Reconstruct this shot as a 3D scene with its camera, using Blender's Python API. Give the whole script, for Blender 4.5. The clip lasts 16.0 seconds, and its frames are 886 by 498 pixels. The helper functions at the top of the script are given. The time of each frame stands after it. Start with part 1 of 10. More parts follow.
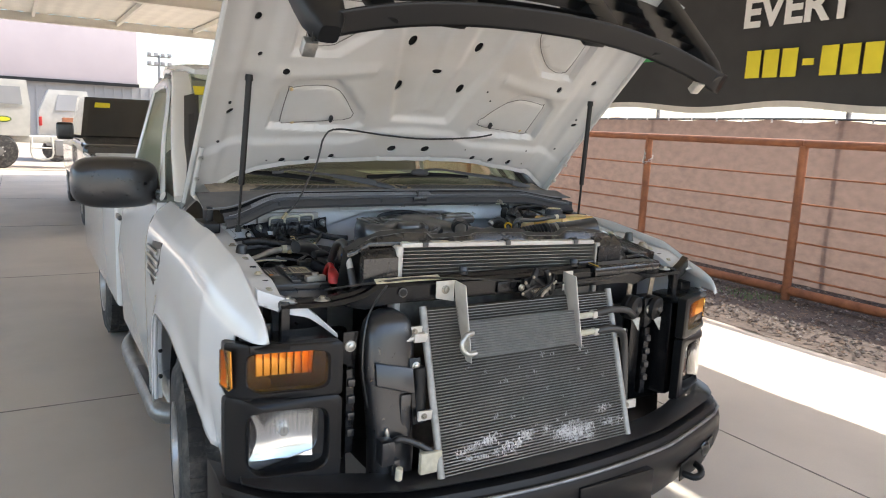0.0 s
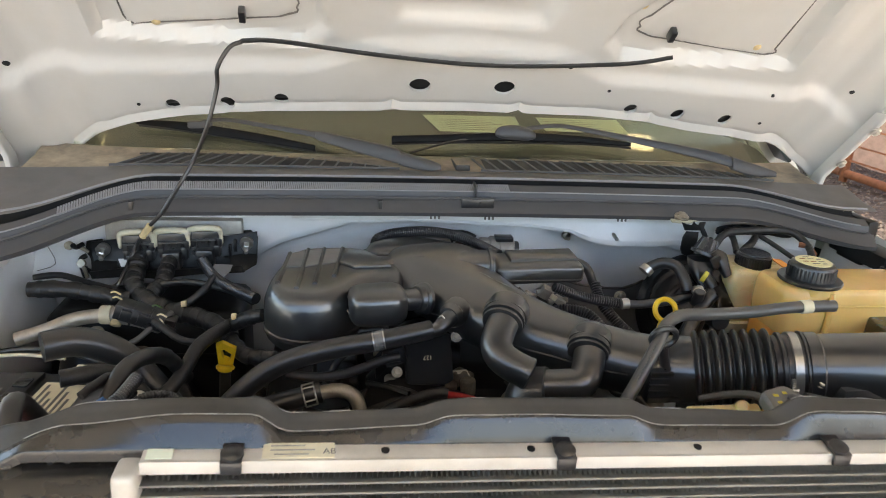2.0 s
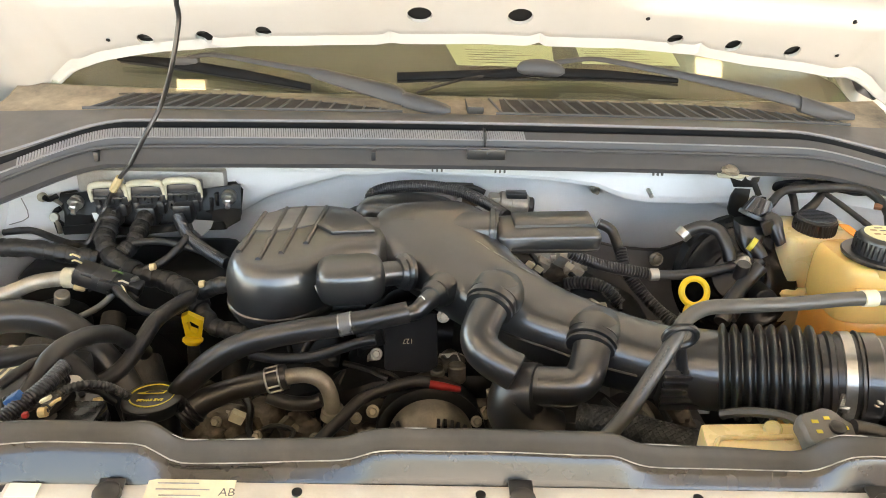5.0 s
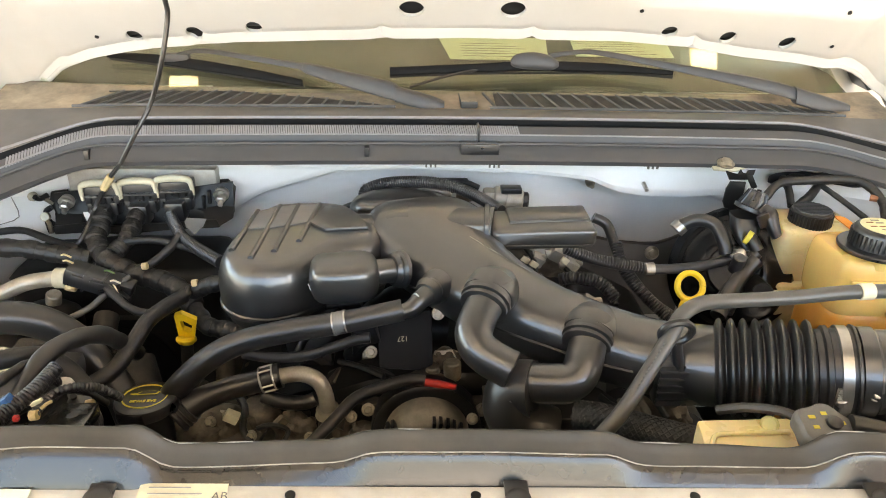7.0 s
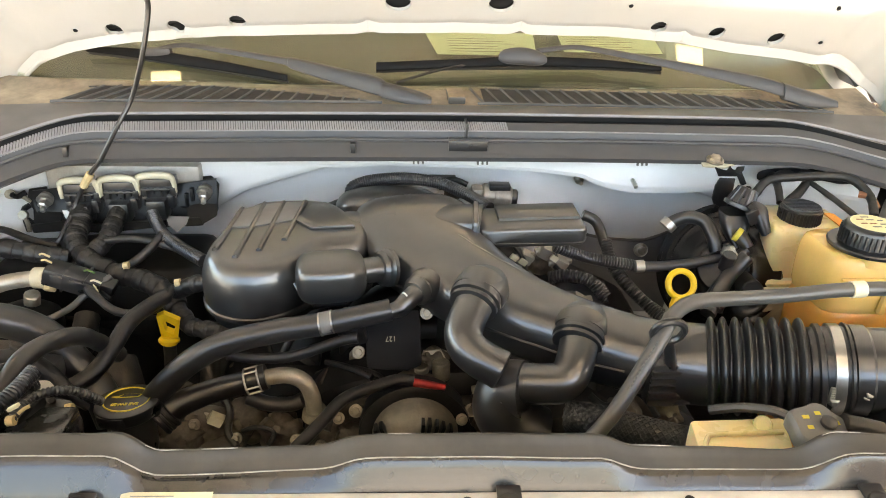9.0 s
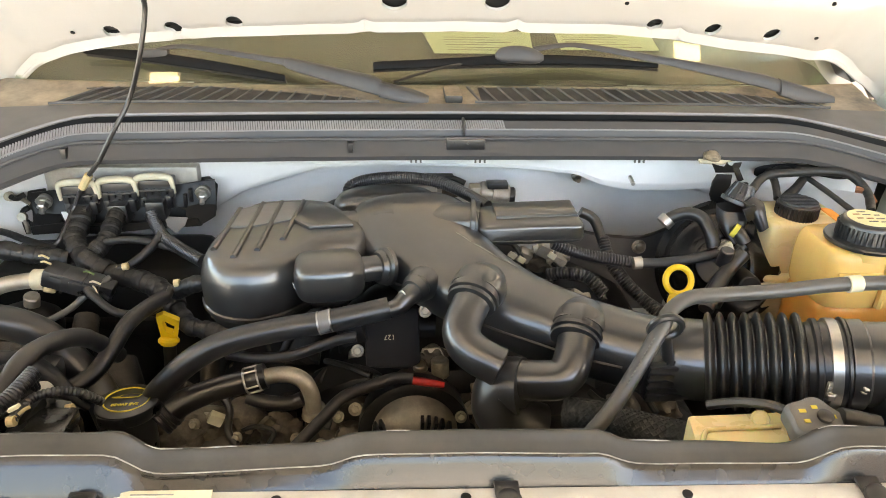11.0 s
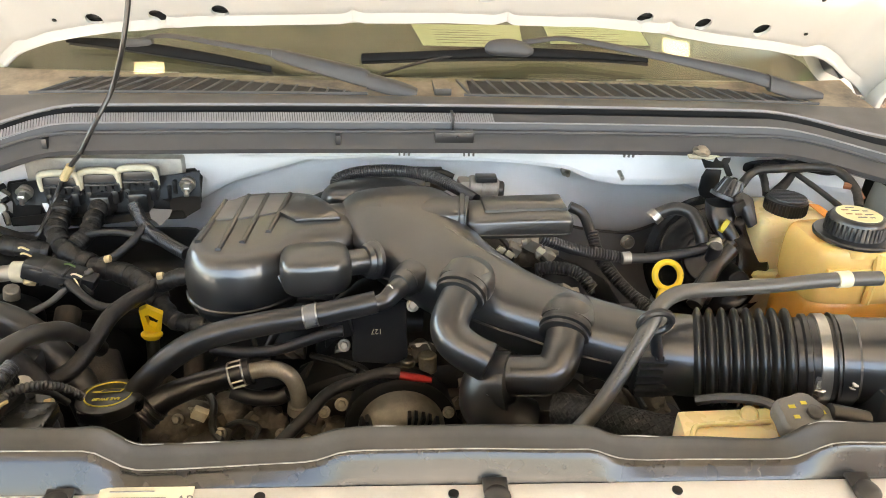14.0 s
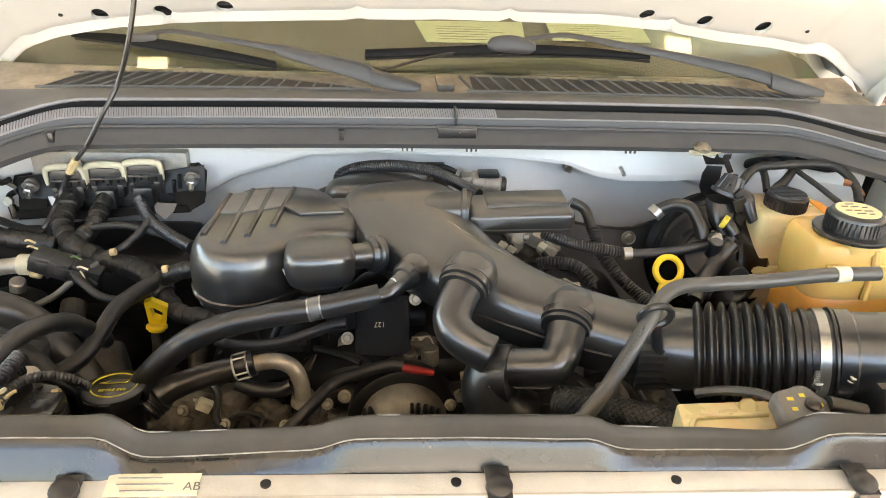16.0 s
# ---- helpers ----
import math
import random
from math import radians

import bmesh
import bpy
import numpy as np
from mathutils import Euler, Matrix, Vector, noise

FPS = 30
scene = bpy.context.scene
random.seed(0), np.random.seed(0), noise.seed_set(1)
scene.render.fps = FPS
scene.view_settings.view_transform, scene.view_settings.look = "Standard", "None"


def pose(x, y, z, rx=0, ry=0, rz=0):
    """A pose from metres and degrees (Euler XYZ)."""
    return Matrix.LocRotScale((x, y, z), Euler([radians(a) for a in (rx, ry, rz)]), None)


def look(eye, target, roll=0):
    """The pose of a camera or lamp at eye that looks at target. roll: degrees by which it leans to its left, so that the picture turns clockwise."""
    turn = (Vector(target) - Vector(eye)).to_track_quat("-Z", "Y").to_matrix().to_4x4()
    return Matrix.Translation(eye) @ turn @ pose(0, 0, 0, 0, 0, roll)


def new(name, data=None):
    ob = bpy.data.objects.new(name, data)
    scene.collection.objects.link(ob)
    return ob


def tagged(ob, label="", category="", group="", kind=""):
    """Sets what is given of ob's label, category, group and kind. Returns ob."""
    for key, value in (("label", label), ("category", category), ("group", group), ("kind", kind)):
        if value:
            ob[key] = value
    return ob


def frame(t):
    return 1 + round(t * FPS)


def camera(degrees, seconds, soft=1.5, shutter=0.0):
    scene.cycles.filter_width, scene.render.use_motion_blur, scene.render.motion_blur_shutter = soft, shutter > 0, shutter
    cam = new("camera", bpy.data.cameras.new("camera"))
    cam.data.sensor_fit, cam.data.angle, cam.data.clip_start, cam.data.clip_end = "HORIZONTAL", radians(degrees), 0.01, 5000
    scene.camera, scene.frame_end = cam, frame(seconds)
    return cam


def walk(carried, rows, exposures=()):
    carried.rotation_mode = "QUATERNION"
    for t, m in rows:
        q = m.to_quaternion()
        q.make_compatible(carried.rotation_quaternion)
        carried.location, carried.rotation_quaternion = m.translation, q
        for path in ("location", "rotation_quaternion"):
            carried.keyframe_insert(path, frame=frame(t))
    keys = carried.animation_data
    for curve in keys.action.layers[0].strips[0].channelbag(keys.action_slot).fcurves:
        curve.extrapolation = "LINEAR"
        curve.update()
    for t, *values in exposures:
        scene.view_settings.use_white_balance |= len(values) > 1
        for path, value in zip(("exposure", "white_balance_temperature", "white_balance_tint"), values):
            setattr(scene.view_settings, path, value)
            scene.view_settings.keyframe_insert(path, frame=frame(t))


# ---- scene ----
cam = camera(63.6, 16.0, 0.95, 0.2)
PATH = [
    (0, (-1.518, -2.089, 1.738), (-0.506, -0.397, 1.405), 2.7),
    (0.5, (-1.067, -1.704, 1.742), (-0.178, 0.046, 1.354), 2.8),
    (1, (-0.721, -1.247, 1.751), (0.064, 0.535, 1.295), 2.7),
    (1.5, (-0.401, -0.899, 1.769), (0.107, 0.967, 1.26), 2.0),
    (2, (-0.239, -0.624, 1.789), (0.049, 1.246, 1.143), 3.3),
    (2.5, (-0.133, -0.482, 1.798), (0.076, 1.375, 1.086), 2.1),
    (3, (-0.069, -0.446, 1.796), (0.054, 1.36, 0.946), 2.6),
    (3.5, (-0.094, -0.449, 1.797), (0.012, 1.363, 0.958), 1.5),
    (4, (-0.098, -0.452, 1.796), (0.011, 1.358, 0.952), 2.1),
    (6.5, (-0.097, -0.448, 1.798), (-0.018, 1.35, 0.927), 1.6),
    (7, (-0.094, -0.443, 1.798), (0.011, 1.353, 0.924), 1.6),
    (7.5, (-0.098, -0.439, 1.797), (0.034, 1.358, 0.927), 2.1),
    (8, (-0.099, -0.43, 1.794), (0.033, 1.36, 0.911), 2.1),
    (8.5, (-0.097, -0.43, 1.795), (0.038, 1.365, 0.922), 2.0),
    (9, (-0.097, -0.427, 1.794), (0.048, 1.361, 0.911), 2.0),
    (11.5, (-0.091, -0.431, 1.794), (0.058, 1.356, 0.908), 1.3),
    (12, (-0.087, -0.427, 1.793), (0.087, 1.351, 0.895), 1.3),
    (12.5, (-0.091, -0.423, 1.79), (0.09, 1.353, 0.888), 1.8),
    (13, (-0.096, -0.421, 1.789), (0.089, 1.356, 0.891), 2.2),
    (13.5, (-0.096, -0.418, 1.787), (0.089, 1.357, 0.884), 2.3),
    (14, (-0.094, -0.422, 1.787), (0.085, 1.357, 0.892), 2.3),
    (14.5, (-0.094, -0.423, 1.784), (0.077, 1.35, 0.874), 2.2),
    (15, (-0.097, -0.427, 1.785), (0.076, 1.35, 0.883), 2.5),
    (15.5, (-0.099, -0.434, 1.785), (0.072, 1.35, 0.896), 2.6),
    (16, (-0.097, -0.432, 1.787), (0.079, 1.345, 0.885), 2.5),
]
walk(cam, [(t, look(eye, target, roll)) for t, eye, target, roll in PATH], [(0, 1.75, 6350, 10), (1, 2.05, 6450, 10), (1.5, 2.25, 6600, 10), (2, 2.45, 6900, 10), (3, 3.12, 7800, 10), (6, 3.33, 7800, 10), (16, 3.37, 7800, 10)])

# ---- light ----
SUN = Vector((1.0, -0.16, 1.12)).normalized()
W = bpy.data.worlds.new("sky")
scene.world = W
W.use_nodes = True
wn = W.node_tree
sky = wn.nodes.new("ShaderNodeTexSky")
sky.sky_type, sky.sun_disc = "NISHITA", False
sky.sun_elevation = math.asin(SUN.z)
sky.sun_rotation = math.atan2(SUN.x, SUN.y)
sky.dust_density, sky.air_density = 2.5, 1.0
wn.links.new(sky.outputs[0], wn.nodes["Background"].inputs[0])
wn.nodes["Background"].inputs[1].default_value = 0.15
lamp = bpy.data.lights.new("sun", "SUN")
lamp.energy, lamp.angle, lamp.color = 3.0, radians(0.5), (1.0, 0.95, 0.86)
sun = new("sun", lamp)
sun.matrix_world = look(SUN * 30, (0, 0, 0))


# ---- materials ----
def surf(name, col, rough=0.5, metal=0.0, var=0.25, scale=30.0, bump=0.0, fine=400.0, dust=None, dust_amt=0.0, coat=0.0, coat_rough=0.06, spec=0.5, stain=None, stain_amt=0.0, stretch=(1, 1, 1), rvar=0.03):
    """A surface with two scales of variation, settled dust on what faces up, and stains."""
    m = bpy.data.materials.new(name)
    m.use_nodes = True
    t = m.node_tree
    b = t.nodes["Principled BSDF"]
    tc = t.nodes.new("ShaderNodeTexCoord")
    mp = t.nodes.new("ShaderNodeMapping")
    mp.inputs["Scale"].default_value = stretch
    t.links.new(tc.outputs["Object"], mp.inputs[0])

    def nz(sc, det=4.0, r=0.55):
        n = t.nodes.new("ShaderNodeTexNoise")
        n.inputs["Scale"].default_value, n.inputs["Detail"].default_value, n.inputs["Roughness"].default_value = sc, det, r
        t.links.new(mp.outputs[0], n.inputs["Vector"])
        return n.outputs["Fac"]

    def ramp(src, a, c):
        r = t.nodes.new("ShaderNodeMapRange")
        r.inputs["From Min"].default_value, r.inputs["From Max"].default_value = a, c
        t.links.new(src, r.inputs["Value"])
        return r.outputs[0]

    def mixc(fac, a, c):
        x = t.nodes.new("ShaderNodeMix")
        x.data_type = "RGBA"
        for s, v in ((x.inputs["Factor"], fac), (x.inputs[6], a), (x.inputs[7], c)):
            if isinstance(v, (tuple, list)):
                s.default_value = (*v[:3], 1)
            elif isinstance(v, float):
                s.default_value = v
            else:
                t.links.new(v, s)
        return x.outputs[2]

    def mul(a, c):
        x = t.nodes.new("ShaderNodeMath")
        x.operation = "MULTIPLY"
        for s, v in zip(x.inputs, (a, c)):
            if isinstance(v, float):
                s.default_value = v
            else:
                t.links.new(v, s)
        return x.outputs[0]

    big, small = nz(scale), nz(fine, 3.0)
    lo, hi = [c * (1 - var) for c in col], [min(1, c * (1 + var)) for c in col]
    c = mixc(ramp(big, 0.3, 0.7), lo, hi)
    c = mixc(mul(ramp(small, 0.35, 0.75), 0.35), c, lo)
    if stain:
        c = mixc(mul(ramp(nz(scale * 0.35, 6.0, 0.65), 0.48, 0.7), float(stain_amt)), c, tuple(stain))
    rsrc = t.nodes.new("ShaderNodeMapRange")
    rsrc.inputs["From Min"].default_value, rsrc.inputs["From Max"].default_value = 0.2, 0.8
    rsrc.inputs["To Min"].default_value, rsrc.inputs["To Max"].default_value = max(0.02, rough - rvar), min(1, rough + rvar)
    t.links.new(nz(scale * 1.7, 3.0, 0.5), rsrc.inputs["Value"])
    rout = rsrc.outputs[0]
    if dust:
        g = t.nodes.new("ShaderNodeNewGeometry")
        sx = t.nodes.new("ShaderNodeSeparateXYZ")
        t.links.new(g.outputs["Normal"], sx.inputs[0])
        d = mul(mul(ramp(sx.outputs["Z"], 0.1, 0.95), ramp(nz(scale * 0.6, 6.0, 0.7), 0.25, 0.7)), float(dust_amt))
        c = mixc(d, c, tuple(dust))
        x = t.nodes.new("ShaderNodeMix")
        t.links.new(d, x.inputs[0])
        t.links.new(rout, x.inputs[2])
        x.inputs[3].default_value = 0.85
        rout = x.outputs[0]
    t.links.new(c, b.inputs["Base Color"])
    t.links.new(rout, b.inputs["Roughness"])
    b.inputs["Metallic"].default_value = metal
    b.inputs["Specular IOR Level"].default_value = spec
    if coat:
        b.inputs["Coat Weight"].default_value, b.inputs["Coat Roughness"].default_value = coat, coat_rough
    if bump:
        bp = t.nodes.new("ShaderNodeBump")
        bp.inputs["Strength"].default_value, bp.inputs["Distance"].default_value = bump, 0.001
        t.links.new(small, bp.inputs["Height"])
        t.links.new(bp.outputs[0], b.inputs["Normal"])
    return m


def setp(m, **k):
    b = m.node_tree.nodes["Principled BSDF"]
    for n, v in k.items():
        b.inputs[n.replace("_", " ")].default_value = v
    return m


DUST = (0.30, 0.24, 0.17)
M = dict(
    paint=surf("white_paint", (0.80, 0.80, 0.78), 0.26, var=0.01, scale=6, coat=1.0, coat_rough=0.03, rvar=0.0),
    inner=surf("white_underhood_paint", (0.68, 0.67, 0.64), 0.30, var=0.04, scale=5, bump=0.04, stain=(0.54, 0.47, 0.37), stain_amt=0.30, coat=0.5, coat_rough=0.12),
    bay=surf("bay_white_paint", (0.76, 0.765, 0.765), 0.34, var=0.05, scale=9, bump=0.05, dust=DUST, dust_amt=0.10, stain=(0.52, 0.48, 0.42), stain_amt=0.25, coat=0.3, coat_rough=0.15),
    plastic=surf("black_plastic", (0.017, 0.017, 0.018), 0.28, var=0.05, scale=30, rvar=0.01, dust=DUST, dust_amt=0.010, spec=0.8, coat=0.15, coat_rough=0.2),
    duct=surf("satin_black_duct_plastic", (0.020, 0.020, 0.020), 0.33, var=0.10, scale=30, rvar=0.04, bump=0.04, fine=900, dust=DUST, dust_amt=0.05, spec=1.0, coat=0.9, coat_rough=0.075),
    shroud=surf("grey_black_shroud_plastic", (0.012, 0.0115, 0.011), 0.26, var=0.12, scale=30, rvar=0.04, dust=DUST, dust_amt=0.02, spec=0.6, coat=0.42, coat_rough=0.13, bump=0.03, stain=(0.10, 0.09, 0.075), stain_amt=0.14),
    band=surf("matte_shroud_plastic", (0.026, 0.026, 0.024), 0.42, var=0.2, scale=30, rvar=0.08, dust=DUST, dust_amt=0.06, spec=0.5, stain=(0.075, 0.068, 0.056), stain_amt=0.4, bump=0.05),
    cowl=surf("dusty_cowl_plastic", (0.05, 0.047, 0.043), 0.5, var=0.25, scale=14, bump=0.12, dust=(0.60, 0.475, 0.335), dust_amt=0.85, spec=0.5),
    ledge=surf("dusty_dark_plastic", (0.115, 0.113, 0.114), 0.42, var=0.2, scale=18, bump=0.1, dust=DUST, dust_amt=0.22, spec=0.6),
    seal=surf("rubber_seal", (0.070, 0.069, 0.071), 0.42, var=0.05, scale=30, rvar=0.01, dust=DUST, dust_amt=0.02, spec=0.5),
    rubber=surf("black_rubber_hose", (0.023, 0.022, 0.021), 0.32, var=0.05, scale=30, rvar=0.01, dust=DUST, dust_amt=0.012, spec=0.8),
    greyhose=surf("worn_black_hose", (0.075, 0.072, 0.066), 0.38, var=0.05, scale=30, rvar=0.01, dust=DUST, dust_amt=0.015, spec=0.85),
    loom=surf("split_loom_plastic", (0.024, 0.024, 0.026), 0.30, var=0.05, scale=30, rvar=0.01, spec=0.8),
    knurl=surf("grey_knurled_rubber", (0.26, 0.26, 0.27), 0.34, var=0.1, scale=40, spec=0.7),
    braid=surf("braided_black_sleeve", (0.012, 0.012, 0.012), 0.45, var=0.5, scale=160, bump=1.0, fine=420, spec=0.6),
    tape=surf("cloth_tape", (0.018, 0.0175, 0.017), 0.40, var=0.3, scale=80, bump=0.9, fine=160, dust=DUST, dust_amt=0.03),
    block=surf("greasy_cast_metal", (0.055, 0.049, 0.041), 0.5, 0.3, var=0.5, scale=25, bump=0.6, dust=(0.2, 0.15, 0.1), dust_amt=0.2),
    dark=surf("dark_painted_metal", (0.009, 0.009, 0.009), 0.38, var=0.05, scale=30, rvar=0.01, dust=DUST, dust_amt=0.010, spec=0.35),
    matte=surf("matte_black_plastic", (0.007, 0.007, 0.0075), 0.6, var=0.1, scale=30, spec=0.2, bump=0.1),
    frame=surf("black_painted_support", (0.008, 0.008, 0.0085), 0.24, var=0.05, scale=30, rvar=0.01, dust=DUST, dust_amt=0.010, spec=0.4),
    alu=surf("cast_aluminium", (0.42, 0.40, 0.36), 0.5, 0.6, var=0.2, scale=30, bump=0.3, stain=(0.16, 0.13, 0.09), stain_amt=0.6),
    dirtyalu=surf("dirty_cast_aluminium", (0.24, 0.215, 0.175), 0.5, 0.5, var=0.25, scale=40, bump=0.3, stain=(0.09, 0.075, 0.055), stain_amt=0.6),
    pipe=surf("dull_metal_pipe", (0.46, 0.42, 0.35), 0.4, 0.45, var=0.2, scale=40, bump=0.15, stain=(0.2, 0.15, 0.1), stain_amt=0.6),
    tank_alu=surf("pale_aluminium_bar", (0.66, 0.62, 0.55), 0.5, 0.25, var=0.08, scale=16, bump=0.2, stain=(0.40, 0.34, 0.26), stain_amt=0.6),
    tube=surf("flattened_cooler_tube", (0.34, 0.325, 0.29), 0.42, 0.6, var=0.2, scale=18, bump=0.1, stain=(0.25, 0.21, 0.16), stain_amt=0.6),
    fin=surf("dusty_fin", (0.17, 0.16, 0.135), 0.5, 0.5, var=0.35, scale=22, bump=0.3, stain=(0.08, 0.07, 0.06), stain_amt=0.7),
    finlight=surf("grey_fin", (0.135, 0.125, 0.105), 0.55, 0.3, var=0.25, scale=12, stain=(0.075, 0.067, 0.055), stain_amt=0.7),
    contube=surf("thin_condenser_tube", (0.40, 0.375, 0.33), 0.4, 0.45, var=0.2, scale=10, stain=(0.25, 0.215, 0.165), stain_amt=0.6),
    bentfin=surf("bare_flattened_fin", (0.62, 0.60, 0.56), 0.45, 0.3, var=0.3, scale=60),
    steel=surf("zinc_steel", (0.55, 0.54, 0.50), 0.32, 0.9, var=0.15, scale=60, bump=0.1),
    bolt=surf("bolt_steel", (0.38, 0.34, 0.27), 0.4, 0.8, var=0.3, scale=80, bump=0.2),
    rusty=surf("rusty_pipe", (0.33, 0.125, 0.055), 0.65, var=0.3, scale=9, bump=0.4, stain=(0.20, 0.085, 0.045), stain_amt=0.8),
    yellow=surf("yellow_plastic", (0.80, 0.52, 0.02), 0.36, var=0.08, scale=60, bump=0.05),
    yprint=surf("yellow_print", (0.72, 0.60, 0.08), 0.5, var=0.1, scale=90),
    blue=surf("blue_plug_plastic", (0.02, 0.11, 0.34), 0.4, var=0.1, scale=60),
    red=surf("red_insulation", (0.42, 0.022, 0.02), 0.4, var=0.2, scale=60),
    orange=surf("orange_tag", (0.85, 0.33, 0.06), 0.5, var=0.1, scale=60),
    label=surf("paper_label", (0.76, 0.69, 0.50), 0.6, var=0.08, scale=40, stain=(0.5, 0.42, 0.28), stain_amt=0.4),
    capnote=surf("yellow_cap_label", (0.80, 0.74, 0.42), 0.5, var=0.06, scale=60),
    # pale grey of worn edges and prints, also of the shroud crease's painted highlight
    worn=surf("worn_edge_and_highlight", (0.30, 0.29, 0.27), 0.4, var=0.4, scale=90),
    casting=surf("dusty_brown_casting", (0.16, 0.135, 0.105), 0.55, 0.35, var=0.5, scale=35, bump=0.8, fine=300, stain=(0.05, 0.042, 0.033), stain_amt=0.7),
    ventmesh=surf("dusty_vent_mesh", (0.055, 0.052, 0.048), 0.6, var=0.3, scale=30, bump=0.5, fine=600, spec=0.4),
    # grey plastic; on the resonator lid its paleness paints a reflection
    lidgrey=surf("grey_lid_plastic", (0.16, 0.157, 0.152), 0.45, var=0.15, scale=30, spec=0.7),
    coolfin=surf("bright_cooler_fin", (0.44, 0.43, 0.40), 0.45, 0.4, var=0.15, scale=25),
    radfin=surf("radiator_fin", (0.30, 0.29, 0.26), 0.5, 0.4, var=0.2, scale=20, stain=(0.14, 0.125, 0.10), stain_amt=0.5),
    tan=surf("tan_tape", (0.66, 0.52, 0.28), 0.6, var=0.2, scale=90),
    bar=surf("print_grey", (0.16, 0.15, 0.14), 0.7, var=0.1, scale=60),
    paper=surf("pale_green_paper", (0.78, 0.84, 0.68), 0.7, var=0.04, scale=30),
    conn=surf("cream_connector", (0.62, 0.58, 0.44), 0.5, var=0.12, scale=50, stain=(0.4, 0.33, 0.2), stain_amt=0.5),
    concrete=surf("smooth_concrete", (0.58, 0.51, 0.425), 0.66, var=0.10, scale=0.8, bump=0.3, fine=90, stain=(0.40, 0.345, 0.28), stain_amt=0.6),
    joint=surf("slab_joint", (0.30, 0.265, 0.225), 0.9, var=0.3, scale=8),
    gravel=surf("gravel_bed", (0.095, 0.068, 0.052), 0.9, var=0.4, scale=25, bump=1.0, fine=140),
    stone=surf("gravel_stone", (0.19, 0.15, 0.12), 0.85, var=0.5, scale=14, bump=0.4),
    rust_dark=surf("dark_red_brown_plastic", (0.10, 0.03, 0.022), 0.5, var=0.2, scale=50),
    weed=surf("weed_leaf", (0.10, 0.16, 0.05), 0.7, var=0.3, scale=30),
    banner=surf("black_vinyl_banner", (0.030, 0.028, 0.027), 0.55, var=0.2, scale=3, bump=0.1),
    hem=surf("banner_hem", (0.62, 0.58, 0.52), 0.6, var=0.1, scale=6),
    white_ink=surf("white_lettering", (0.78, 0.76, 0.72), 0.6, var=0.05, scale=6),
    yardwhite=surf("chalky_cream_paint", (0.46, 0.44, 0.39), 0.6, var=0.1, scale=3, stain=(0.30, 0.26, 0.21), stain_amt=0.4),
    yellow_ink=surf("yellow_lettering", (0.78, 0.66, 0.03), 0.6, var=0.06, scale=6),
    green_ink=surf("green_lettering", (0.06, 0.42, 0.10), 0.6, var=0.06, scale=6),
    screen=surf("brown_privacy_screen", (0.225, 0.165, 0.138), 0.9, var=0.28, scale=7, bump=0.5, fine=220, stretch=(1, 1, 1.6)),
    roof=surf("painted_roof_sheet", (0.70, 0.66, 0.57), 0.5, var=0.07, scale=2),
    beam=surf("cream_roof_beam", (0.62, 0.58, 0.50), 0.5, var=0.08, scale=3),
    tyre=surf("tyre_rubber", (0.035, 0.033, 0.031), 0.75, var=0.25, scale=30, bump=0.4, stain=(0.20, 0.18, 0.155), stain_amt=0.6),
    rim=surf("steel_rim", (0.5, 0.5, 0.5), 0.35, 0.7, var=0.1, scale=20),
    step=surf("tubular_step", (0.34, 0.335, 0.32), 0.35, 0.7, var=0.2, scale=20, stain=(0.14, 0.125, 0.1), stain_amt=0.4),
    black_paint=surf("black_car_paint", (0.014, 0.014, 0.015), 0.16, var=0.2, scale=8, coat=0.8, rvar=0.04),
    bumper=surf("black_bumper_plastic", (0.007, 0.007, 0.0075), 0.36, var=0.05, scale=30, rvar=0.01, dust=DUST, dust_amt=0.006, spec=0.4),
    farwall=surf("pale_mauve_wall", (0.36, 0.31, 0.315), 0.8, var=0.04, scale=0.6),
    fargrey=surf("grey_shed_wall", (0.26, 0.255, 0.25), 0.7, var=0.1, scale=0.8),
    dirt=surf("bare_dirt", (0.40, 0.33, 0.26), 0.9, var=0.15, scale=0.4, bump=0.5, fine=20),
    tanktop=surf("cream_tank_plastic", (0.76, 0.50, 0.17), 0.20, var=0.08, scale=14, bump=0.06, stain=(0.66, 0.44, 0.16), stain_amt=0.5),
    washer=surf("pale_tank_plastic", (0.82, 0.68, 0.38), 0.28, var=0.08, scale=14, bump=0.06, stain=(0.68, 0.52, 0.28), stain_amt=0.5),
    coolant=surf("amber_tank_plastic", (0.66, 0.32, 0.07), 0.34, var=0.12, scale=14, bump=0.06),
)
for k in ("tanktop", "coolant", "washer"):
    setp(M[k], Subsurface_Weight=0.35, Subsurface_Radius=(0.03, 0.015, 0.006), Subsurface_Scale=0.5)


def glass(name, col, rough=0.0, ior=1.45, tint=1.0):
    m = bpy.data.materials.new(name)
    m.use_nodes = True
    return setp(m, Base_Color=(*col, 1), Roughness=rough, Transmission_Weight=tint, IOR=ior)


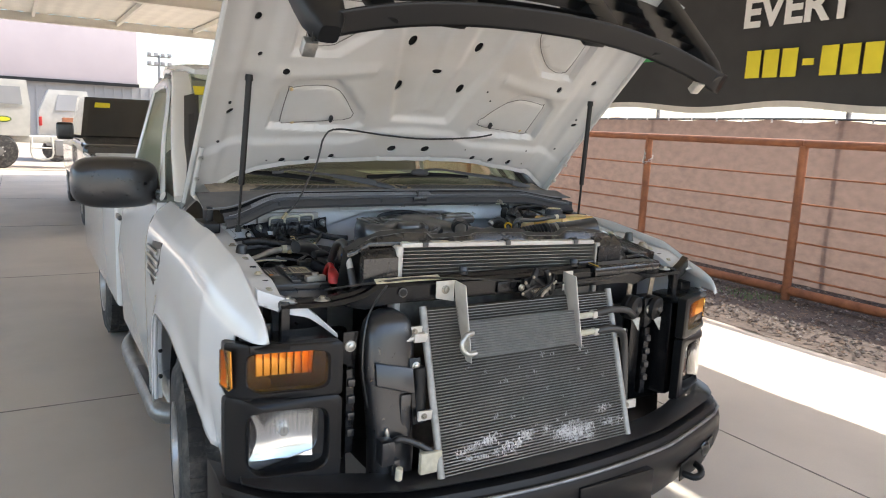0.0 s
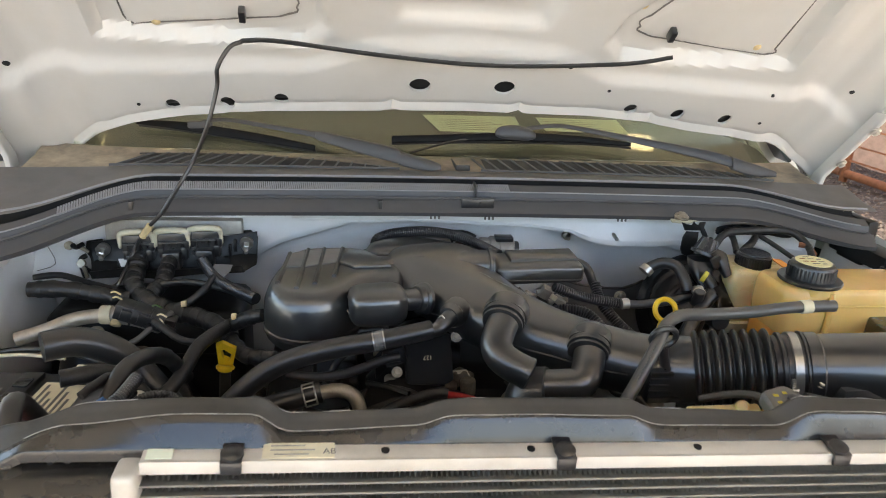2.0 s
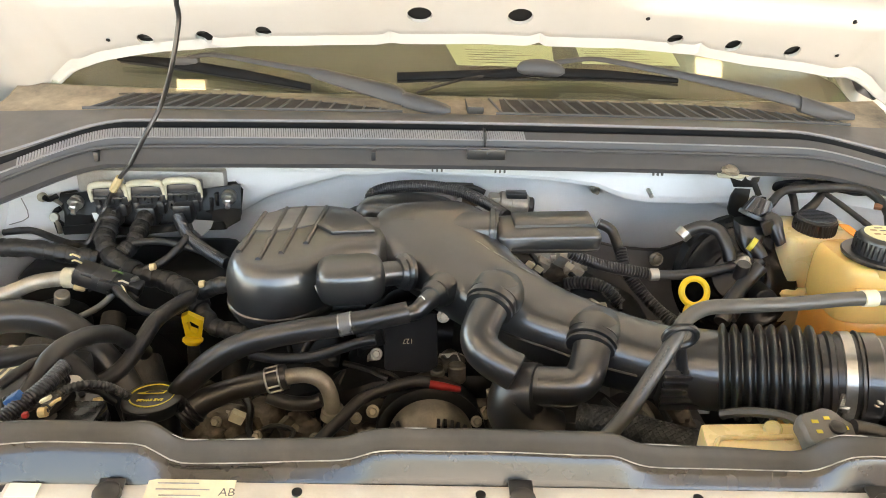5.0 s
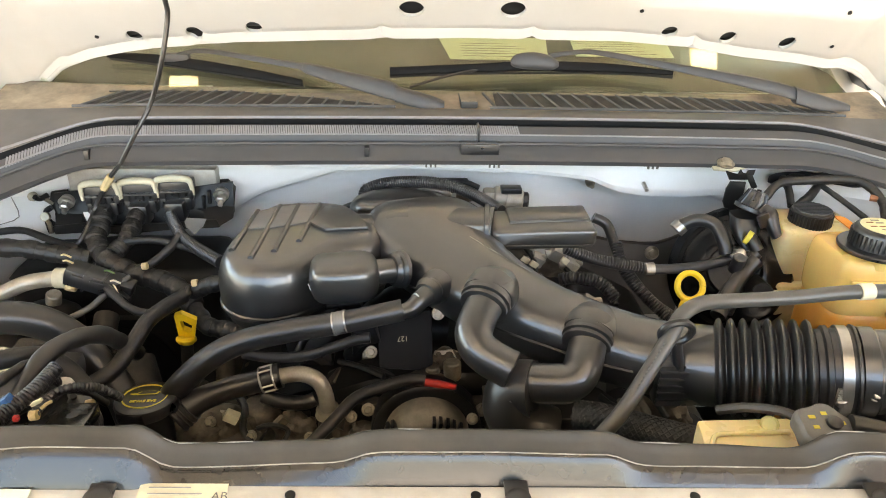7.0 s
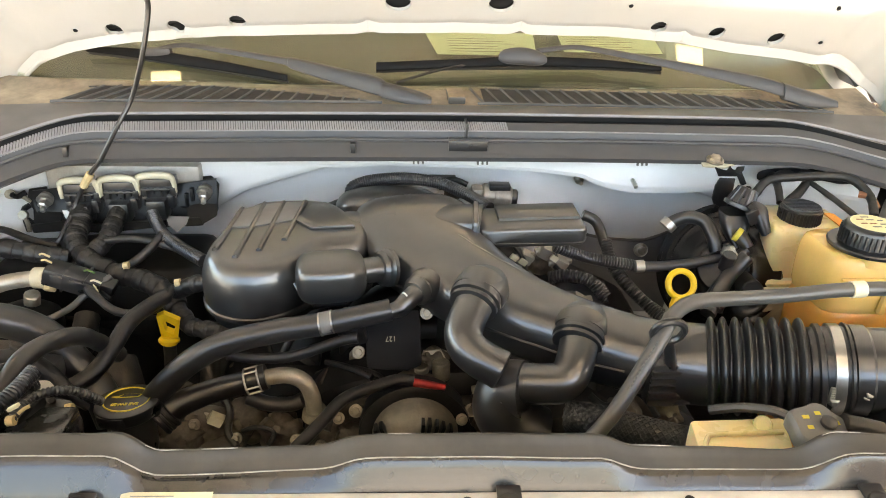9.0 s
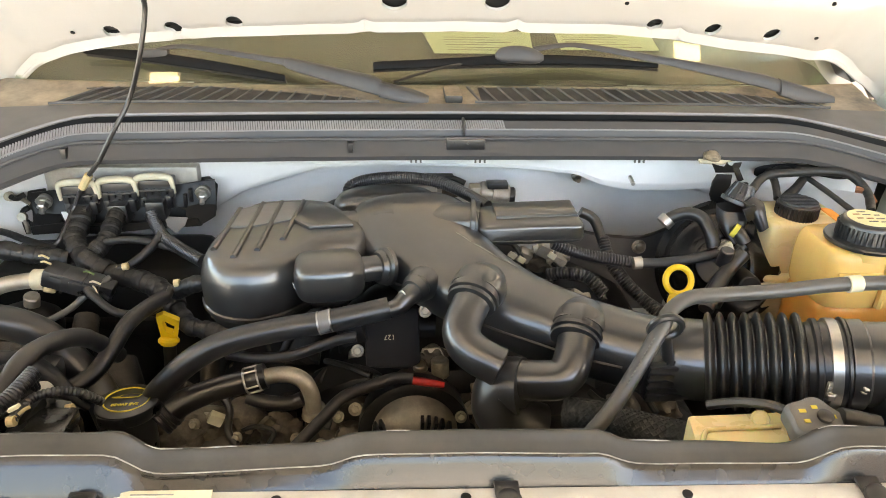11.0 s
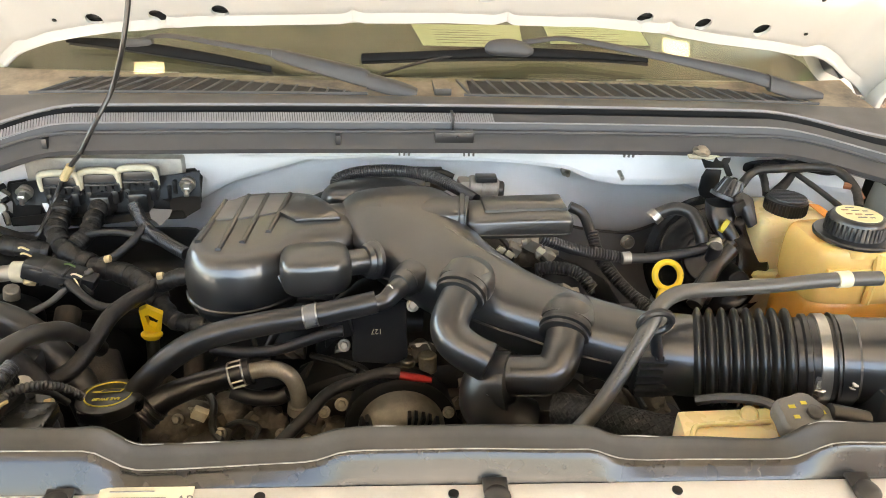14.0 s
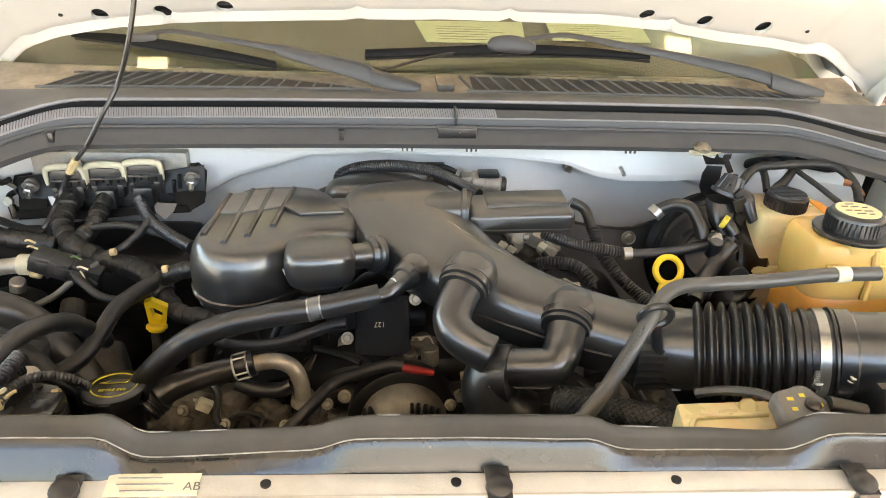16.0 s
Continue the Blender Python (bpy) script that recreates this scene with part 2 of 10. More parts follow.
def pane(name, col, gloss):
    """Thin tinted pane: clear with a constant share of mirror gloss."""
    m = bpy.data.materials.new(name)
    m.use_nodes = True
    t = m.node_tree
    a, b, c = t.nodes.new("ShaderNodeBsdfTransparent"), t.nodes.new("ShaderNodeBsdfGlossy"), t.nodes.new("ShaderNodeMixShader")
    a.inputs[0].default_value = (*col, 1)
    b.inputs["Roughness"].default_value = 0.01
    c.inputs[0].default_value = gloss
    t.links.new(a.outputs[0], c.inputs[1])
    t.links.new(b.outputs[0], c.inputs[2])
    t.links.new(c.outputs[0], t.nodes["Material Output"].inputs["Surface"])
    return m


M["glass"] = pane("tinted_window_glass", (0.90, 0.93, 0.84), 0.09)
M["darkglass"] = setp(surf("dark_window_glass", (0.012, 0.014, 0.015), 0.05, var=0.1, scale=4, rvar=0.02), Specular_IOR_Level=0.7)
M["amber"] = glass("amber_lens", (1.0, 0.62, 0.13), 0.10)
M["clear"] = glass("clear_lens", (0.93, 0.95, 0.96), 0.04)
M["chrome"] = surf("reflector", (0.80, 0.80, 0.80), 0.13, 1.0, var=0.03, scale=40, rvar=0.05)
M["amberback"] = surf("amber_reflector", (0.95, 0.38, 0.05), 0.25, 0.5, var=0.1, scale=60)
M["lampglow"] = bpy.data.materials.new("lit_panel")
M["lampglow"].use_nodes = True
setp(M["lampglow"], Base_Color=(0.9, 0.85, 0.7, 1), Emission_Color=(1.0, 0.78, 0.42, 1), Emission_Strength=1.7)


def let_through(m, amount, col):
    """Lets part of the light pass a thin cloth."""
    t = m.node_tree
    out = next(n for n in t.nodes if n.type == "OUTPUT_MATERIAL")
    tr, mx = t.nodes.new("ShaderNodeBsdfTranslucent"), t.nodes.new("ShaderNodeMixShader")
    tr.inputs[0].default_value = (*col, 1)
    mx.inputs[0].default_value = amount
    t.links.new(t.nodes["Principled BSDF"].outputs[0], mx.inputs[1])
    t.links.new(tr.outputs[0], mx.inputs[2])
    t.links.new(mx.outputs[0], out.inputs["Surface"])



def island_colours(m, cols):
    """Gives each loose piece of a joined mesh one of a few colours."""
    t = m.node_tree
    g, r, x = t.nodes.new("ShaderNodeNewGeometry"), t.nodes.new("ShaderNodeValToRGB"), t.nodes.new("ShaderNodeMix")
    x.data_type, x.blend_type = "RGBA", "MIX"
    r.color_ramp.interpolation = "CONSTANT"
    while len(r.color_ramp.elements) < len(cols):
        r.color_ramp.elements.new(0.5)
    for k, (e, c) in enumerate(zip(r.color_ramp.elements, cols)):
        e.position, e.color = k / len(cols), (*c, 1)
    b = t.nodes["Principled BSDF"].inputs["Base Color"]
    old = b.links[0].from_socket
    x.inputs["Factor"].default_value = 0.8
    t.links.new(g.outputs["Random Per Island"], r.inputs[0])
    t.links.new(old, x.inputs[6])
    t.links.new(r.outputs[0], x.inputs[7])
    t.links.new(x.outputs[2], b)


island_colours(M["stone"], [(0.16, 0.11, 0.08), (0.10, 0.07, 0.055), (0.24, 0.19, 0.155), (0.13, 0.10, 0.09), (0.19, 0.125, 0.085), (0.30, 0.26, 0.22), (0.07, 0.055, 0.05)])
let_through(M["screen"], 0.17, (0.30, 0.21, 0.17))


# ---- mesh helpers ----
def mesh_of(name, bm, material, angle=38):
    bmesh.ops.recalc_face_normals(bm, faces=bm.faces)
    me = bpy.data.meshes.new(name)
    bm.to_mesh(me)
    bm.free()
    for mm in material if isinstance(material, (list, tuple)) else (material,):
        me.materials.append(M[mm] if isinstance(mm, str) else mm)
    for p in me.polygons:
        p.use_smooth = True
    me.set_sharp_from_angle(angle=radians(angle))
    return me


def part(name, bm, material, parent=None, label="", angle=38):
    ob = new(name, mesh_of(name, bm, material, angle))
    ob.parent = parent
    return tagged(ob, label)


def thing(name, label, category, at=(0, 0, 0), group="", kind=""):
    """An Empty that carries a thing's parts; their meshes are laid in the world's own axes."""
    ob = new(name)
    ob.empty_display_size = 0.05
    return tagged(ob, label, category, group, kind)


def solo(name, bm, material, label, category, group="", kind="", angle=38):
    return tagged(part(name, bm, material, None, "", angle), label, category, group, kind)


def B(*makers):
    bm = bmesh.new()
    for f in makers:
        f(bm)
    return bm


def join(bm, other):
    me = bpy.data.meshes.new("tmp")
    other.to_mesh(me)
    other.free()
    bm.from_mesh(me)
    bpy.data.meshes.remove(me)


def cube(lo, hi, r=0.0, m=None, seg=2):
    def f(bm):
        b = bmesh.new()
        bmesh.ops.create_cube(b, size=1)
        for v in b.verts:
            v.co = Vector([(p + q) / 2 + c * (q - p) for p, q, c in zip(lo, hi, v.co)])
        if r:
            bmesh.ops.bevel(b, geom=list(b.edges), offset=r, segments=seg, affect="EDGES", profile=0.6)
        if m is not None:
            b.transform(m)
        join(bm, b)
    return f


def slab(pts, n, t, r=0.0, seg=2):
    """A flat polygon given by its corners, thickened by t along n."""
    def f(bm):
        b = bmesh.new()
        n2 = Vector(n).normalized() * t
        vs = [b.verts.new(p) for p in pts]
        ws = [b.verts.new(Vector(p) + n2) for p in pts]
        b.faces.new(vs)
        b.faces.new(ws[::-1])
        k = len(pts)
        for i in range(k):
            b.faces.new((vs[i], vs[(i + 1) % k], ws[(i + 1) % k], ws[i]))
        if r:
            bmesh.ops.bevel(b, geom=list(b.edges), offset=r, segments=seg, affect="EDGES", profile=0.6)
        join(bm, b)
    return f


def smooth_path(pts, per=8):
    p = [Vector(q) for q in pts]
    if len(p) < 3:
        return [p[0].lerp(p[-1], i / per) for i in range(per + 1)]
    out = []
    for i in range(len(p) - 1):
        a, b, c, d = p[max(i - 1, 0)], p[i], p[i + 1], p[min(i + 2, len(p) - 1)]
        for k in range(per):
            t = k / per
            out.append(0.5 * ((2 * b) + (c - a) * t + (2 * a - 5 * b + 4 * c - d) * t * t + (3 * b - a - 3 * c + d) * t ** 3))
    out.append(p[-1])
    return out


def frames(path):
    t0 = (path[1] - path[0]).normalized()
    u = t0.orthogonal().normalized()
    res = []
    for i, p in enumerate(path):
        t = (path[min(i + 1, len(path) - 1)] - path[max(i - 1, 0)]).normalized()
        u = (u - t * u.dot(t)).normalized()
        res.append((p, t, u, t.cross(u)))
    return res


def tube(pts, r, n=14, per=8, cap=True, rib=0.0, pitch=0.006, lump=0.0, flat=1.0, up=None):
    """A round hose along smooth points. r: a radius, or one for each point. rib: the height of corrugations, pitch apart."""
    def f(bm):
        rs = list(r) if isinstance(r, (list, tuple)) else [r] * len(pts)
        path = smooth_path(pts, per)
        rad = []
        for i in range(len(path)):
            a = i / (len(path) - 1) * (len(rs) - 1)
            k = min(int(a), len(rs) - 2)
            rad.append(rs[k] + (rs[k + 1] - rs[k]) * (a - k))
        if rib:
            q, qr, acc = [path[0]], [rad[0]], 0.0
            step, nextd, total = pitch / 3, pitch / 3, 0.0
            for i in range(1, len(path)):
                seg = (path[i] - path[i - 1]).length
                while total + seg >= nextd:
                    s = (nextd - total) / seg
                    q.append(path[i - 1].lerp(path[i], s))
                    qr.append(rad[i - 1] + (rad[i] - rad[i - 1]) * s)
                    nextd += step
                total += seg
            path = q
            rad = [a + (rib if i % 3 == 1 else (rib if i % 3 == 2 else 0)) for i, a in enumerate(qr)]
        if lump:
            rad = [a * (1 + lump * noise.noise(p * 70) + lump * 0.5 * noise.noise(p * 190)) for a, p in zip(rad, path)]
        fr = frames(path)
        if up is not None:
            fr = [(p, t, (Vector(up) - t * Vector(up).dot(t)).normalized(), t.cross((Vector(up) - t * Vector(up).dot(t)).normalized())) for p, t, _, _ in fr]
        rings = []
        for (p, t, u, w), a in zip(fr, rad):
            rings.append([bm.verts.new(p + u * (a * flat * math.cos(2 * math.pi * k / n)) + w * (a * math.sin(2 * math.pi * k / n))) for k in range(n)])
        for a, b in zip(rings, rings[1:]):
            for k in range(n):
                bm.faces.new((a[k], a[(k + 1) % n], b[(k + 1) % n], b[k]))
        if cap:
            bm.faces.new(rings[0][::-1])
            bm.faces.new(rings[-1])
    return f


def turn(a, b, prof, n=28):
    """A turned body on the axis from a to b: prof holds (part of the way, radius)."""
    def f(bm):
        p, q = Vector(a), Vector(b)
        t = (q - p).normalized()
        u = t.orthogonal().normalized()
        w = t.cross(u)
        rings = []
        for s, r in prof:
            c = p.lerp(q, s)
            rings.append([bm.verts.new(c + u * (r * math.cos(2 * math.pi * k / n)) + w * (r * math.sin(2 * math.pi * k / n))) for k in range(n)])
        for x, y in zip(rings, rings[1:]):
            for k in range(n):
                bm.faces.new((x[k], x[(k + 1) % n], y[(k + 1) % n], y[k]))
        bm.faces.new(rings[0][::-1])
        bm.faces.new(rings[-1])
    return f


def rod(a, b, r, n=12, bev=0.0):
    L = (Vector(b) - Vector(a)).length
    e = min(0.4, (bev or r * 0.15) / L)
    return turn(a, b, [(0, r * 0.85), (e, r), (1 - e, r), (1, r * 0.85)], n)


def hexbolt(at, axis, r=0.008, h=0.007, flange=True):
    """A hexagon-headed bolt with its washer flange."""
    a, d = Vector(at), Vector(axis).normalized()
    def f(bm):
        if flange:
            turn(a, a + d * 0.003, [(0, r * 1.5), (0.7, r * 1.5), (1, r * 1.35)], 16)(bm)
        turn(a + d * 0.002, a + d * (0.002 + h), [(0, r), (0.85, r), (1, r * 0.8)], 6)(bm)
    return f


def grid(nu, nv, fn, closed_u=False):
    """A skin over fn(u, v), with u and v from 0 to 1."""
    def f(bm):
        vs = [[bm.verts.new(fn(i / nu, j / nv)) for j in range(nv + 1)] for i in range(nu + (0 if closed_u else 1))]
        for i in range(nu):
            for j in range(nv):
                a, b = vs[i], vs[(i + 1) % len(vs)]
                bm.faces.new((a[j], b[j], b[j + 1], a[j + 1]))
    return f


def loft(sections, cap=True, per=1):
    """A closed skin through sections of equal point count."""
    def f(bm):
        secs = [[Vector(p) for p in s] for s in sections]
        if per > 1:
            cols = [smooth_path([s[k] for s in secs], per) for k in range(len(secs[0]))]
            secs = [[c[i] for c in cols] for i in range(len(cols[0]))]
        rings = [[bm.verts.new(p) for p in s] for s in secs]
        n = len(rings[0])
        for a, b in zip(rings, rings[1:]):
            for k in range(n):
                bm.faces.new((a[k], a[(k + 1) % n], b[(k + 1) % n], b[k]))
        if cap:
            bm.faces.new(rings[0][::-1])
            bm.faces.new(rings[-1])
    return f


def superring(c, u, w, a, b, e=2.6, n=28):
    """A rounded-rectangle ring round c with half-widths a along u and b along w."""
    out = []
    for k in range(n):
        q = 2 * math.pi * k / n
        x, y = math.cos(q), math.sin(q)
        out.append(Vector(c) + Vector(u) * (a * math.copysign(abs(x) ** (2 / e), x)) + Vector(w) * (b * math.copysign(abs(y) ** (2 / e), y)))
    return out


def pillow(pts, n, depth, round_=0.02, seg=4, draft=0.8, top=None):
    """A moulded shell with a rounded rim: outline pts, standing depth along n."""
    def f(bm):
        b = bmesh.new()
        n1 = Vector(n).normalized()
        c = sum((Vector(p) for p in pts), Vector()) / len(pts)
        ring = smooth_path(list(pts) + [pts[0]], 5)[:-1]
        rows = [(0, 1.0)] + [(1 - (round_ / depth) * (1 - math.sin(math.pi / 2 * k / seg)), 1 - (1 - draft) * 0.5 - round_ * 1.5 * (1 - math.cos(math.pi / 2 * k / seg)) / max((p - c).length for p in ring)) for k in range(seg + 1)]
        rings = []
        for h, s in rows:
            rings.append([b.verts.new(c + (p - c) * s + n1 * (depth * h)) for p in ring])
        k = len(ring)
        for x, y in zip(rings, rings[1:]):
            for i in range(k):
                b.faces.new((x[i], x[(i + 1) % k], y[(i + 1) % k], y[i]))
        b.faces.new(rings[0][::-1])
        b.faces.new(rings[-1])
        join(bm, b)
    return f


def writing(name, body, size, m, material, parent, depth=0.0, bold=0.0):
    """Built-in font lettering, turned into a mesh."""
    cu = bpy.data.curves.new("lettering", "FONT")
    cu.body, cu.size, cu.extrude, cu.offset = body, size, depth, bold
    tmp = bpy.data.objects.new("lettering", cu)
    me = bpy.data.meshes.new_from_object(tmp)
    bpy.data.objects.remove(tmp)
    bpy.data.curves.remove(cu)
    me.transform(m)
    me.materials.append(M[material])
    ob = new(name, me)
    ob.parent = parent
    return ob


def axes(o, x, y):
    """A pose whose x and y run along the given ways."""
    x = Vector(x).normalized()
    z = x.cross(Vector(y)).normalized()
    y = z.cross(x)
    return Matrix(((x.x, y.x, z.x, o[0]), (x.y, y.y, z.y, o[1]), (x.z, y.z, z.z, o[2]), (0, 0, 0, 1)))


# ---- the setting ----
solo("ground", B(cube((-150, -120, -0.3), (150, 180, 0.0))), "concrete", "smooth buff concrete slab with faint stains", "ground", kind="structure")
solo("slab_joint", B(*[cube((-18, y - 0.006, -0.01), (4.25, y + 0.006, 0.002)) for y in (-5.2, -1.34, 2.54, 6.42, 10.2, 14.1, 18.0)], *[cube((x - 0.006, -12, -0.01), (x + 0.006, 20, 0.0022)) for x in (-5.4, -1.9, 2.1)]), "joint", "dark saw-cut joints in the concrete slab", "joint", kind="structure")
solo("dirt_yard", B(grid(30, 20, lambda u, v: Vector((-60 + 120 * u, 21.5 + 60 * v, 0.012 + 0.03 * noise.noise((u * 30, v * 30, 0)))))), "dirt", "bare sunlit dirt of the yard beyond the canopy", "dirt", kind="structure")
solo("gravel_bed", B(grid(12, 180, lambda u, v: Vector((4.28 + 2.6 * u + 0.04 * noise.noise((0, v * 60, 3)), -12 + 42 * v, 0.006 + 0.02 * noise.noise((u * 12, v * 160, 1)) + 0.03 * min(1, u * 4))))), "gravel", "brown gravel strip along the fence", "gravel", kind="structure")


def stones(bm):
    rnd = random.Random(4)
    for i in range(11000):
        y = rnd.uniform(0.2, 8) if i % 5 else rnd.uniform(-8, 24)
        x = 4.3 + 2.35 * rnd.random() ** 0.9
        s = 0.007 + 0.02 * rnd.random() ** 2
        c = Vector((x, y, 0.035 + s * 0.2))
        d = [c + Vector((math.cos(a) * s * rnd.uniform(0.7, 1.3), math.sin(a) * s * rnd.uniform(0.7, 1.3), 0)) for a in (0.2, 1.8, 3.3, 4.9)]
        t, lo = bm.verts.new(c + Vector((0, 0, s * 0.8))), bm.verts.new(c - Vector((0, 0, s * 0.6)))
        q = [bm.verts.new(p) for p in d]
        for k in range(4):
            bm.faces.new((q[k], q[(k + 1) % 4], t))
            bm.faces.new((q[(k + 1) % 4], q[k], lo))


solo("gravel_stones", B(stones), "stone", "loose brown and grey gravel stones beside the fence", "gravel", kind="stuff", angle=10)


def weeds(bm):
    rnd = random.Random(8)
    for i in range(90):
        c = Vector((5.45 + rnd.gauss(0, 0.12), 2.9 + rnd.gauss(0, 0.18), 0.03))
        a, l = rnd.uniform(0, 6.28), rnd.uniform(0.03, 0.09)
        d, w = Vector((math.cos(a), math.sin(a), 0)), Vector((-math.sin(a), math.cos(a), 0)) * 0.006
        p = [c - w, c + w, c + d * l * 0.5 + Vector((0, 0, l * 0.7)) + w, c + d * l + Vector((0, 0, l * 0.6)), c + d * l * 0.5 + Vector((0, 0, l * 0.7)) - w]
        bm.faces.new([bm.verts.new(q) for q in p])


solo("weed", B(weeds), "weed", "small green weeds growing in the gravel", "weed", kind="stuff")

# canopy
solo("ceiling", B(grid(160, 2, lambda u, v: Vector((-9 + 13.9 * u, -4.2 + 23.6 * v, 4.12 + (0.018 if int(u * 160) % 4 in (0, 1) else 0.0)))), cube((-9, -4.2, 4.17), (4.9, 19.4, 4.2))), "roof", "cream ribbed metal sheeting of the canopy roof", "ceiling", kind="structure", angle=20)
for i, y in enumerate((-4.1, 2.6, 8.1, 13.7, 19.3)):
    solo("roof_beam", B(cube((-9, y - 0.05, 3.92), (4.9, y + 0.05, 4.11), 0.006), cube((-9, y - 0.09, 3.9), (4.9, y + 0.09, 3.92))), "beam", "cream painted steel beam under the canopy roof", "beam", "roof beams", "structure")
for i in range(8):
    x = -8.8 + i * 1.94
    solo("roof_purlin", B(cube((x - 0.035, -4.2, 4.0), (x + 0.035, 19.4, 4.115), 0.004)), "beam", "narrow cream purlin under the roof sheeting", "beam", "roof purlins", "structure")
for x, y in ((4.8, -4.1), (4.8, 19.3), (4.8, 9.8), (-3.2, 19.6), (-8.8, 19.3), (-8.8, -4.1)):
    c = thing("canopy_column", "rusty steel pipe column on a pale concrete footing", "column", group="canopy columns")
    part("pipe", B(rod((x, y, 0.5), (x, y, 3.92), 0.06, 16)), "rusty", c)
    part("footing", B(cube((x - 0.2, y - 0.2, 0), (x + 0.2, y + 0.2, 0.62), 0.02)), "hem", c, "pale concrete footing")


# banner
def banner_at(u, v):
    y, z = 6.9 - 9.7 * u, 2.10 + 1.85 * v + 0.03 * math.sin(u * 30) * (1 - v) ** 3
    return Vector((4.85 + 0.025 * math.sin(u * 21 + v * 2) + 0.012 * math.sin(u * 47 + 5 * v), y, z))


ban = thing("banner", "black vinyl advertising banner with white and yellow lettering", "banner")
part("cloth", B(grid(120, 16, banner_at)), "banner", ban)
part("hem", B(grid(120, 2, lambda u, v: banner_at(u, -0.022 + 0.034 * v) - Vector((0.006, 0, 0)))), "hem", ban, "pale folded hem along the bottom edge")
for i in range(20):
    y = 6.7 - i * 0.48
    part("tie", B(tube([(4.85, y, 3.93), (4.87, y + 0.01, 4.02), (4.86, y, 4.12)], 0.006, 6, 3)), "hem", ban)
face = axes((4.80, 2.83, 2.87), (0, -1, 0.0), (0, 0, 1))
writing("lettering", "EVERY", 0.40, face, "white_ink", ban, 0.002, 0.013)
for i in range(7):
    y = 2.74 - i * 0.196
    if i == 3:
        part("number_bar", B(cube((4.80, y - 0.13, 2.47), (4.803, y - 0.02, 2.53))), "yellow_ink", ban)
    else:
        part("number_bar", B(cube((4.80, y - 0.16, 2.37), (4.803, y, 2.635), 0.001)), "yellow_ink", ban)
part("green_bar", B(cube((4.80, 3.98, 2.60), (4.803, 4.27, 2.66))), "green_ink", ban)
part("green_bar", B(cube((4.80, 3.9, 2.78), (4.803, 4.4, 2.98))), "green_ink", ban)

# pipe fence
fen = thing("pipe_fence", "rust-brown welded pipe fence with thin horizontal rods", "fence")
POSTS = [2.63 + 2.22 * (i - 4) for i in range(13)]
for y in POSTS:
    part("post", B(rod((5.77, y, 0.0), (5.77, y, 1.73), 0.047, 18)), "rusty", fen)
for a, b in zip(POSTS, POSTS[1:]):
    part("top_rail", B(rod((5.77, a + 0.003, 1.755), (5.77, b - 0.003, 1.755), 0.043, 18)), "rusty", fen)
    part("bottom_rail", B(rod((5.77, a + 0.04, 0.14), (5.77, b - 0.04, 0.14), 0.05, 18)), "rusty", fen)
    for z in (1.40, 1.11, 0.90, 0.69, 0.48, 0.30):
        part("rod", B(rod((5.77, a + 0.03, z), (5.77, b - 0.03, z), 0.0105, 8)), "rusty", fen)


def chain(bm):
    for i in range(13):
        a = i / 13 * 2 * math.pi
        c = Vector((5.77 + 0.06 * math.cos(a), 4.85 + 0.06 * math.sin(a), 1.46 + 0.05 * math.cos(a)))
        d = Vector((-math.sin(a), math.cos(a), 0))
        w = Vector((0, 0, 1)) if i % 2 else Vector((math.cos(a), math.sin(a), 0))
        tube([c + d * 0.022 * math.cos(q) + w * 0.012 * math.sin(q) for q in [k / 8 * 6.2832 for k in range(9)]], 0.004, 6, 2)(bm)
    for i in range(5):
        c = Vector((5.72, 4.86, 1.56 - i * 0.028))
        w = Vector((0, 1, 0)) if i % 2 else Vector((1, 0, 0))
        tube([c + Vector((0, 0, 0.022)) * math.cos(q) + w * 0.012 * math.sin(q) for q in [k / 8 * 6.2832 for k in range(9)]], 0.004, 6, 2)(bm)


solo("chain", B(chain), "steel", "short galvanised chain wrapped round a fence post", "chain")

# screen fence
scr = thing("screen_fence", "chain-link fence covered with brown privacy mesh", "fence")
part("privacy_mesh", B(grid(200, 12, lambda u, v: Vector((6.72 + 0.02 * math.sin(u * 150) * (0.3 + v * (1 - v) * 3) + 0.03 * noise.noise((u * 40, v * 3, 0)), 26 - 38 * u, 0.02 + (2.0 + 0.02 * math.sin(u * 260)) * v)))), "screen", scr)
for i in range(14):
    y = 26 - i * 2.9
    part("fence_post", B(rod((6.8, y, 0), (6.8, y, 2.35), 0.03, 12)), "fargrey", scr)


def links(bm):
    for i in range(260):
        y = 14 - i * 0.075
        for d in (1, -1):
            a, b = Vector((6.77, y, 1.9)), Vector((6.77 + 0.002 * d, y + d * 0.2, 2.16))
            tube([a, b], 0.0022, 4, 1)(bm)


part("chain_link", B(links), "steel", scr, "galvanised chain-link mesh above the screen")
part("top_cable", B(tube([(6.70, 26 - 1.9 * i, 2.03 + 0.02 * math.sin(i * 1.7)) for i in range(20)], 0.012, 6, 3)), "rubber", scr, "black cable")
for i in range(40):
    part("cable_tie", B(cube((6.685, 10 - i * 0.42, 2.0), (6.70, 10.02 - i * 0.42, 2.045), 0.003)), "white_ink", scr)

# far yard
bld = thing("far_building", "long pale mauve wall above a low grey shed", "building")
part("upper_wall", B(cube((-40, 45, 3.45), (4.85, 60, 6.9), 0.05)), "farwall", bld)
part("roof_edge", B(cube((-40, 44.9, 3.28), (4.9, 45.1, 3.46))), "dark", bld)
part("lower_wall", B(cube((-40, 45.2, 0), (9, 59, 3.3))), "fargrey", bld)
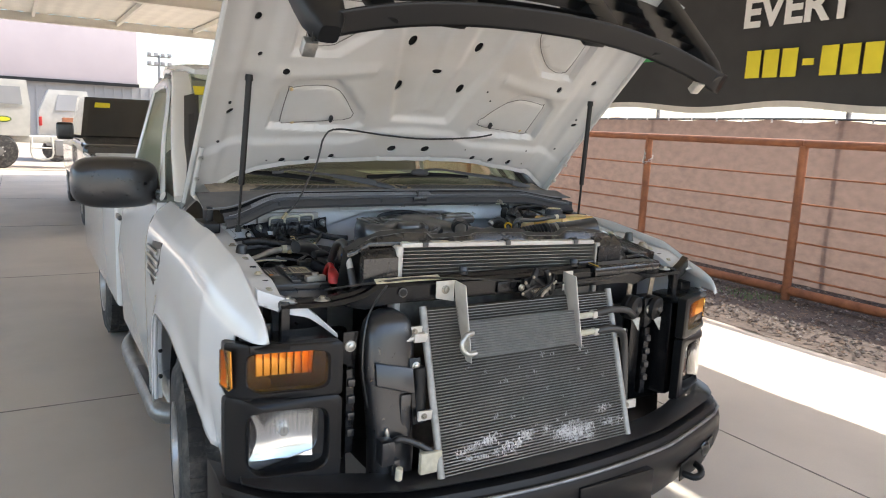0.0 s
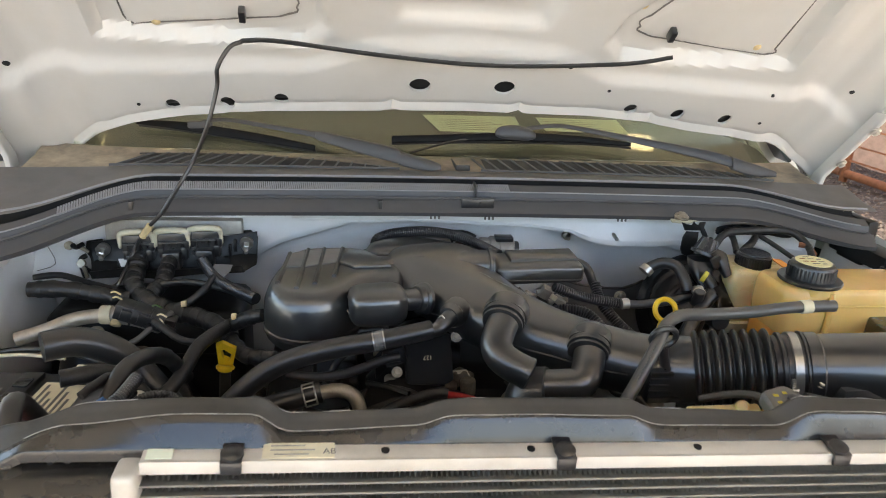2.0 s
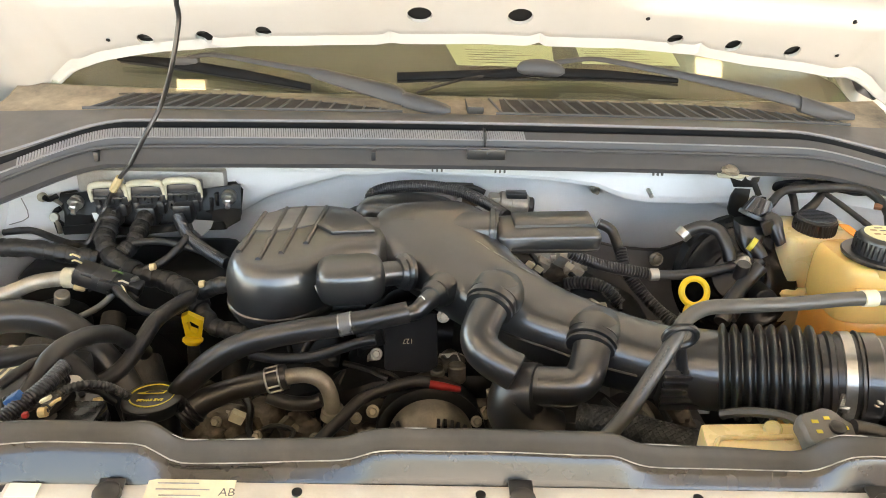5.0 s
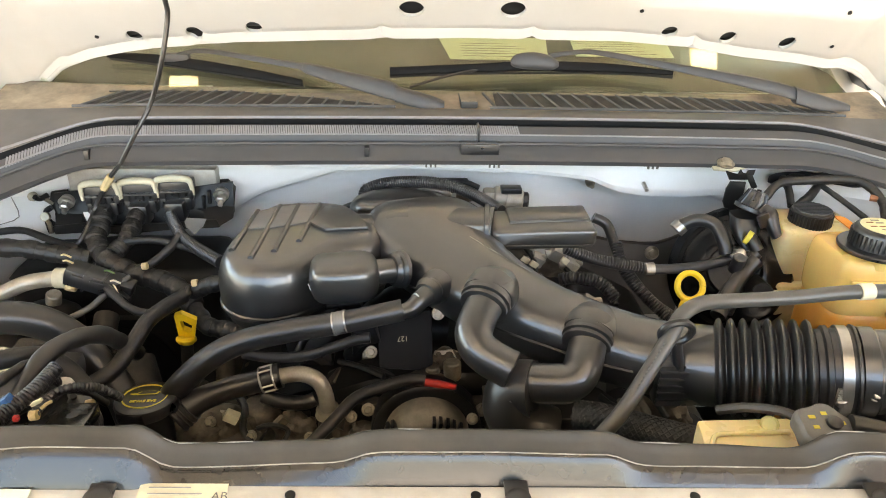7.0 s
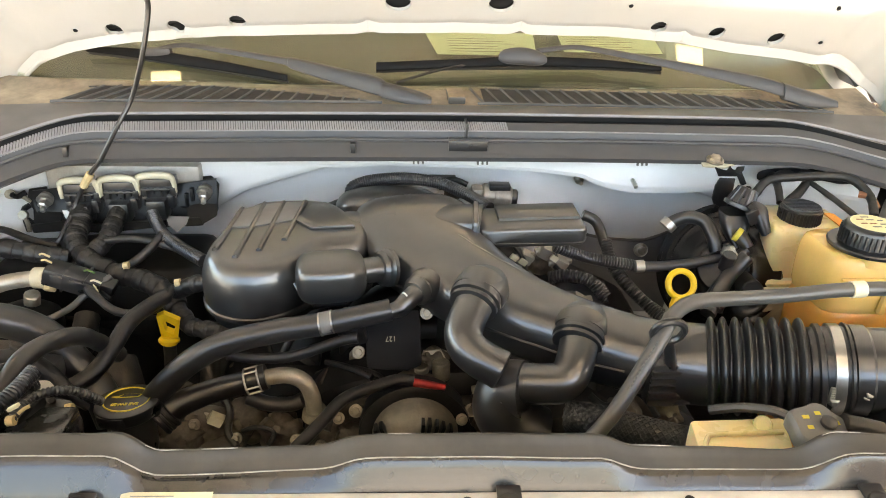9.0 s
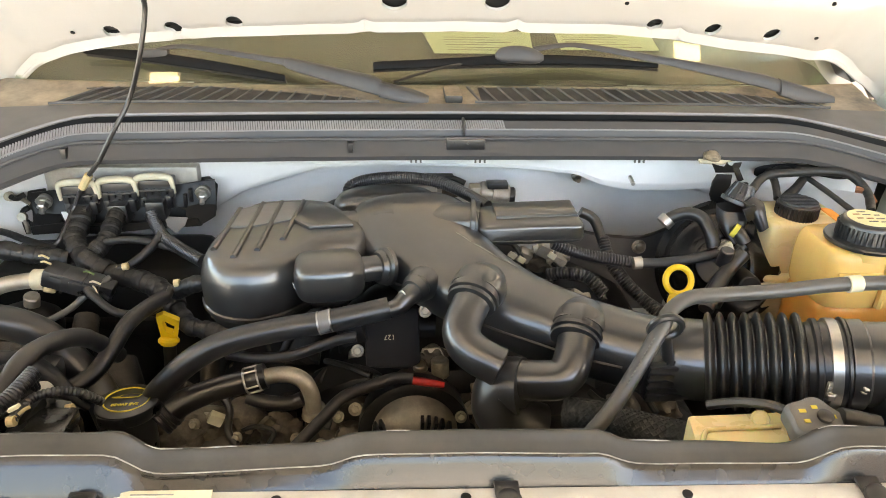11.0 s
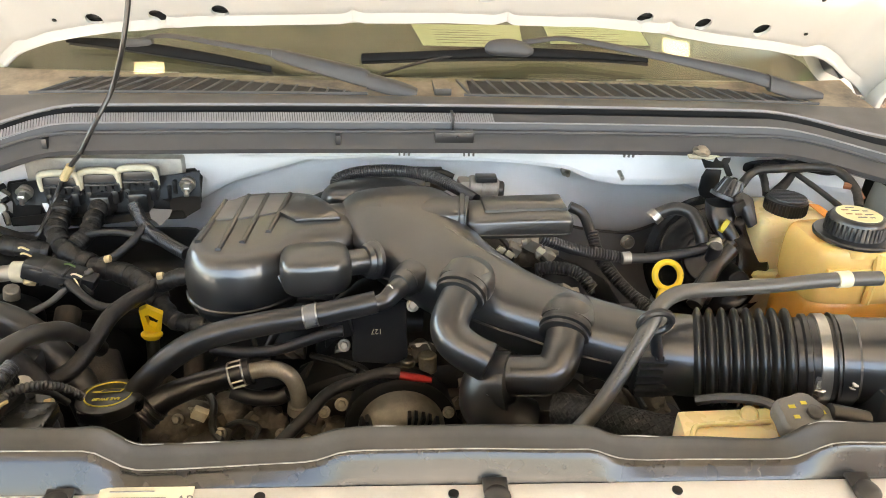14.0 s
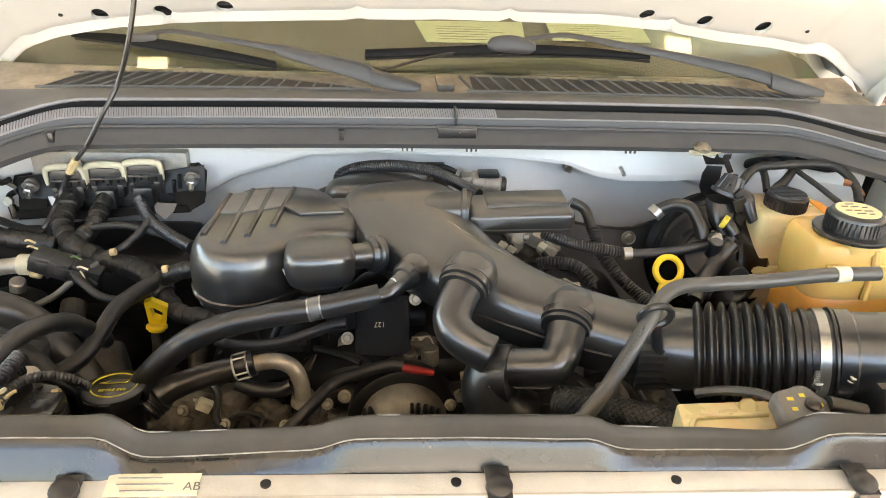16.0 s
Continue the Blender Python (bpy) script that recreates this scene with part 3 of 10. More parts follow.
for i in range(60):
    part("panel_rib", B(cube((-24 + i * 0.5, 45.13, 0), (-23.9 + i * 0.5, 45.2, 3.28))), "fargrey", bld)

tow = thing("light_tower", "tall steel pole with two rows of floodlights", "light tower")
part("pole", B(turn((5.26, 40, 0), (5.26, 40, 4.9), [(0, 0.12), (1, 0.06)], 12)), "fargrey", tow)
for z in (4.35, 4.8):
    part("crossarm", B(cube((4.65, 39.97, z - 0.03), (5.85, 40.03, z + 0.03))), "fargrey", tow)
    for k in range(4):
        part("floodlight", B(cube((4.66 + k * 0.34, 39.8, z + 0.03), (4.86 + k * 0.34, 40.0, z + 0.2), 0.02)), "fargrey", tow)


def wheel(name, parent, c, r, w, side, deep=0.12, rim="rim"):
    """A wheel with tyre, rim and hub. side: which way its face looks along x."""
    x, y, z = c
    a, b = Vector((x - side * w / 2, y, z)), Vector((x + side * w / 2, y, z))
    ri = r * 0.55
    ty = part("tyre", B(turn(a, b, [(0.02, ri), (0.0, ri * 1.25), (0.03, r * 0.9), (0.10, r * 0.975), (0.2, r * 0.99), (0.8, r * 0.99), (0.90, r * 0.975), (0.97, r * 0.9), (1.0, ri * 1.25), (0.98, ri), (0.6, ri * 0.98), (0.5, ri * 0.9), (0.4, ri * 0.98)], 56)), "tyre", parent)

    def lugs(bm):
        n = 44
        for k in range(n):
            for row, (s0, s1) in enumerate(((0.10, 0.30), (0.34, 0.64), (0.68, 0.90))):
                q = 2 * math.pi * (k + 0.5 * (row % 2)) / n
                m = Matrix.Translation((x, y, z)) @ Matrix.Rotation(q, 4, "X")
                lo = (-w / 2 + s0 * w, -math.pi * r / n * 0.74, r * 0.975)
                hi = (-w / 2 + s1 * w, math.pi * r / n * 0.74, r * 1.005)
                cube(lo, hi, 0.0, m)(bm)
    part("tread", B(lugs), "tyre", ty)
    part("rim", B(turn(a.lerp(b, 0.3), b, [(0, ri * 0.5), (0.1, ri * 0.98), (0.93, ri * 0.99), (1.0, ri), (0.98, ri * 0.93), (0.6, ri * 0.86), (0.55, ri * 0.45), (0.8, ri * 0.36), (0.82, ri * 0.1)], 40)), rim, parent)
    for k in range(8):
        q = 2 * math.pi * k / 8
        p = a.lerp(b, 0.86) + Vector((0, math.cos(q), math.sin(q))) * ri * 0.42
        part("lug_nut", B(rod(p - Vector((side * 0.06, 0, 0)), p, 0.012, 6)), "steel", parent)


def black_pickup():
    t = thing("black_pickup", "parked black pickup truck with a yellow price sticker on its windshield", "pickup truck")
    x0, x1, y = -0.72, 1.3, 9.2
    part("body", B(cube((x0, y + 0.15, 0.55), (x1, y + 5.4, 1.28), 0.10, seg=3)), "black_paint", t)
    part("hood", B(loft([[(x0 + 0.03, y, 0.95), (x1 - 0.03, y, 0.95), (x1 - 0.06, y + 0.05, 1.24), (x0 + 0.06, y + 0.05, 1.24)], [(x0, y + 1.2, 0.95), (x1, y + 1.2, 0.95), (x1 - 0.05, y + 1.2, 1.36), (x0 + 0.05, y + 1.2, 1.36)]])), "black_paint", t)
    part("cab", B(loft([[(x0 + 0.04, y + 1.15, 1.3), (x1 - 0.04, y + 1.15, 1.3), (x1 - 0.04, y + 3.6, 1.3), (x0 + 0.04, y + 3.6, 1.3)], [(x0 + 0.17, y + 1.85, 1.97), (x1 - 0.17, y + 1.85, 1.97), (x1 - 0.17, y + 3.4, 1.99), (x0 + 0.17, y + 3.4, 1.99)]])), "black_paint", t)
    part("windshield", B(slab([(x0 + 0.12, y + 1.17, 1.36), (x1 - 0.12, y + 1.17, 1.36), (x1 - 0.25, y + 1.80, 1.92), (x0 + 0.25, y + 1.80, 1.92)], (0, -0.66, 0.74), 0.012)), "darkglass", t)
    part("price_sticker", B(slab([(x0 + 0.29, y + 1.66, 1.80), (x0 + 0.52, y + 1.66, 1.80), (x0 + 0.53, y + 1.74, 1.875), (x0 + 0.31, y + 1.74, 1.875)], (0, -0.66, 0.74), 0.018)), "yellow_ink", t, "yellow price sticker")
    part("grille", B(cube((x0 + 0.3, y - 0.02, 0.72), (x1 - 0.3, y + 0.1, 1.1), 0.02), *[cube((x0 + 0.3, y - 0.03, 0.76 + k * 0.08), (x1 - 0.3, y - 0.01, 0.78 + k * 0.08)) for k in range(5)]), "dark", t)
    for s in (x0 + 0.04, x1 - 0.3):
        part("headlight", B(cube((s, y - 0.02, 0.85), (s + 0.26, y + 0.2, 1.1), 0.03)), "darkglass", t)
    part("front_bumper", B(cube((x0 - 0.01, y - 0.15, 0.5), (x1 + 0.01, y + 0.15, 0.72), 0.05, seg=3)), "black_paint", t)
    for s in (-1, 1):
        mx = x0 - 0.16 if s < 0 else x1 + 0.16
        mi = part("mirror", B(cube((mx - 0.12, y + 1.2, 1.3), (mx + 0.12, y + 1.36, 1.56), 0.05, seg=3)), "plastic", t)
        part("mirror_arm", B(rod((mx - s * 0.1, y + 1.3, 1.36), (mx - s * 0.25, y + 1.35, 1.34), 0.025)), "plastic", mi)
        for wy in (y + 0.95, y + 4.4):
            wx = x0 + 0.13 if s < 0 else x1 - 0.13
            wheel("wheel", t, (wx, wy, 0.39), 0.39, 0.25, s)
    return t


black_pickup()


def yard_truck(name, label, x, y, s, cabover):
    """A white flatbed work truck, seen from far off."""
    t = thing(name, label, "truck")
    part("chassis", B(cube((x - 3.2, y + 0.2, 0.75), (x + 1.4 * s, y + 1.0, 0.95), 0.02)), "yardwhite", t)
    part("cab", B(loft([[(x - 2.2, y, 0.95), (x + 0.45, y, 0.95), (x + 0.45, y + 1.9, 0.95), (x - 2.2, y + 1.9, 0.95)], [(x - 2.2, y, 1.8), (x + 0.5, y, 1.8), (x + 0.5, y + 1.9, 1.8), (x - 2.2, y + 1.9, 1.8)], [(x - 2.1, y + 0.1, 2.55), (x + 0.42, y + 0.1, 2.55), (x + 0.42, y + 1.8, 2.55), (x - 2.1, y + 1.8, 2.55)]])), "yardwhite", t)
    w = part("side_window", B(slab([(x - 0.55, y - 0.004, 1.85), (x + 0.30, y - 0.004, 1.85), (x + 0.26, y + 0.066, 2.35), (x - 0.52, y + 0.066, 2.35)], (0, -1, 0.1), 0.02)), "fargrey", t)
    part("window_frame", B(slab([(x - 0.62, y - 0.0, 1.78), (x + 0.36, y - 0.0, 1.78), (x + 0.33, y + 0.07, 2.42), (x - 0.6, y + 0.07, 2.42)], (0, -1, 0.1), 0.012)), "yardwhite", w)
    part("door_emblem", B(slab([(x - 0.2 + 0.22 * math.cos(a), y - 0.012, 1.42 + 0.09 * math.sin(a)) for a in [k / 16 * 6.2832 for k in range(16)]], (0, -1, 0), 0.006)), "weed", t, "green and yellow oval emblem")
    part("door_emblem_inner", B(slab([(x - 0.2 + 0.18 * math.cos(a), y - 0.019, 1.42 + 0.06 * math.sin(a)) for a in [k / 16 * 6.2832 for k in range(16)]], (0, -1, 0), 0.004)), "yellow_ink", t)
    part("step_frame", B(tube([(x + 0.5, y - 0.05, 0.95), (x + 0.5, y - 0.05, 0.35), (x + 1.0, y - 0.05, 0.35), (x + 1.0, y - 0.05, 0.95)], 0.03, 8, 4), tube([(x + 0.5, y - 0.05, 0.62), (x + 1.0, y - 0.05, 0.62)], 0.025, 8, 2)), "yardwhite", t)
    part("battery_box", B(cube((x + 1.1, y, 0.4), (x + 1.8, y + 0.6, 0.85), 0.03)), "fargrey", t)
    for wx in (x - 0.35,):
        ty = part("tyre", B(turn((wx, y - 0.02, 0.5), (wx, y + 0.3, 0.5), [(0, 0.3), (0.05, 0.47), (0.15, 0.5), (0.9, 0.5), (1, 0.45)], 32)), "tyre", t)
        part("hub", B(turn((wx, y - 0.04, 0.5), (wx, y + 0.1, 0.5), [(0, 0.08), (0.3, 0.2), (1, 0.3)], 24)), "bar", ty)
        for k in range(8):
            q = k / 8 * 6.2832
            part("wheel_bolt", B(rod((wx + 0.16 * math.cos(q), y - 0.045, 0.5 + 0.16 * math.sin(q)), (wx + 0.16 * math.cos(q), y, 0.5 + 0.16 * math.sin(q)), 0.018, 6)), "hem", ty)
    return t


yard_truck("flatbed_truck", "white flatbed work truck with a bare chassis, parked in the yard", -1.65, 22.2, 1, True)


def second_truck():
    t = thing("utility_truck", "white utility truck with an open rear frame, parked in the yard", "truck")
    x, y = -0.9, 25.5
    part("cab", B(loft([[(x, y, 0.9), (x + 1.6, y, 0.9), (x + 1.6, y + 2, 0.9), (x, y + 2, 0.9)], [(x + 0.05, y, 1.7), (x + 1.6, y, 1.7), (x + 1.6, y + 2, 1.7), (x + 0.05, y + 2, 1.7)], [(x + 0.35, y + 0.1, 2.4), (x + 1.5, y + 0.1, 2.4), (x + 1.5, y + 1.9, 2.4), (x + 0.35, y + 1.9, 2.4)]])), "yardwhite", t)
    part("side_window", B(slab([(x + 0.5, y, 1.72), (x + 1.3, y, 1.72), (x + 1.25, y + 0.09, 2.25), (x + 0.62, y + 0.09, 2.25)], (0, -1, 0.1), 0.02)), "fargrey", t)
    part("rust_panel", B(cube((x + 0.7, y - 0.3, 0.95), (x + 1.05, y - 0.1, 1.5), 0.03)), "rusty", t, "rusty machinery panel")
    part("bed", B(cube((x + 0.2, y - 0.2, 0.55), (x + 2.6, y + 2, 0.9), 0.03)), "fargrey", t)
    part("tail_light", B(cube((x + 0.02, y - 0.05, 1.2), (x + 0.12, y, 1.5), 0.02)), "red", t)
    for wx in (x + 0.5, x + 2.1):
        part("tyre", B(turn((wx, y - 0.1, 0.42), (wx, y + 0.2, 0.42), [(0, 0.25), (0.05, 0.4), (0.9, 0.42), (1, 0.4)], 28)), "tyre", t)


second_truck()

# ceiling lamps of the canopy
for x, y in ((-1.345, 1.675), (1.625, 1.832)):
    lf = thing("ceiling_light", "lit rectangular lamp under the canopy roof", "ceiling light", group="canopy lamps")
    part("housing", B(cube((x - 0.10, y - 0.11, 3.865), (x + 0.10, y + 0.11, 4.0), 0.01)), "beam", lf)
    part("diffuser", B(cube((x - 0.085, y - 0.045, 3.85), (x + 0.085, y + 0.045, 3.865))), "lampglow", lf, "glowing diffuser")
    part("hanger", B(rod((x, y, 3.99), (x, y, 4.12), 0.01, 8)), "beam", lf)


# ---- the truck: body ----
truck = thing("pickup_truck", "white pickup truck with its hood open and grille area stripped", "pickup truck")
AX, WR = 0.76, 0.385


def fender_top(y):
    tab = [(-0.15, 1.105), (-0.147, 1.13), (-0.135, 1.152), (-0.11, 1.172), (-0.06, 1.195), (0.0, 1.215), (0.05, 1.237), (0.16, 1.28), (0.5, 1.325), (0.9, 1.342), (1.5, 1.35)]
    for (a, p), (b, q) in zip(tab, tab[1:]):
        if y <= b:
            return p + (q - p) * max(0.0, min(1.0, (y - a) / (b - a)))
    return tab[-1][1]


def apron_top(y):
    return 1.235 + 0.105 * min(1.0, max(0.0, y / 0.9)) - 0.05 * max(0.0, 0.12 - y) / 0.17


def arch(y):
    """Lower edge of the fender: a long slope in front, a steep drop behind."""
    d = y - AX
    if d < -0.605:
        return 0.62 + 0.057 * (y + 0.028) / 0.173
    if d > 0.38:
        return 0.47
    return 0.93 - 0.69 * d * d if d < 0 else 0.43 + 0.5 * math.sqrt(max(0.0, 1 - (d / 0.38) ** 6))


def fender_x(z, y):
    """How far the fender's skin stands out from the middle of the truck."""
    top = fender_top(y)
    d = top - z
    x = 0.932 + (0.108 - 0.06 * max(0.0, 0.2 - y) / 0.35) * (1 - math.exp(-max(0, d) / 0.065))
    x += 0.015 * math.exp(-((z - arch(y)) / 0.06) ** 2) * (1 if -0.6 < y - AX < 0.4 else 0)
    x -= 0.02 * max(0, 0.9 - z)
    x -= 0.13 * max(0, 0.93 - z) * max(0.0, min(1.0, y / 0.15)) * max(0.0, min(1.0, (0.6 - y) / 0.3))
    return x


def fender_skin(s):
    def col(y, low):
        top = fender_top(y)
        out = [Vector((s * 0.926, y, max(1.105, min(apron_top(y), top) - 0.03))), Vector((s * 0.930, y, max(1.106, top - 0.008)))]
        for k in range(17):
            z = top + (1.105 - top) * (k / 16) ** 1.4
            out.append(Vector((s * fender_x(z, y), y, z)))
        if low:
            bot = arch(y)
            for k in range(1, 19):
                z = 1.105 + (bot - 1.105) * k / 18
                out.append(Vector((s * fender_x(z, y), y, z)))
        return out

    def skin(bm, cols):
        vs = [[bm.verts.new(p) for p in c] for c in cols]
        for a, b in zip(vs, vs[1:]):
            for k in range(len(a) - 1):
                bm.faces.new((a[k], b[k], b[k + 1], a[k + 1]))

    def f(bm):
        ys = [-0.15 + 0.122 * (k / 16) ** 1.7 for k in range(17)]
        cols = [col(y, False) for y in ys]
        nose = [Vector((p.x, -0.151, 1.105)) for p in cols[0]]
        skin(bm, [nose] + cols)
        skin(bm, [col(-0.028 + 1.363 * (k / 70) ** 1.15, True) for k in range(71)])
        bmesh.ops.remove_doubles(bm, verts=bm.verts, dist=0.0004)
    return f


for s in (-1, 1):
    f = part("front_fender", B(fender_skin(s)), "paint", truck)
    so = f.modifiers.new("thickness", "SOLIDIFY")
    so.thickness, so.offset = 0.006, -1 if s > 0 else 1
    rim_y = [AX - 0.60 + 0.979 * (1 - (1 - k / 28) ** 1.8) for k in range(29)]
    part("fender_lip", B(tube([(s * (fender_x(arch(y), y) - 0.010), y, arch(y)) for y in rim_y], 0.009, 8, 2)), "paint", f)
    part("arch_flange", B(grid(28, 2, lambda u, v: Vector((s * (fender_x(arch(rim_y[round(28 * u)]), rim_y[round(28 * u)]) - 0.008 - 0.028 * v), rim_y[round(28 * u)], arch(rim_y[round(28 * u)]) + 0.001)))), "paint", f, "white folded arch flange")

    def liner(u, v, s=s):
        q, w = math.cos(math.pi * u), math.sin(math.pi * u)
        return Vector((s * (0.55 + 0.43 * v), 0.64 + 0.50 * math.copysign(abs(q) ** 0.8, q), 0.40 + 0.57 * abs(w) ** 0.8))
    wl = part("wheel_liner", B(grid(24, 4, liner)), "dark", truck, "black plastic wheel liner")
    part("liner_wall", B(grid(24, 3, lambda u, v: Vector((s * 0.55, 0.64, 0.40)).lerp(liner(u, 0), v))), "dark", wl)
    for y, z in ((1.118, 0.60), (1.112, 0.72)):
        part("flange_screw", B(turn((s * 1.02, y + 0.008, z), (s * 1.02, y - 0.008, z), [(0, 0.009), (0.7, 0.009), (1, 0.006)], 12)), "dark", f)
    vent = part("fender_vent", B(slab([(s * 1.032, 1.10, 1.02), (s * 1.032, 1.24, 1.06), (s * 1.028, 1.235, 1.14), (s * 1.022, 1.14, 1.205), (s * 1.016, 0.95, 1.225), (s * 1.028, 0.96, 1.14)], (s, 0, 0), 0.016, 0.004)), "dark", truck, "black louvred side vent")
    for k in range(4):
        part("louvre", B(cube((min(s * 1.043, s * 1.052), 0.97 + 0.02 * abs(2 - k), 1.06 + k * 0.036), (max(s * 1.043, s * 1.052), 1.22, 1.075 + k * 0.036), 0.003)), "steel", vent)
    wh = part("front_wheel", B(rod((s * 0.78, AX, WR), (s * 0.92, AX, WR), 0.05, 12)), "dark", truck)
    wheel("wheel", wh, (s * 0.902, AX, WR), WR, 0.25, s)
    hub = Matrix.Translation((s * 0.902, AX, 0))
    wh.matrix_local = hub @ Matrix.Rotation(math.radians(-6), 4, "Z") @ hub.inverted()  # steered a little
    wh = part("rear_wheel", B(rod((s * 0.78, AX + 3.3, WR), (s * 0.92, AX + 3.3, WR), 0.05, 12)), "dark", truck)
    wheel("wheel", wh, (s * 0.86, AX + 3.3, WR), WR, 0.25, s)
    # door and cab side
    d = part("door", B(loft([[(s * 1.02, 1.345, 0.52), (s * 1.015, 2.45, 0.52), (s * 0.9, 2.45, 0.52), (s * 0.9, 1.345, 0.52)], [(s * 1.036, 1.345, 0.95), (s * 1.036, 2.45, 0.95), (s * 0.9, 2.45, 0.95), (s * 0.9, 1.345, 0.95)], [(s * 0.985, 1.345, 1.345), (s * 0.98, 2.45, 1.37), (s * 0.87, 2.45, 1.37), (s * 0.88, 1.345, 1.345)]])), "paint", truck)
    part("door_handle", B(cube((min(s * 1.03, s * 1.05), 2.26, 1.14), (max(s * 1.03, s * 1.05), 2.4, 1.17), 0.008)), "plastic", d)
    part("window_glass", B(slab([(s * 0.945, 1.5, 1.36), (s * 0.945, 2.42, 1.38), (s * 0.815, 2.40, 1.86), (s * 0.815, 2.02, 1.86)], (s * 0.96, 0, 0.26), 0.006)), "glass", d)
    part("window_frame", B(tube([(s * 0.955, 1.38, 1.37), (s * 0.90, 1.66, 1.60), (s * 0.815, 1.99, 1.89), (s * 0.81, 2.42, 1.89)], 0.030, 12, 6, flat=0.35, up=(s * 0.96, 0, 0.26)), tube([(s * 0.81, 2.44, 1.89), (s * 0.95, 2.46, 1.38)], 0.03, 12, 4, flat=0.35, up=(s * 0.96, 0, 0.26))), "paint", d)
    part("window_seal", B(tube([(s * 0.965, 1.40, 1.365), (s * 0.965, 2.43, 1.385)], 0.013, 8, 3)), "rubber", d)
    part("a_pillar", B(loft([superring((s * x, y, z), (1, 0, 0), (0, -0.64, 0.77), a, 0.02, 4, 20) for x, y, z, a in ((0.905, 1.13, 1.385, 0.045), (0.875, 1.32, 1.54, 0.05), (0.842, 1.5, 1.68, 0.052), (0.785, 1.80, 1.91, 0.05), (0.755, 2.0, 1.965, 0.045), (0.75, 2.2, 1.975, 0.04))], per=4)), "paint", truck)
    part("pillar_trim", B(slab([(s * 0.85, 1.06, 1.45), (s * 0.89, 1.2, 1.44), (s * 0.80, 1.65, 1.83), (s * 0.74, 1.62, 1.85)], (s * 0.5, -0.6, 0.5), 0.012, 0.004)), "plastic", truck, "black plastic pillar trim")
    part("rocker", B(cube((min(s * 0.9, s * 0.98), 1.22, 0.42), (max(s * 0.9, s * 0.98), 2.6, 0.55), 0.03)), "paint", truck)
    stp = part("side_step", B(tube([(s * 0.9, 1.26, 0.36), (s * 0.985, 1.34, 0.34), (s * 0.99, 1.6, 0.335), (s * 0.99, 2.4, 0.335), (s * 0.94, 2.6, 0.35)], 0.048, 12, 6)), "step", truck, "tubular metal side step")
    part("step_pad", B(cube((min(s * 0.97, s * 1.01), 1.5, 0.376), (max(s * 0.97, s * 1.01), 1.95, 0.387), 0.004)), "rubber", stp)
    # mirror
    mx = s * 1.135
    mi = part("door_mirror", B(loft([superring((mx, yy, 1.42), (1, 0, 0), (0, 0, 1), a, b, 3.4) for yy, a, b in ((1.44, 0.11, 0.065), (1.46, 0.165, 0.10), (1.50, 0.184, 0.115), (1.58, 0.188, 0.118), (1.63, 0.178, 0.11))], per=2)), "plastic", truck, "black plastic door mirror")
    part("mirror_glass", B(slab(superring((mx, 1.632, 1.42), (1, 0, 0), (0, 0, 1), 0.16, 0.095, 3.4), (0, 1, 0), 0.004)), "chrome", mi)
    part("mirror_arm", B(loft([superring((s * 1.02, 1.55, 1.395), (0, 1, 0), (0, 0, 1), 0.05, 0.035, 3), superring((s * 0.98, 1.53, 1.375), (0, 1, 0), (0, 0, 1), 0.06, 0.04, 3), superring((s * 0.93, 1.50, 1.36), (0, 1, 0), (0, 0, 1), 0.075, 0.05, 3)], per=3)), "plastic", mi)
    part("mirror_seam", B(tube([(mx - s * 0.075, 1.462, 1.325), (mx - s * 0.075, 1.447, 1.42), (mx - s * 0.075, 1.462, 1.52)], 0.004, 6, 4)), "rubber", mi)
    part("bed_side", B(cube((min(s * 0.93, s * 1.03), 2.62, 0.55), (max(s * 0.93, s * 1.03), 5.0, 1.38), 0.03, seg=3)), "paint", truck)

part("roof_panel", B(loft([superring((0, y, z), (1, 0, 0), (0, 0, 1), a, 0.035, 5) for y, z, a in ((1.82, 1.955, 0.72), (2.0, 1.985, 0.76), (2.4, 1.995, 0.77), (2.5, 1.97, 0.76))], per=2)), "paint", truck)
part("cab_back", B(slab([(-0.94, 2.5, 0.6), (0.94, 2.5, 0.6), (0.94, 2.5, 1.4), (0.78, 2.46, 1.95), (-0.78, 2.46, 1.95), (-0.94, 2.5, 1.4)], (0, 1, 0), 0.05)), "paint", truck)
part("cab_floor", B(cube((-0.93, 1.0, 0.5), (0.93, 2.5, 0.56))), "dark", truck)
part("bed_floor", B(cube((-0.93, 2.62, 0.8), (0.93, 5.0, 0.86)), cube((-0.93, 2.62, 0.8), (0.93, 2.68, 1.38)), cube((-0.93, 4.95, 0.6), (0.93, 5.0, 1.38))), "paint", truck)
part("dashboard", B(grid(20, 8, lambda u, v: Vector((-0.84 + 1.68 * u, 0.962 + 0.06 * (2 * u - 1) ** 4 + 0.63 * v, 1.466 + 0.026 * min(1, v * 7) - 0.012 * (2 * u - 1) ** 4)))), "seal", truck, "dark dashboard top")
part("seat_back", B(cube((-0.8, 2.15, 0.7), (0.8, 2.35, 1.55), 0.08, seg=3)), "bar", truck)
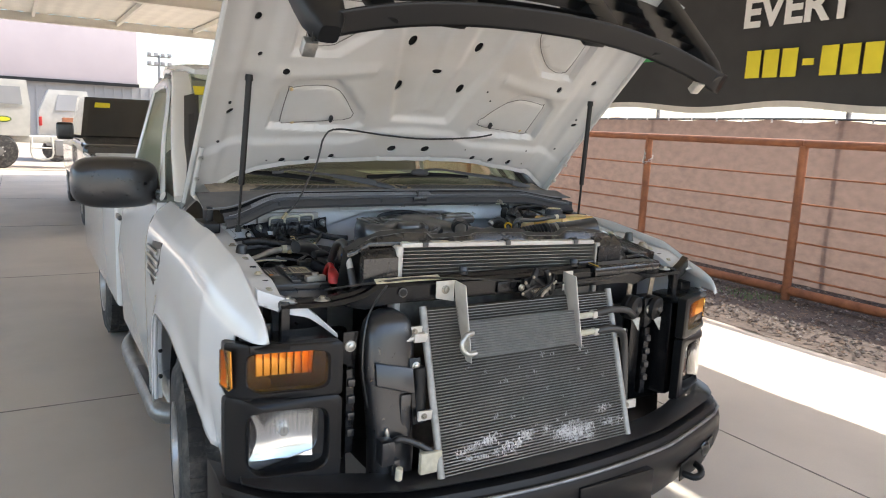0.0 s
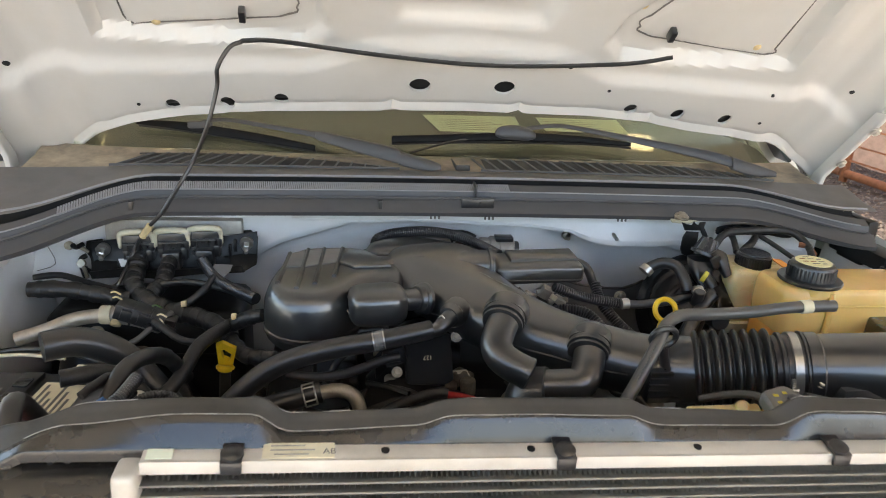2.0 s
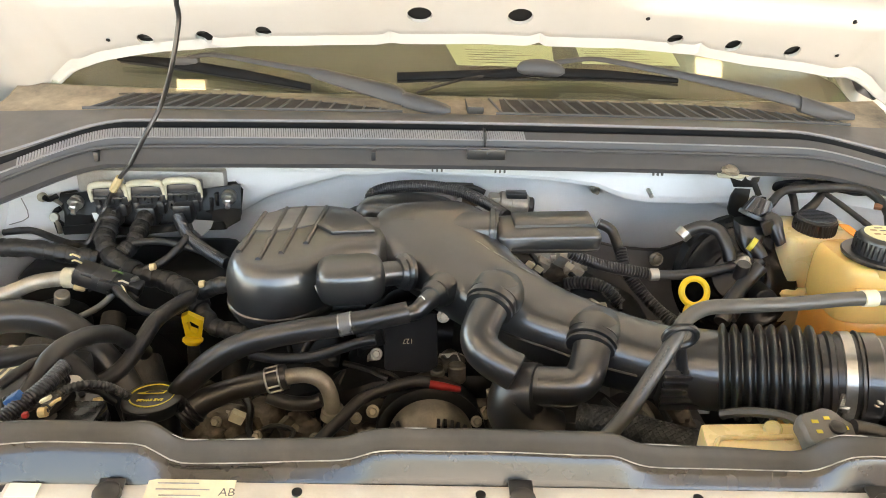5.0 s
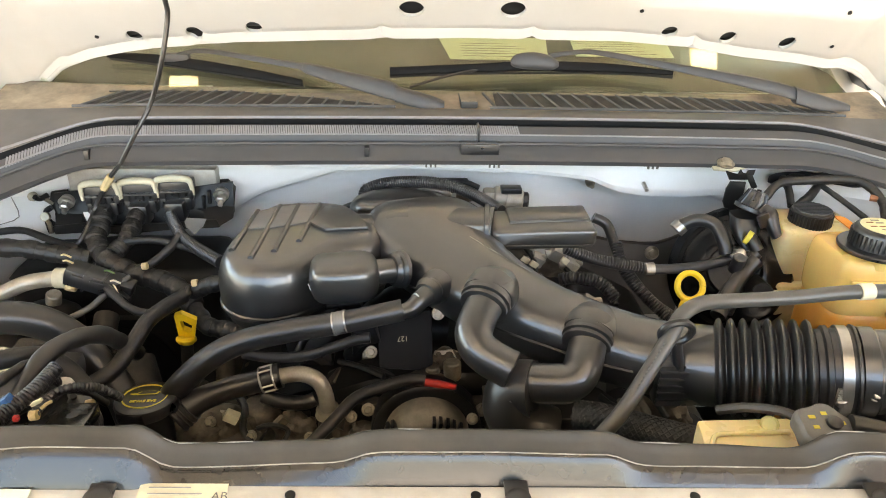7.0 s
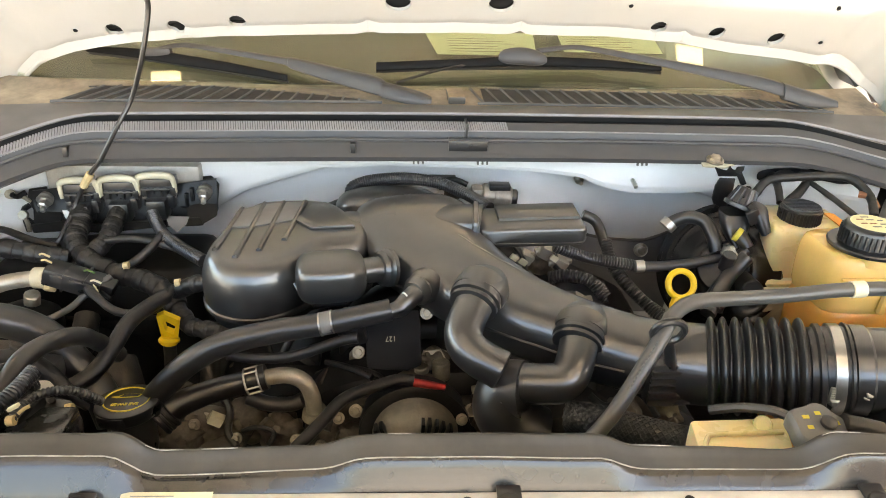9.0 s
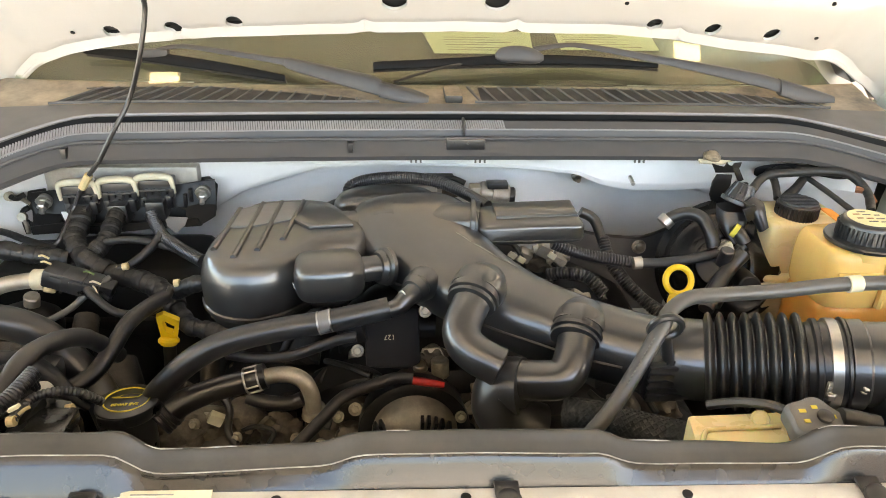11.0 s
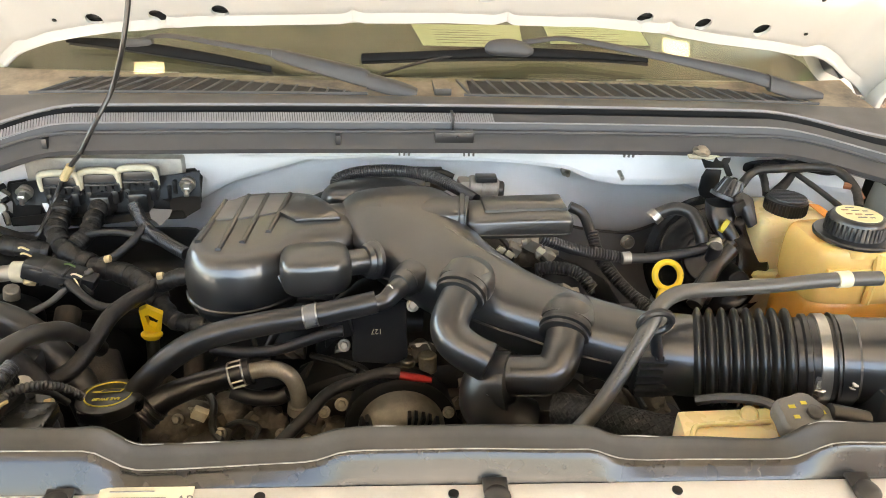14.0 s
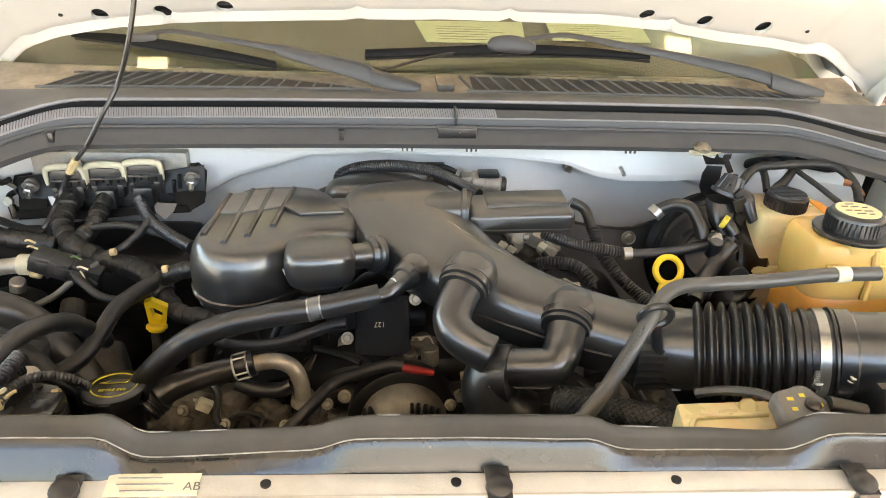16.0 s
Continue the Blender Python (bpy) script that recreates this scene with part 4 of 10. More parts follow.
for pts in ([(0.0, 1.09), (0.21, 1.09), (0.25, 1.36), (-0.015, 1.34)], [(0.28, 1.14), (0.50, 1.14), (0.55, 1.36), (0.31, 1.36)]):
    p = solo("paper_sheet", B(slab([(x, y, 1.499 + 0.004 * (y - 1.1)) for x, y in pts], (0, 0, 1), 0.001)), "paper", "pale green printed form lying on the dashboard", "paper", "papers on the dashboard")
    for k in range(6):
        part("print_bar", B(cube((pts[0][0] + 0.03, pts[0][1] + 0.03 + k * 0.03, 1.5005), (pts[1][0] - 0.03 - 0.02 * (k % 3), pts[0][1] + 0.0325 + k * 0.03, 1.5012))), "worn", p)
ws = part("windshield", B(grid(24, 90, lambda u, v: Vector((-0.80 + 1.6 * u + 0.09 * (0.5 - u) * v, 0.930 + 0.827 * v + 0.03 * (2 * u - 1) ** 4, 1.4597 + 0.4913 * v)))), "glass", truck, "tinted windshield glass")
so = ws.modifiers.new("thickness", "SOLIDIFY")
so.thickness = 0.005
ws.visible_shadow = False
part("price_sticker", B(slab([(-0.772, 1.555, 1.842), (-0.712, 1.555, 1.842), (-0.706, 1.625, 1.884), (-0.766, 1.625, 1.884)], (0, -0.51, 0.86), 0.002)), "yellow_ink", ws, "yellow price sticker")


# ---- the truck: hood ----
HM = Matrix(((1, 0, 0, 0), (0, -0.7071, -0.7071, 0.86), (0, 0.7071, -0.7071, 1.572), (0, 0, 0, 1)))


def hoodpt(x, s, h=0.0):
    """A place on the open hood: across, forward from its rear edge, and down from its inner panel."""
    return HM @ Vector((x, s, h))


def lerp_table(tab, x):
    for (a, p), (b, q) in zip(tab, tab[1:]):
        if x <= b:
            t = max(0.0, min(1.0, (x - a) / (b - a)))
            return p + (q - p) * t * t * (3 - 2 * t)
    return tab[-1][1]


def line_table(tab, x):
    for (a, p), (b, q) in zip(tab, tab[1:]):
        if x <= b:
            return p + (q - p) * max(0.0, min(1.0, (x - a) / (b - a)))
    return tab[-1][1]


REAR = [(-0.95, -0.33), (-0.822, -0.197), (-0.78, -0.151), (-0.725, -0.095), (-0.662, -0.06), (-0.596, -0.039), (-0.54, -0.024), (-0.456, -0.012), (-0.387, -0.003), (-0.227, 0.008), (-0.109, 0.016), (0.012, 0.021), (0.118, 0.021), (0.281, 0.02), (0.396, 0.009), (0.523, -0.021), (0.631, -0.036), (0.761, -0.07), (0.814, -0.104), (0.895, -0.159), (0.95, -0.20)]


def rear_edge(x):
    e = line_table(REAR, x)
    for c in (-0.135, 0.125, -0.45, 0.42):
        e += 0.012 * max(0, 1 - abs(x - c) / 0.014)
    return e


def inside(poly, x, s, soft=0.012):
    """1 well inside a convex outline, 0 outside, easing over soft."""
    d = 1e9
    n = len(poly)
    area = sum(poly[i][0] * poly[(i + 1) % n][1] - poly[(i + 1) % n][0] * poly[i][1] for i in range(n))
    sg = 1 if area > 0 else -1
    for i in range(n):
        (ax, ay), (bx, by) = poly[i], poly[(i + 1) % n]
        L = math.hypot(bx - ax, by - ay)
        d = min(d, sg * ((bx - ax) * (s - ay) - (by - ay) * (x - ax)) / L)
    t = max(0.0, min(1.0, (d + soft) / (2 * soft)))
    return t * t * (3 - 2 * t)


LOW = [(-0.66, 0.175), (-0.30, 0.175), (-0.265, 0.215), (-0.28, 0.28), (-0.385, 0.405), (-0.44, 0.445), (-0.60, 0.43), (-0.655, 0.375)]
LOWIN = [(-0.600, 0.187), (-0.345, 0.222), (-0.315, 0.245), (-0.325, 0.275), (-0.435, 0.392), (-0.60, 0.380), (-0.615, 0.365), (-0.612, 0.205)]
UP = [(-0.65, 0.555), (-0.48, 0.565), (-0.35, 0.70), (-0.34, 0.80), (-0.42, 0.835), (-0.63, 0.82), (-0.665, 0.78)]
UPIN = [(-0.61, 0.585), (-0.50, 0.60), (-0.385, 0.72), (-0.39, 0.79), (-0.60, 0.79), (-0.62, 0.76)]
MID = [(-0.15, 0.255), (0.13, 0.255), (0.21, 0.60), (0.27, 0.86), (-0.30, 0.86), (-0.23, 0.60)]
RIBL = [(-0.33, 0.52), (-0.24, 0.45), (-0.20, 0.62), (-0.30, 0.86), (-0.34, 0.84)]


def mir(p):
    return [(-x, s) for x, s in p][::-1]


def bump_h(x, s):
    """How far the pressed inner panel stands towards the engine."""
    a = abs(x)
    h = 0.0
    crease = lerp_table([(0, 0.205), (0.14, 0.195), (0.34, 0.125), (0.72, 0.105), (0.95, 0.02)], a)
    t = max(0.0, min(1.0, (crease - s) / 0.035 + 0.5))
    h += 0.016 * t * t * (3 - 2 * t)
    for p in (LOW, mir(LOW), UP, mir(UP)):
        h -= 0.024 * inside(p, x, s)
    for p in (LOWIN, mir(LOWIN), UPIN, mir(UPIN)):
        h += 0.008 * inside(p, x, s, 0.006)
    h -= 0.018 * inside(MID, x, s, 0.016)
    h += 0.010 * inside([(-0.045, 0.30), (0.045, 0.30), (0.07, 0.85), (-0.07, 0.85)], x, s, 0.02)
    t = max(0.0, min(1.0, (a - 0.70) / 0.05))
    h -= 0.014 * t * t * (3 - 2 * t)
    t = max(0.0, min(1.0, (a - 0.80) / 0.04))
    h += 0.016 * t * t * (3 - 2 * t)
    h += 0.010 * math.exp(-((s - 0.50 - 0.05 * math.cos(x * 4)) / 0.03) ** 2) * (1 if 0.3 < a < 0.7 else 0.3)
    if a > 0.86:
        h += 7.0 * (a - 0.86) ** 2
    h += 0.004 * math.exp(-((s - rear_edge(x)) / 0.008) ** 2) - 0.004 * math.exp(-((s - rear_edge(x) - 0.016) / 0.006) ** 2)
    return h - 0.016 + 0.0015 * noise.noise((x * 9, s * 9, 2))


HOLES = [(-0.565, 0.002, 0.014, 0.017), (-0.459, 0.017, 0.014, 0.017), (-0.354, 0.032, 0.014, 0.017), (-0.085, 0.092, 0.021, 0.02), (0.084, 0.095, 0.021, 0.02), (0.367, 0.042, 0.014, 0.017), (0.477, 0.031, 0.014, 0.017), (0.592, 0.018, 0.014, 0.017), (-0.173, 0.434, 0.017, 0.026), (0.121, 0.44, 0.017, 0.026), (-0.035, 0.53, 0.021, 0.0143), (0.619, 0.497, 0.014, 0.0156), (-0.655, 0.474, 0.014, 0.0143), (-0.196, 0.66, 0.017, 0.026), (0.105, 0.663, 0.017, 0.026), (-0.82, 0.25, 0.016, 0.013), (0.85, 0.282, 0.016, 0.013), (0.805, 0.54, 0.012, 0.0156), (-0.8, 0.69, 0.013, 0.0169), (-0.76, 0.53, 0.009, 0.0117)]

SMALL = [(-0.63, 0.0, 0.004), (0.68, 0.01, 0.004), (-0.83, 0.30, 0.007), (0.84, 0.32, 0.006), (0.20, 0.165, 0.005), (0.66, 0.10, 0.004), (0.30, 0.10, 0.004), (-0.84, 0.09, 0.007), (0.84, 0.11, 0.006), (0.25, 0.45, 0.005), (0.29, 0.40, 0.005)]


def hood_inner(bm):
    nu, nv = 190, 118
    xs = [-0.925 + 1.85 * i / nu for i in range(nu + 1)]
    vs = []
    for x in xs:
        r, f = rear_edge(x), 1.07 - 0.06 * (x / 0.93) ** 2
        vs.append([bm.verts.new((x, r + (f - r) * j / nv, 0)) for j in range(nv + 1)])
    for i in range(nu):
        for j in range(nv):
            bm.faces.new((vs[i][j], vs[i + 1][j], vs[i + 1][j + 1], vs[i][j + 1]))
    for cx, cs, a, b in HOLES:
        gone = [f for f in bm.faces if ((f.calc_center_median().x - cx) / (a + 0.009)) ** 2 + ((f.calc_center_median().y - cs) / (b + 0.009)) ** 2 < 1]
        loop = {}
        inner = set(gone)
        for f in gone:
            for l in f.loops:
                if not any(o in inner for o in l.edge.link_faces if o is not f):
                    loop[l.vert] = l.link_loop_next.vert
        bmesh.ops.delete(bm, geom=gone, context="FACES_ONLY")
        start = next(iter(loop))
        chain_ = [start]
        while loop[chain_[-1]] is not start and len(chain_) < 200:
            chain_.append(loop[chain_[-1]])
        ring = []
        for v in chain_:
            q = math.atan2((v.co.y - cs) / b, (v.co.x - cx) / a)
            ring.append(bm.verts.new((cx + a * math.cos(q), cs + b * math.sin(q), 0)))
        for k in range(len(ring)):
            j = (k + 1) % len(ring)
            bm.faces.new((chain_[k], chain_[j], ring[j], ring[k]))
    bmesh.ops.delete(bm, geom=[e for e in bm.edges if not e.link_faces], context="EDGES")
    bmesh.ops.delete(bm, geom=[v for v in bm.verts if not v.link_edges], context="VERTS")
    for v in bm.verts:
        v.co.z = bump_h(v.co.x, v.co.y)
    ext = [e for e in bm.edges if e.is_boundary and all(any(abs(((v.co.x - cx) / a) ** 2 + ((v.co.y - cs) / b) ** 2 - 1) < 0.02 for cx, cs, a, b in HOLES) for v in e.verts)]
    r = bmesh.ops.extrude_edge_only(bm, edges=ext)
    for g in r["geom"]:
        if isinstance(g, bmesh.types.BMVert):
            g.co.z -= 0.006
    bm.transform(HM)


def hood_outer(u, v):
    x = -0.94 + 1.88 * u
    r, f = rear_edge(x), 1.09 - 0.06 * (x / 0.93) ** 2
    s = r + (f - r) * v
    h = -0.05 - 0.03 * (1 - (x / 0.94) ** 2) * min(1, 4 * v * (1 - v) + 0.2)
    if abs(x) > 0.8:
        h += 3.4 * (abs(x) - 0.8) ** 2
    return hoodpt(x, s, h)


hood = part("hood", B(hood_inner), "inner", truck, "open white hood, pressed inner panel showing", 30)
# dark sheet just behind the inner panel; its colour supplies the holes' shade
part("hood_core", B(grid(190, 118, lambda u, v: (lambda x: hoodpt(x, rear_edge(x) + 0.004 + (1.03 - rear_edge(x)) * v, bump_h(x, rear_edge(x) + (1.03 - rear_edge(x)) * v) - 0.009))(-0.88 + 1.76 * u))), "dark", hood, "dark sheet behind the hood holes, standing for their shade")
part("hood_skin", B(grid(60, 30, hood_outer)), "paint", hood, "glossy white outer skin")
hem_pts = [hoodpt(x, rear_edge(x) - 0.002, -0.006 + bump_h(x, rear_edge(x)) * 0.5) for x in [-0.93 + 1.86 * i / 60 for i in range(61)]]
part("rear_hem", B(tube(hem_pts, 0.0045, 8, 1)), "inner", hood)
for s in (-1, 1):
    part("side_hem", B(tube([hoodpt(s * 0.928, -0.25 + 1.27 * i / 12, bump_h(0.925, 0.3)) for i in range(13)], 0.011, 8, 2)), "inner", hood)
# small dark discs laid on the inner panel
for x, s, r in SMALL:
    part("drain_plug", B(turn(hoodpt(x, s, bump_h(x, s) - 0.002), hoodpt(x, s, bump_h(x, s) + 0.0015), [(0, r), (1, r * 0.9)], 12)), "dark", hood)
for poly in (LOWIN, mir(LOWIN), UPIN, mir(UPIN)):
    part("sealant_line", B(tube([hoodpt(q.x, q.y, bump_h(q.x, q.y) + 0.0005) for q in smooth_path([(p[0], p[1], 0) for p in poly + poly[:1]], 5)], 0.0019, 5, 1)), "bar", hood, "dark sealant bead")
for x, s in ((-0.605, 0.37), (0.30, 0.30), (-0.56, 0.195), (0.57, 0.21)):
    part("sealant_drip", B(turn(hoodpt(x, s, bump_h(x, s) - 0.004), hoodpt(x, s, bump_h(x, s) + 0.004), [(0, 0.008), (0.6, 0.008), (1, 0.003)], 10)), "tan", hood)
# washer hose on the hood
for x, s in ((-0.408, 0.225), (0.377, 0.232)):
    part("hose_clip", B(cube((-0.006, -0.004, 0), (0.006, 0.022, 0.018), 0.003, HM @ Matrix.Translation((x, s, bump_h(x, s))))), "plastic", hood)
hose = thing("washer_hose", "thin black washer hose hanging from the open hood", "hose")
part("hood_run", B(tube([hoodpt(0.375, 0.228, 0.02), hoodpt(0.28, 0.205, 0.022), hoodpt(0.05, 0.185, 0.022), hoodpt(-0.15, 0.197, 0.022), hoodpt(-0.34, 0.222, 0.022), hoodpt(-0.40, 0.220, 0.022), (-0.41, 0.69, 1.709), (-0.429, 0.69, 1.699), (-0.45, 0.69, 1.665), (-0.454, 0.70, 1.631), (-0.473, 0.70, 1.563), (-0.503, 0.715, 1.497), (-0.53, 0.7, 1.45), (-0.563, 0.7, 1.397)], 0.0040, 8, 8)), "rubber", hose)
part("tape_wrap", B(tube([(-0.588, 0.712, 1.37), (-0.606, 0.718, 1.345)], 0.0066, 8, 3)), "tan", hose, "frayed tan tape wrap")
part("lower_run", B(tube([(-0.563, 0.7, 1.397), (-0.597, 0.716, 1.359), (-0.624, 0.723, 1.316), (-0.636, 0.698, 1.285), (-0.646, 0.677, 1.265), (-0.665, 0.676, 1.259)], 0.0038, 8, 6)), "rubber", hose)
# hinges
for s in (-1, 1):
    hi = part("hood_hinge", B(loft([superring(p, (0, 1, 0), (1, 0, 0), 0.020, 0.008, 4, 16) for p in (hoodpt(s * 0.91, 0.10, 0.03), hoodpt(s * 0.91, -0.05, 0.034), hoodpt(s * 0.91, -0.16, 0.05), (s * 0.90, 0.80, 1.40), (s * 0.895, 0.72, 1.345))], per=3)), "inner", hood, "white painted hinge arm")
    part("hinge_foot", B(cube((s * 0.905 - 0.03, 0.62, 1.31), (s * 0.905 + 0.03, 0.80, 1.345), 0.006), cube((s * 0.895 - 0.012, 0.70, 1.30), (s * 0.895 + 0.012, 0.78, 1.40), 0.006)), "dark", hi)
    for q in (hoodpt(s * 0.91, 0.06, 0.048), hoodpt(s * 0.91, -0.06, 0.052), (s * 0.892, 0.76, 1.385)):
        part("hinge_bolt", B(hexbolt(q, (0, -0.7, -0.7), 0.008)), "steel", hi)
    a, b = hoodpt(s * 0.80, 0.47, 0.03), Vector((s * 0.825, 0.56, 1.335))
    st = part("gas_strut", B(rod(b + (a - b) * 0.30, a, 0.011, 16), turn(a - (a - b) * 0.02, a + (a - b) * 0.02, [(0, 0.015), (1, 0.013)], 14)), "dark", hood, "black hood gas strut")
    part("strut_rod", B(rod(b, b + (a - b) * 0.31, 0.0052, 10), turn(b - Vector((0, 0, 0.012)), b + Vector((0, 0, 0.014)), [(0, 0.012), (1, 0.010)], 12)), "dark", st)

# grille on the front of the hood


def gr_low(x):
    return 0.335 + 0.11 * min(1.0, abs(x) / 0.87) ** 3


def gr_s(x):
    return 1.10 - 0.09 * (x / 0.9) ** 2


gri = part("hood_grille", B(grid(48, 8, lambda u, v: (lambda x: hoodpt(x, gr_s(x) - 0.065 + 0.075 * v, gr_low(x) - 0.035 * math.sin(v * 3.14) * 0 - 0.02 * v))(-0.80 + 1.70 * u)), grid(48, 4, lambda u, v: (lambda x: hoodpt(x, gr_s(x) - 0.065, gr_low(x) - 0.075 * v))(-0.80 + 1.70 * u))), "bumper", truck, "black plastic grille fixed to the hood front")
so = gri.modifiers.new("thickness", "SOLIDIFY")
so.thickness, so.offset = 0.006, 0
for k in range(4):
    part("grille_bar", B(grid(40, 2, lambda u, v: (lambda x: hoodpt(x, gr_s(x) - 0.05 + 0.05 * v, 0.05 + k * 0.068 + 0.02 * v))(-0.82 + 1.64 * u)), grid(40, 1, lambda u, v: (lambda x: hoodpt(x, gr_s(x) - 0.05, 0.05 + k * 0.068 - 0.022 * v))(-0.82 + 1.64 * u))), "bumper", gri)
for s in (-1, 1):
    ex, wide = (0.76, 1.7) if s < 0 else (0.86, 1.0)
    part("grille_end", B(loft([superring(hoodpt(s * ex, gr_s(ex) - 0.03, h), (0, -0.707, 0.707), (1, 0, 0), a, b * wide, 4, 20) for h, a, b in ((0.0, 0.06, 0.05), (0.2, 0.055, 0.045), (0.36, 0.05, 0.035), (0.43, 0.03, 0.018))], per=2)), "bumper", gri)
    part("grille_upright", B(loft([superring(hoodpt(s * 0.56, gr_s(0.56) - 0.05, h), (0, -0.707, 0.707), (1, 0, 0), 0.02, w, 4, 12) for h, w in ((0.0, 0.09), (0.2, 0.06), (0.36, 0.03))], per=2)), "bumper", gri)
    part("grille_clip", B(cube((-0.02, -0.05, -0.01), (0.02, 0.0, 0.02), 0.004, HM @ Matrix.Translation((s * 0.80, gr_s(0.8) - 0.06, gr_low(0.8) - 0.01)))), "steel", gri)
    part("grille_brace", B(cube((s * 0.3 - 0.05, 0.98, 0.03), (s * 0.3 + 0.05, 1.09, 0.30), 0.01, HM)), "dark", gri)

# ---- the truck: cowl and firewall ----


def sweep(x):
    t = max(0.0, min(1.0, (abs(x) - 0.59) / 0.27))
    return t * t * (3 - 2 * t) * (1 if x < 0 else 0.62)


COWL = [(0.944, 1.467, 0.05), (0.945, 1.4665, 0.05), (0.938, 1.4625, 0.05), (0.862, 1.452, 0.06), (0.852, 1.4545, 0.3), (0.832, 1.453, 0.6), (0.808, 1.4515, 0.85), (0.803, 1.449, 0.9), (0.802, 1.440, 0.95), (0.785, 1.4395, 0.97), (0.769, 1.447, 1), (0.752, 1.436, 1), (0.749, 1.425, 1), (0.737, 1.421, 1), (0.733, 1.424, 1), (0.729, 1.419, 1), (0.722, 1.408, 1), (0.714, 1.402, 1), (0.717, 1.394, 1), (0.74, 1.388, 1)]


def cowl_at(x, i):
    y, z, w = COWL[i]
    s = sweep(x) * w
    if i == 0:
        return Vector((x, 0.944 + 0.03 * (x / 0.8) ** 4, 1.467))
    return Vector((x, y - 0.105 * s - 0.012 * (x / 0.8) ** 2 * w, z - 0.055 * s - 0.006 * (x / 0.8) ** 2 + (0.004 * x if w > 0.8 else 0)))


def cowl_strip(i0, i1, x0=-0.86, x1=0.86, n=90):
    def f(bm):
        rows = [[bm.verts.new(cowl_at(x0 + (x1 - x0) * u / n, i)) for i in range(i0, i1 + 1)] for u in range(n + 1)]
        for a, b in zip(rows, rows[1:]):
            for k in range(len(a) - 1):
                bm.faces.new((a[k], a[k + 1], b[k + 1], b[k]))
    return f


cowl = thing("cowl_panel", "dusty black plastic cowl panel with vents and rubber seal", "cowl")
part("vent_panel", B(cowl_strip(0, 3)), "cowl", cowl, angle=50)
part("seal_ledge", B(cowl_strip(3, 7, -0.92, 0.92, 110)), "ledge", cowl, "smooth dark ledge before the seal", 50)
# the groove's shade is helped by a blacker colour than its neighbours
part("hood_seal", B(cowl_strip(7, 10)), "matte", cowl, "rubber groove along the cowl, black to deepen its shade", 60)
# two pale tubes: highlights of the ledge lip and strip ridge, put in as colour
part("seal_bead", B(tube([cowl_at(-0.9 + 1.8 * k / 60, 6) + Vector((0, -0.001, -0.0005)) for k in range(61)], 0.0028, 8, 1)), "knurl", cowl, "thin pale bead painting the ledge highlight")
part("strip_ridge", B(tube([cowl_at(-0.84 + 1.68 * k / 60, 11) + Vector((0, -0.0015, 0.0012)) for k in range(61)], 0.0016, 6, 1)), "knurl", cowl, "thin ridge, pale to paint its highlight")
part("seal_carrier", B(cowl_strip(10, 12)), "seal", cowl, angle=20)


def knurl(bm):
    for k in range(330):
        x = -0.74 + k * 0.0040
        if x > 0.10:
            continue
        a, b = cowl_at(x, 10), cowl_at(x, 11)
        n = Vector((0, -0.5, 0.85)) * 0.0016
        w = Vector((0.0013, 0, 0))
        vs = [bm.verts.new(p) for p in (a + n - w, a + n + w, b + n + w + Vector((0.003, 0, 0)), b + n - w + Vector((0.003, 0, 0)))]
        us = [bm.verts.new(v.co - n * 1.5) for v in vs]
        bm.faces.new(vs)
        for q in range(4):
            bm.faces.new((vs[q], us[q], us[(q + 1) % 4], vs[(q + 1) % 4]))


tagged(part("knurled_strip", B(knurl), "knurl", cowl), kind="stuff")
part("lower_flange", B(cowl_strip(12, 19)), "seal", cowl, "black plastic lower flange", 30)
part("flange_rail", B(tube([cowl_at(-0.84 + 1.68 * k / 40, 14) + Vector((0, -0.003, 0.003)) for k in range(41)], 0.0028, 8, 2)), "seal", cowl, "thin raised rail")
part("flange_joint", B(cube((0.0, 0.722, 1.410), (0.066, 0.745, 1.428), 0.002), cube((0.03, 0.74, 1.424), (0.034, 0.775, 1.452), 0.001)), "plastic", cowl)
for x in (-0.62, -0.16):
    c = cowl_at(x, 15)
    part("flange_clip", B(cube((c.x - 0.004, c.y - 0.010, c.z - 0.012), (c.x + 0.004, c.y + 0.004, c.z + 0.004), 0.001)), "plastic", cowl)
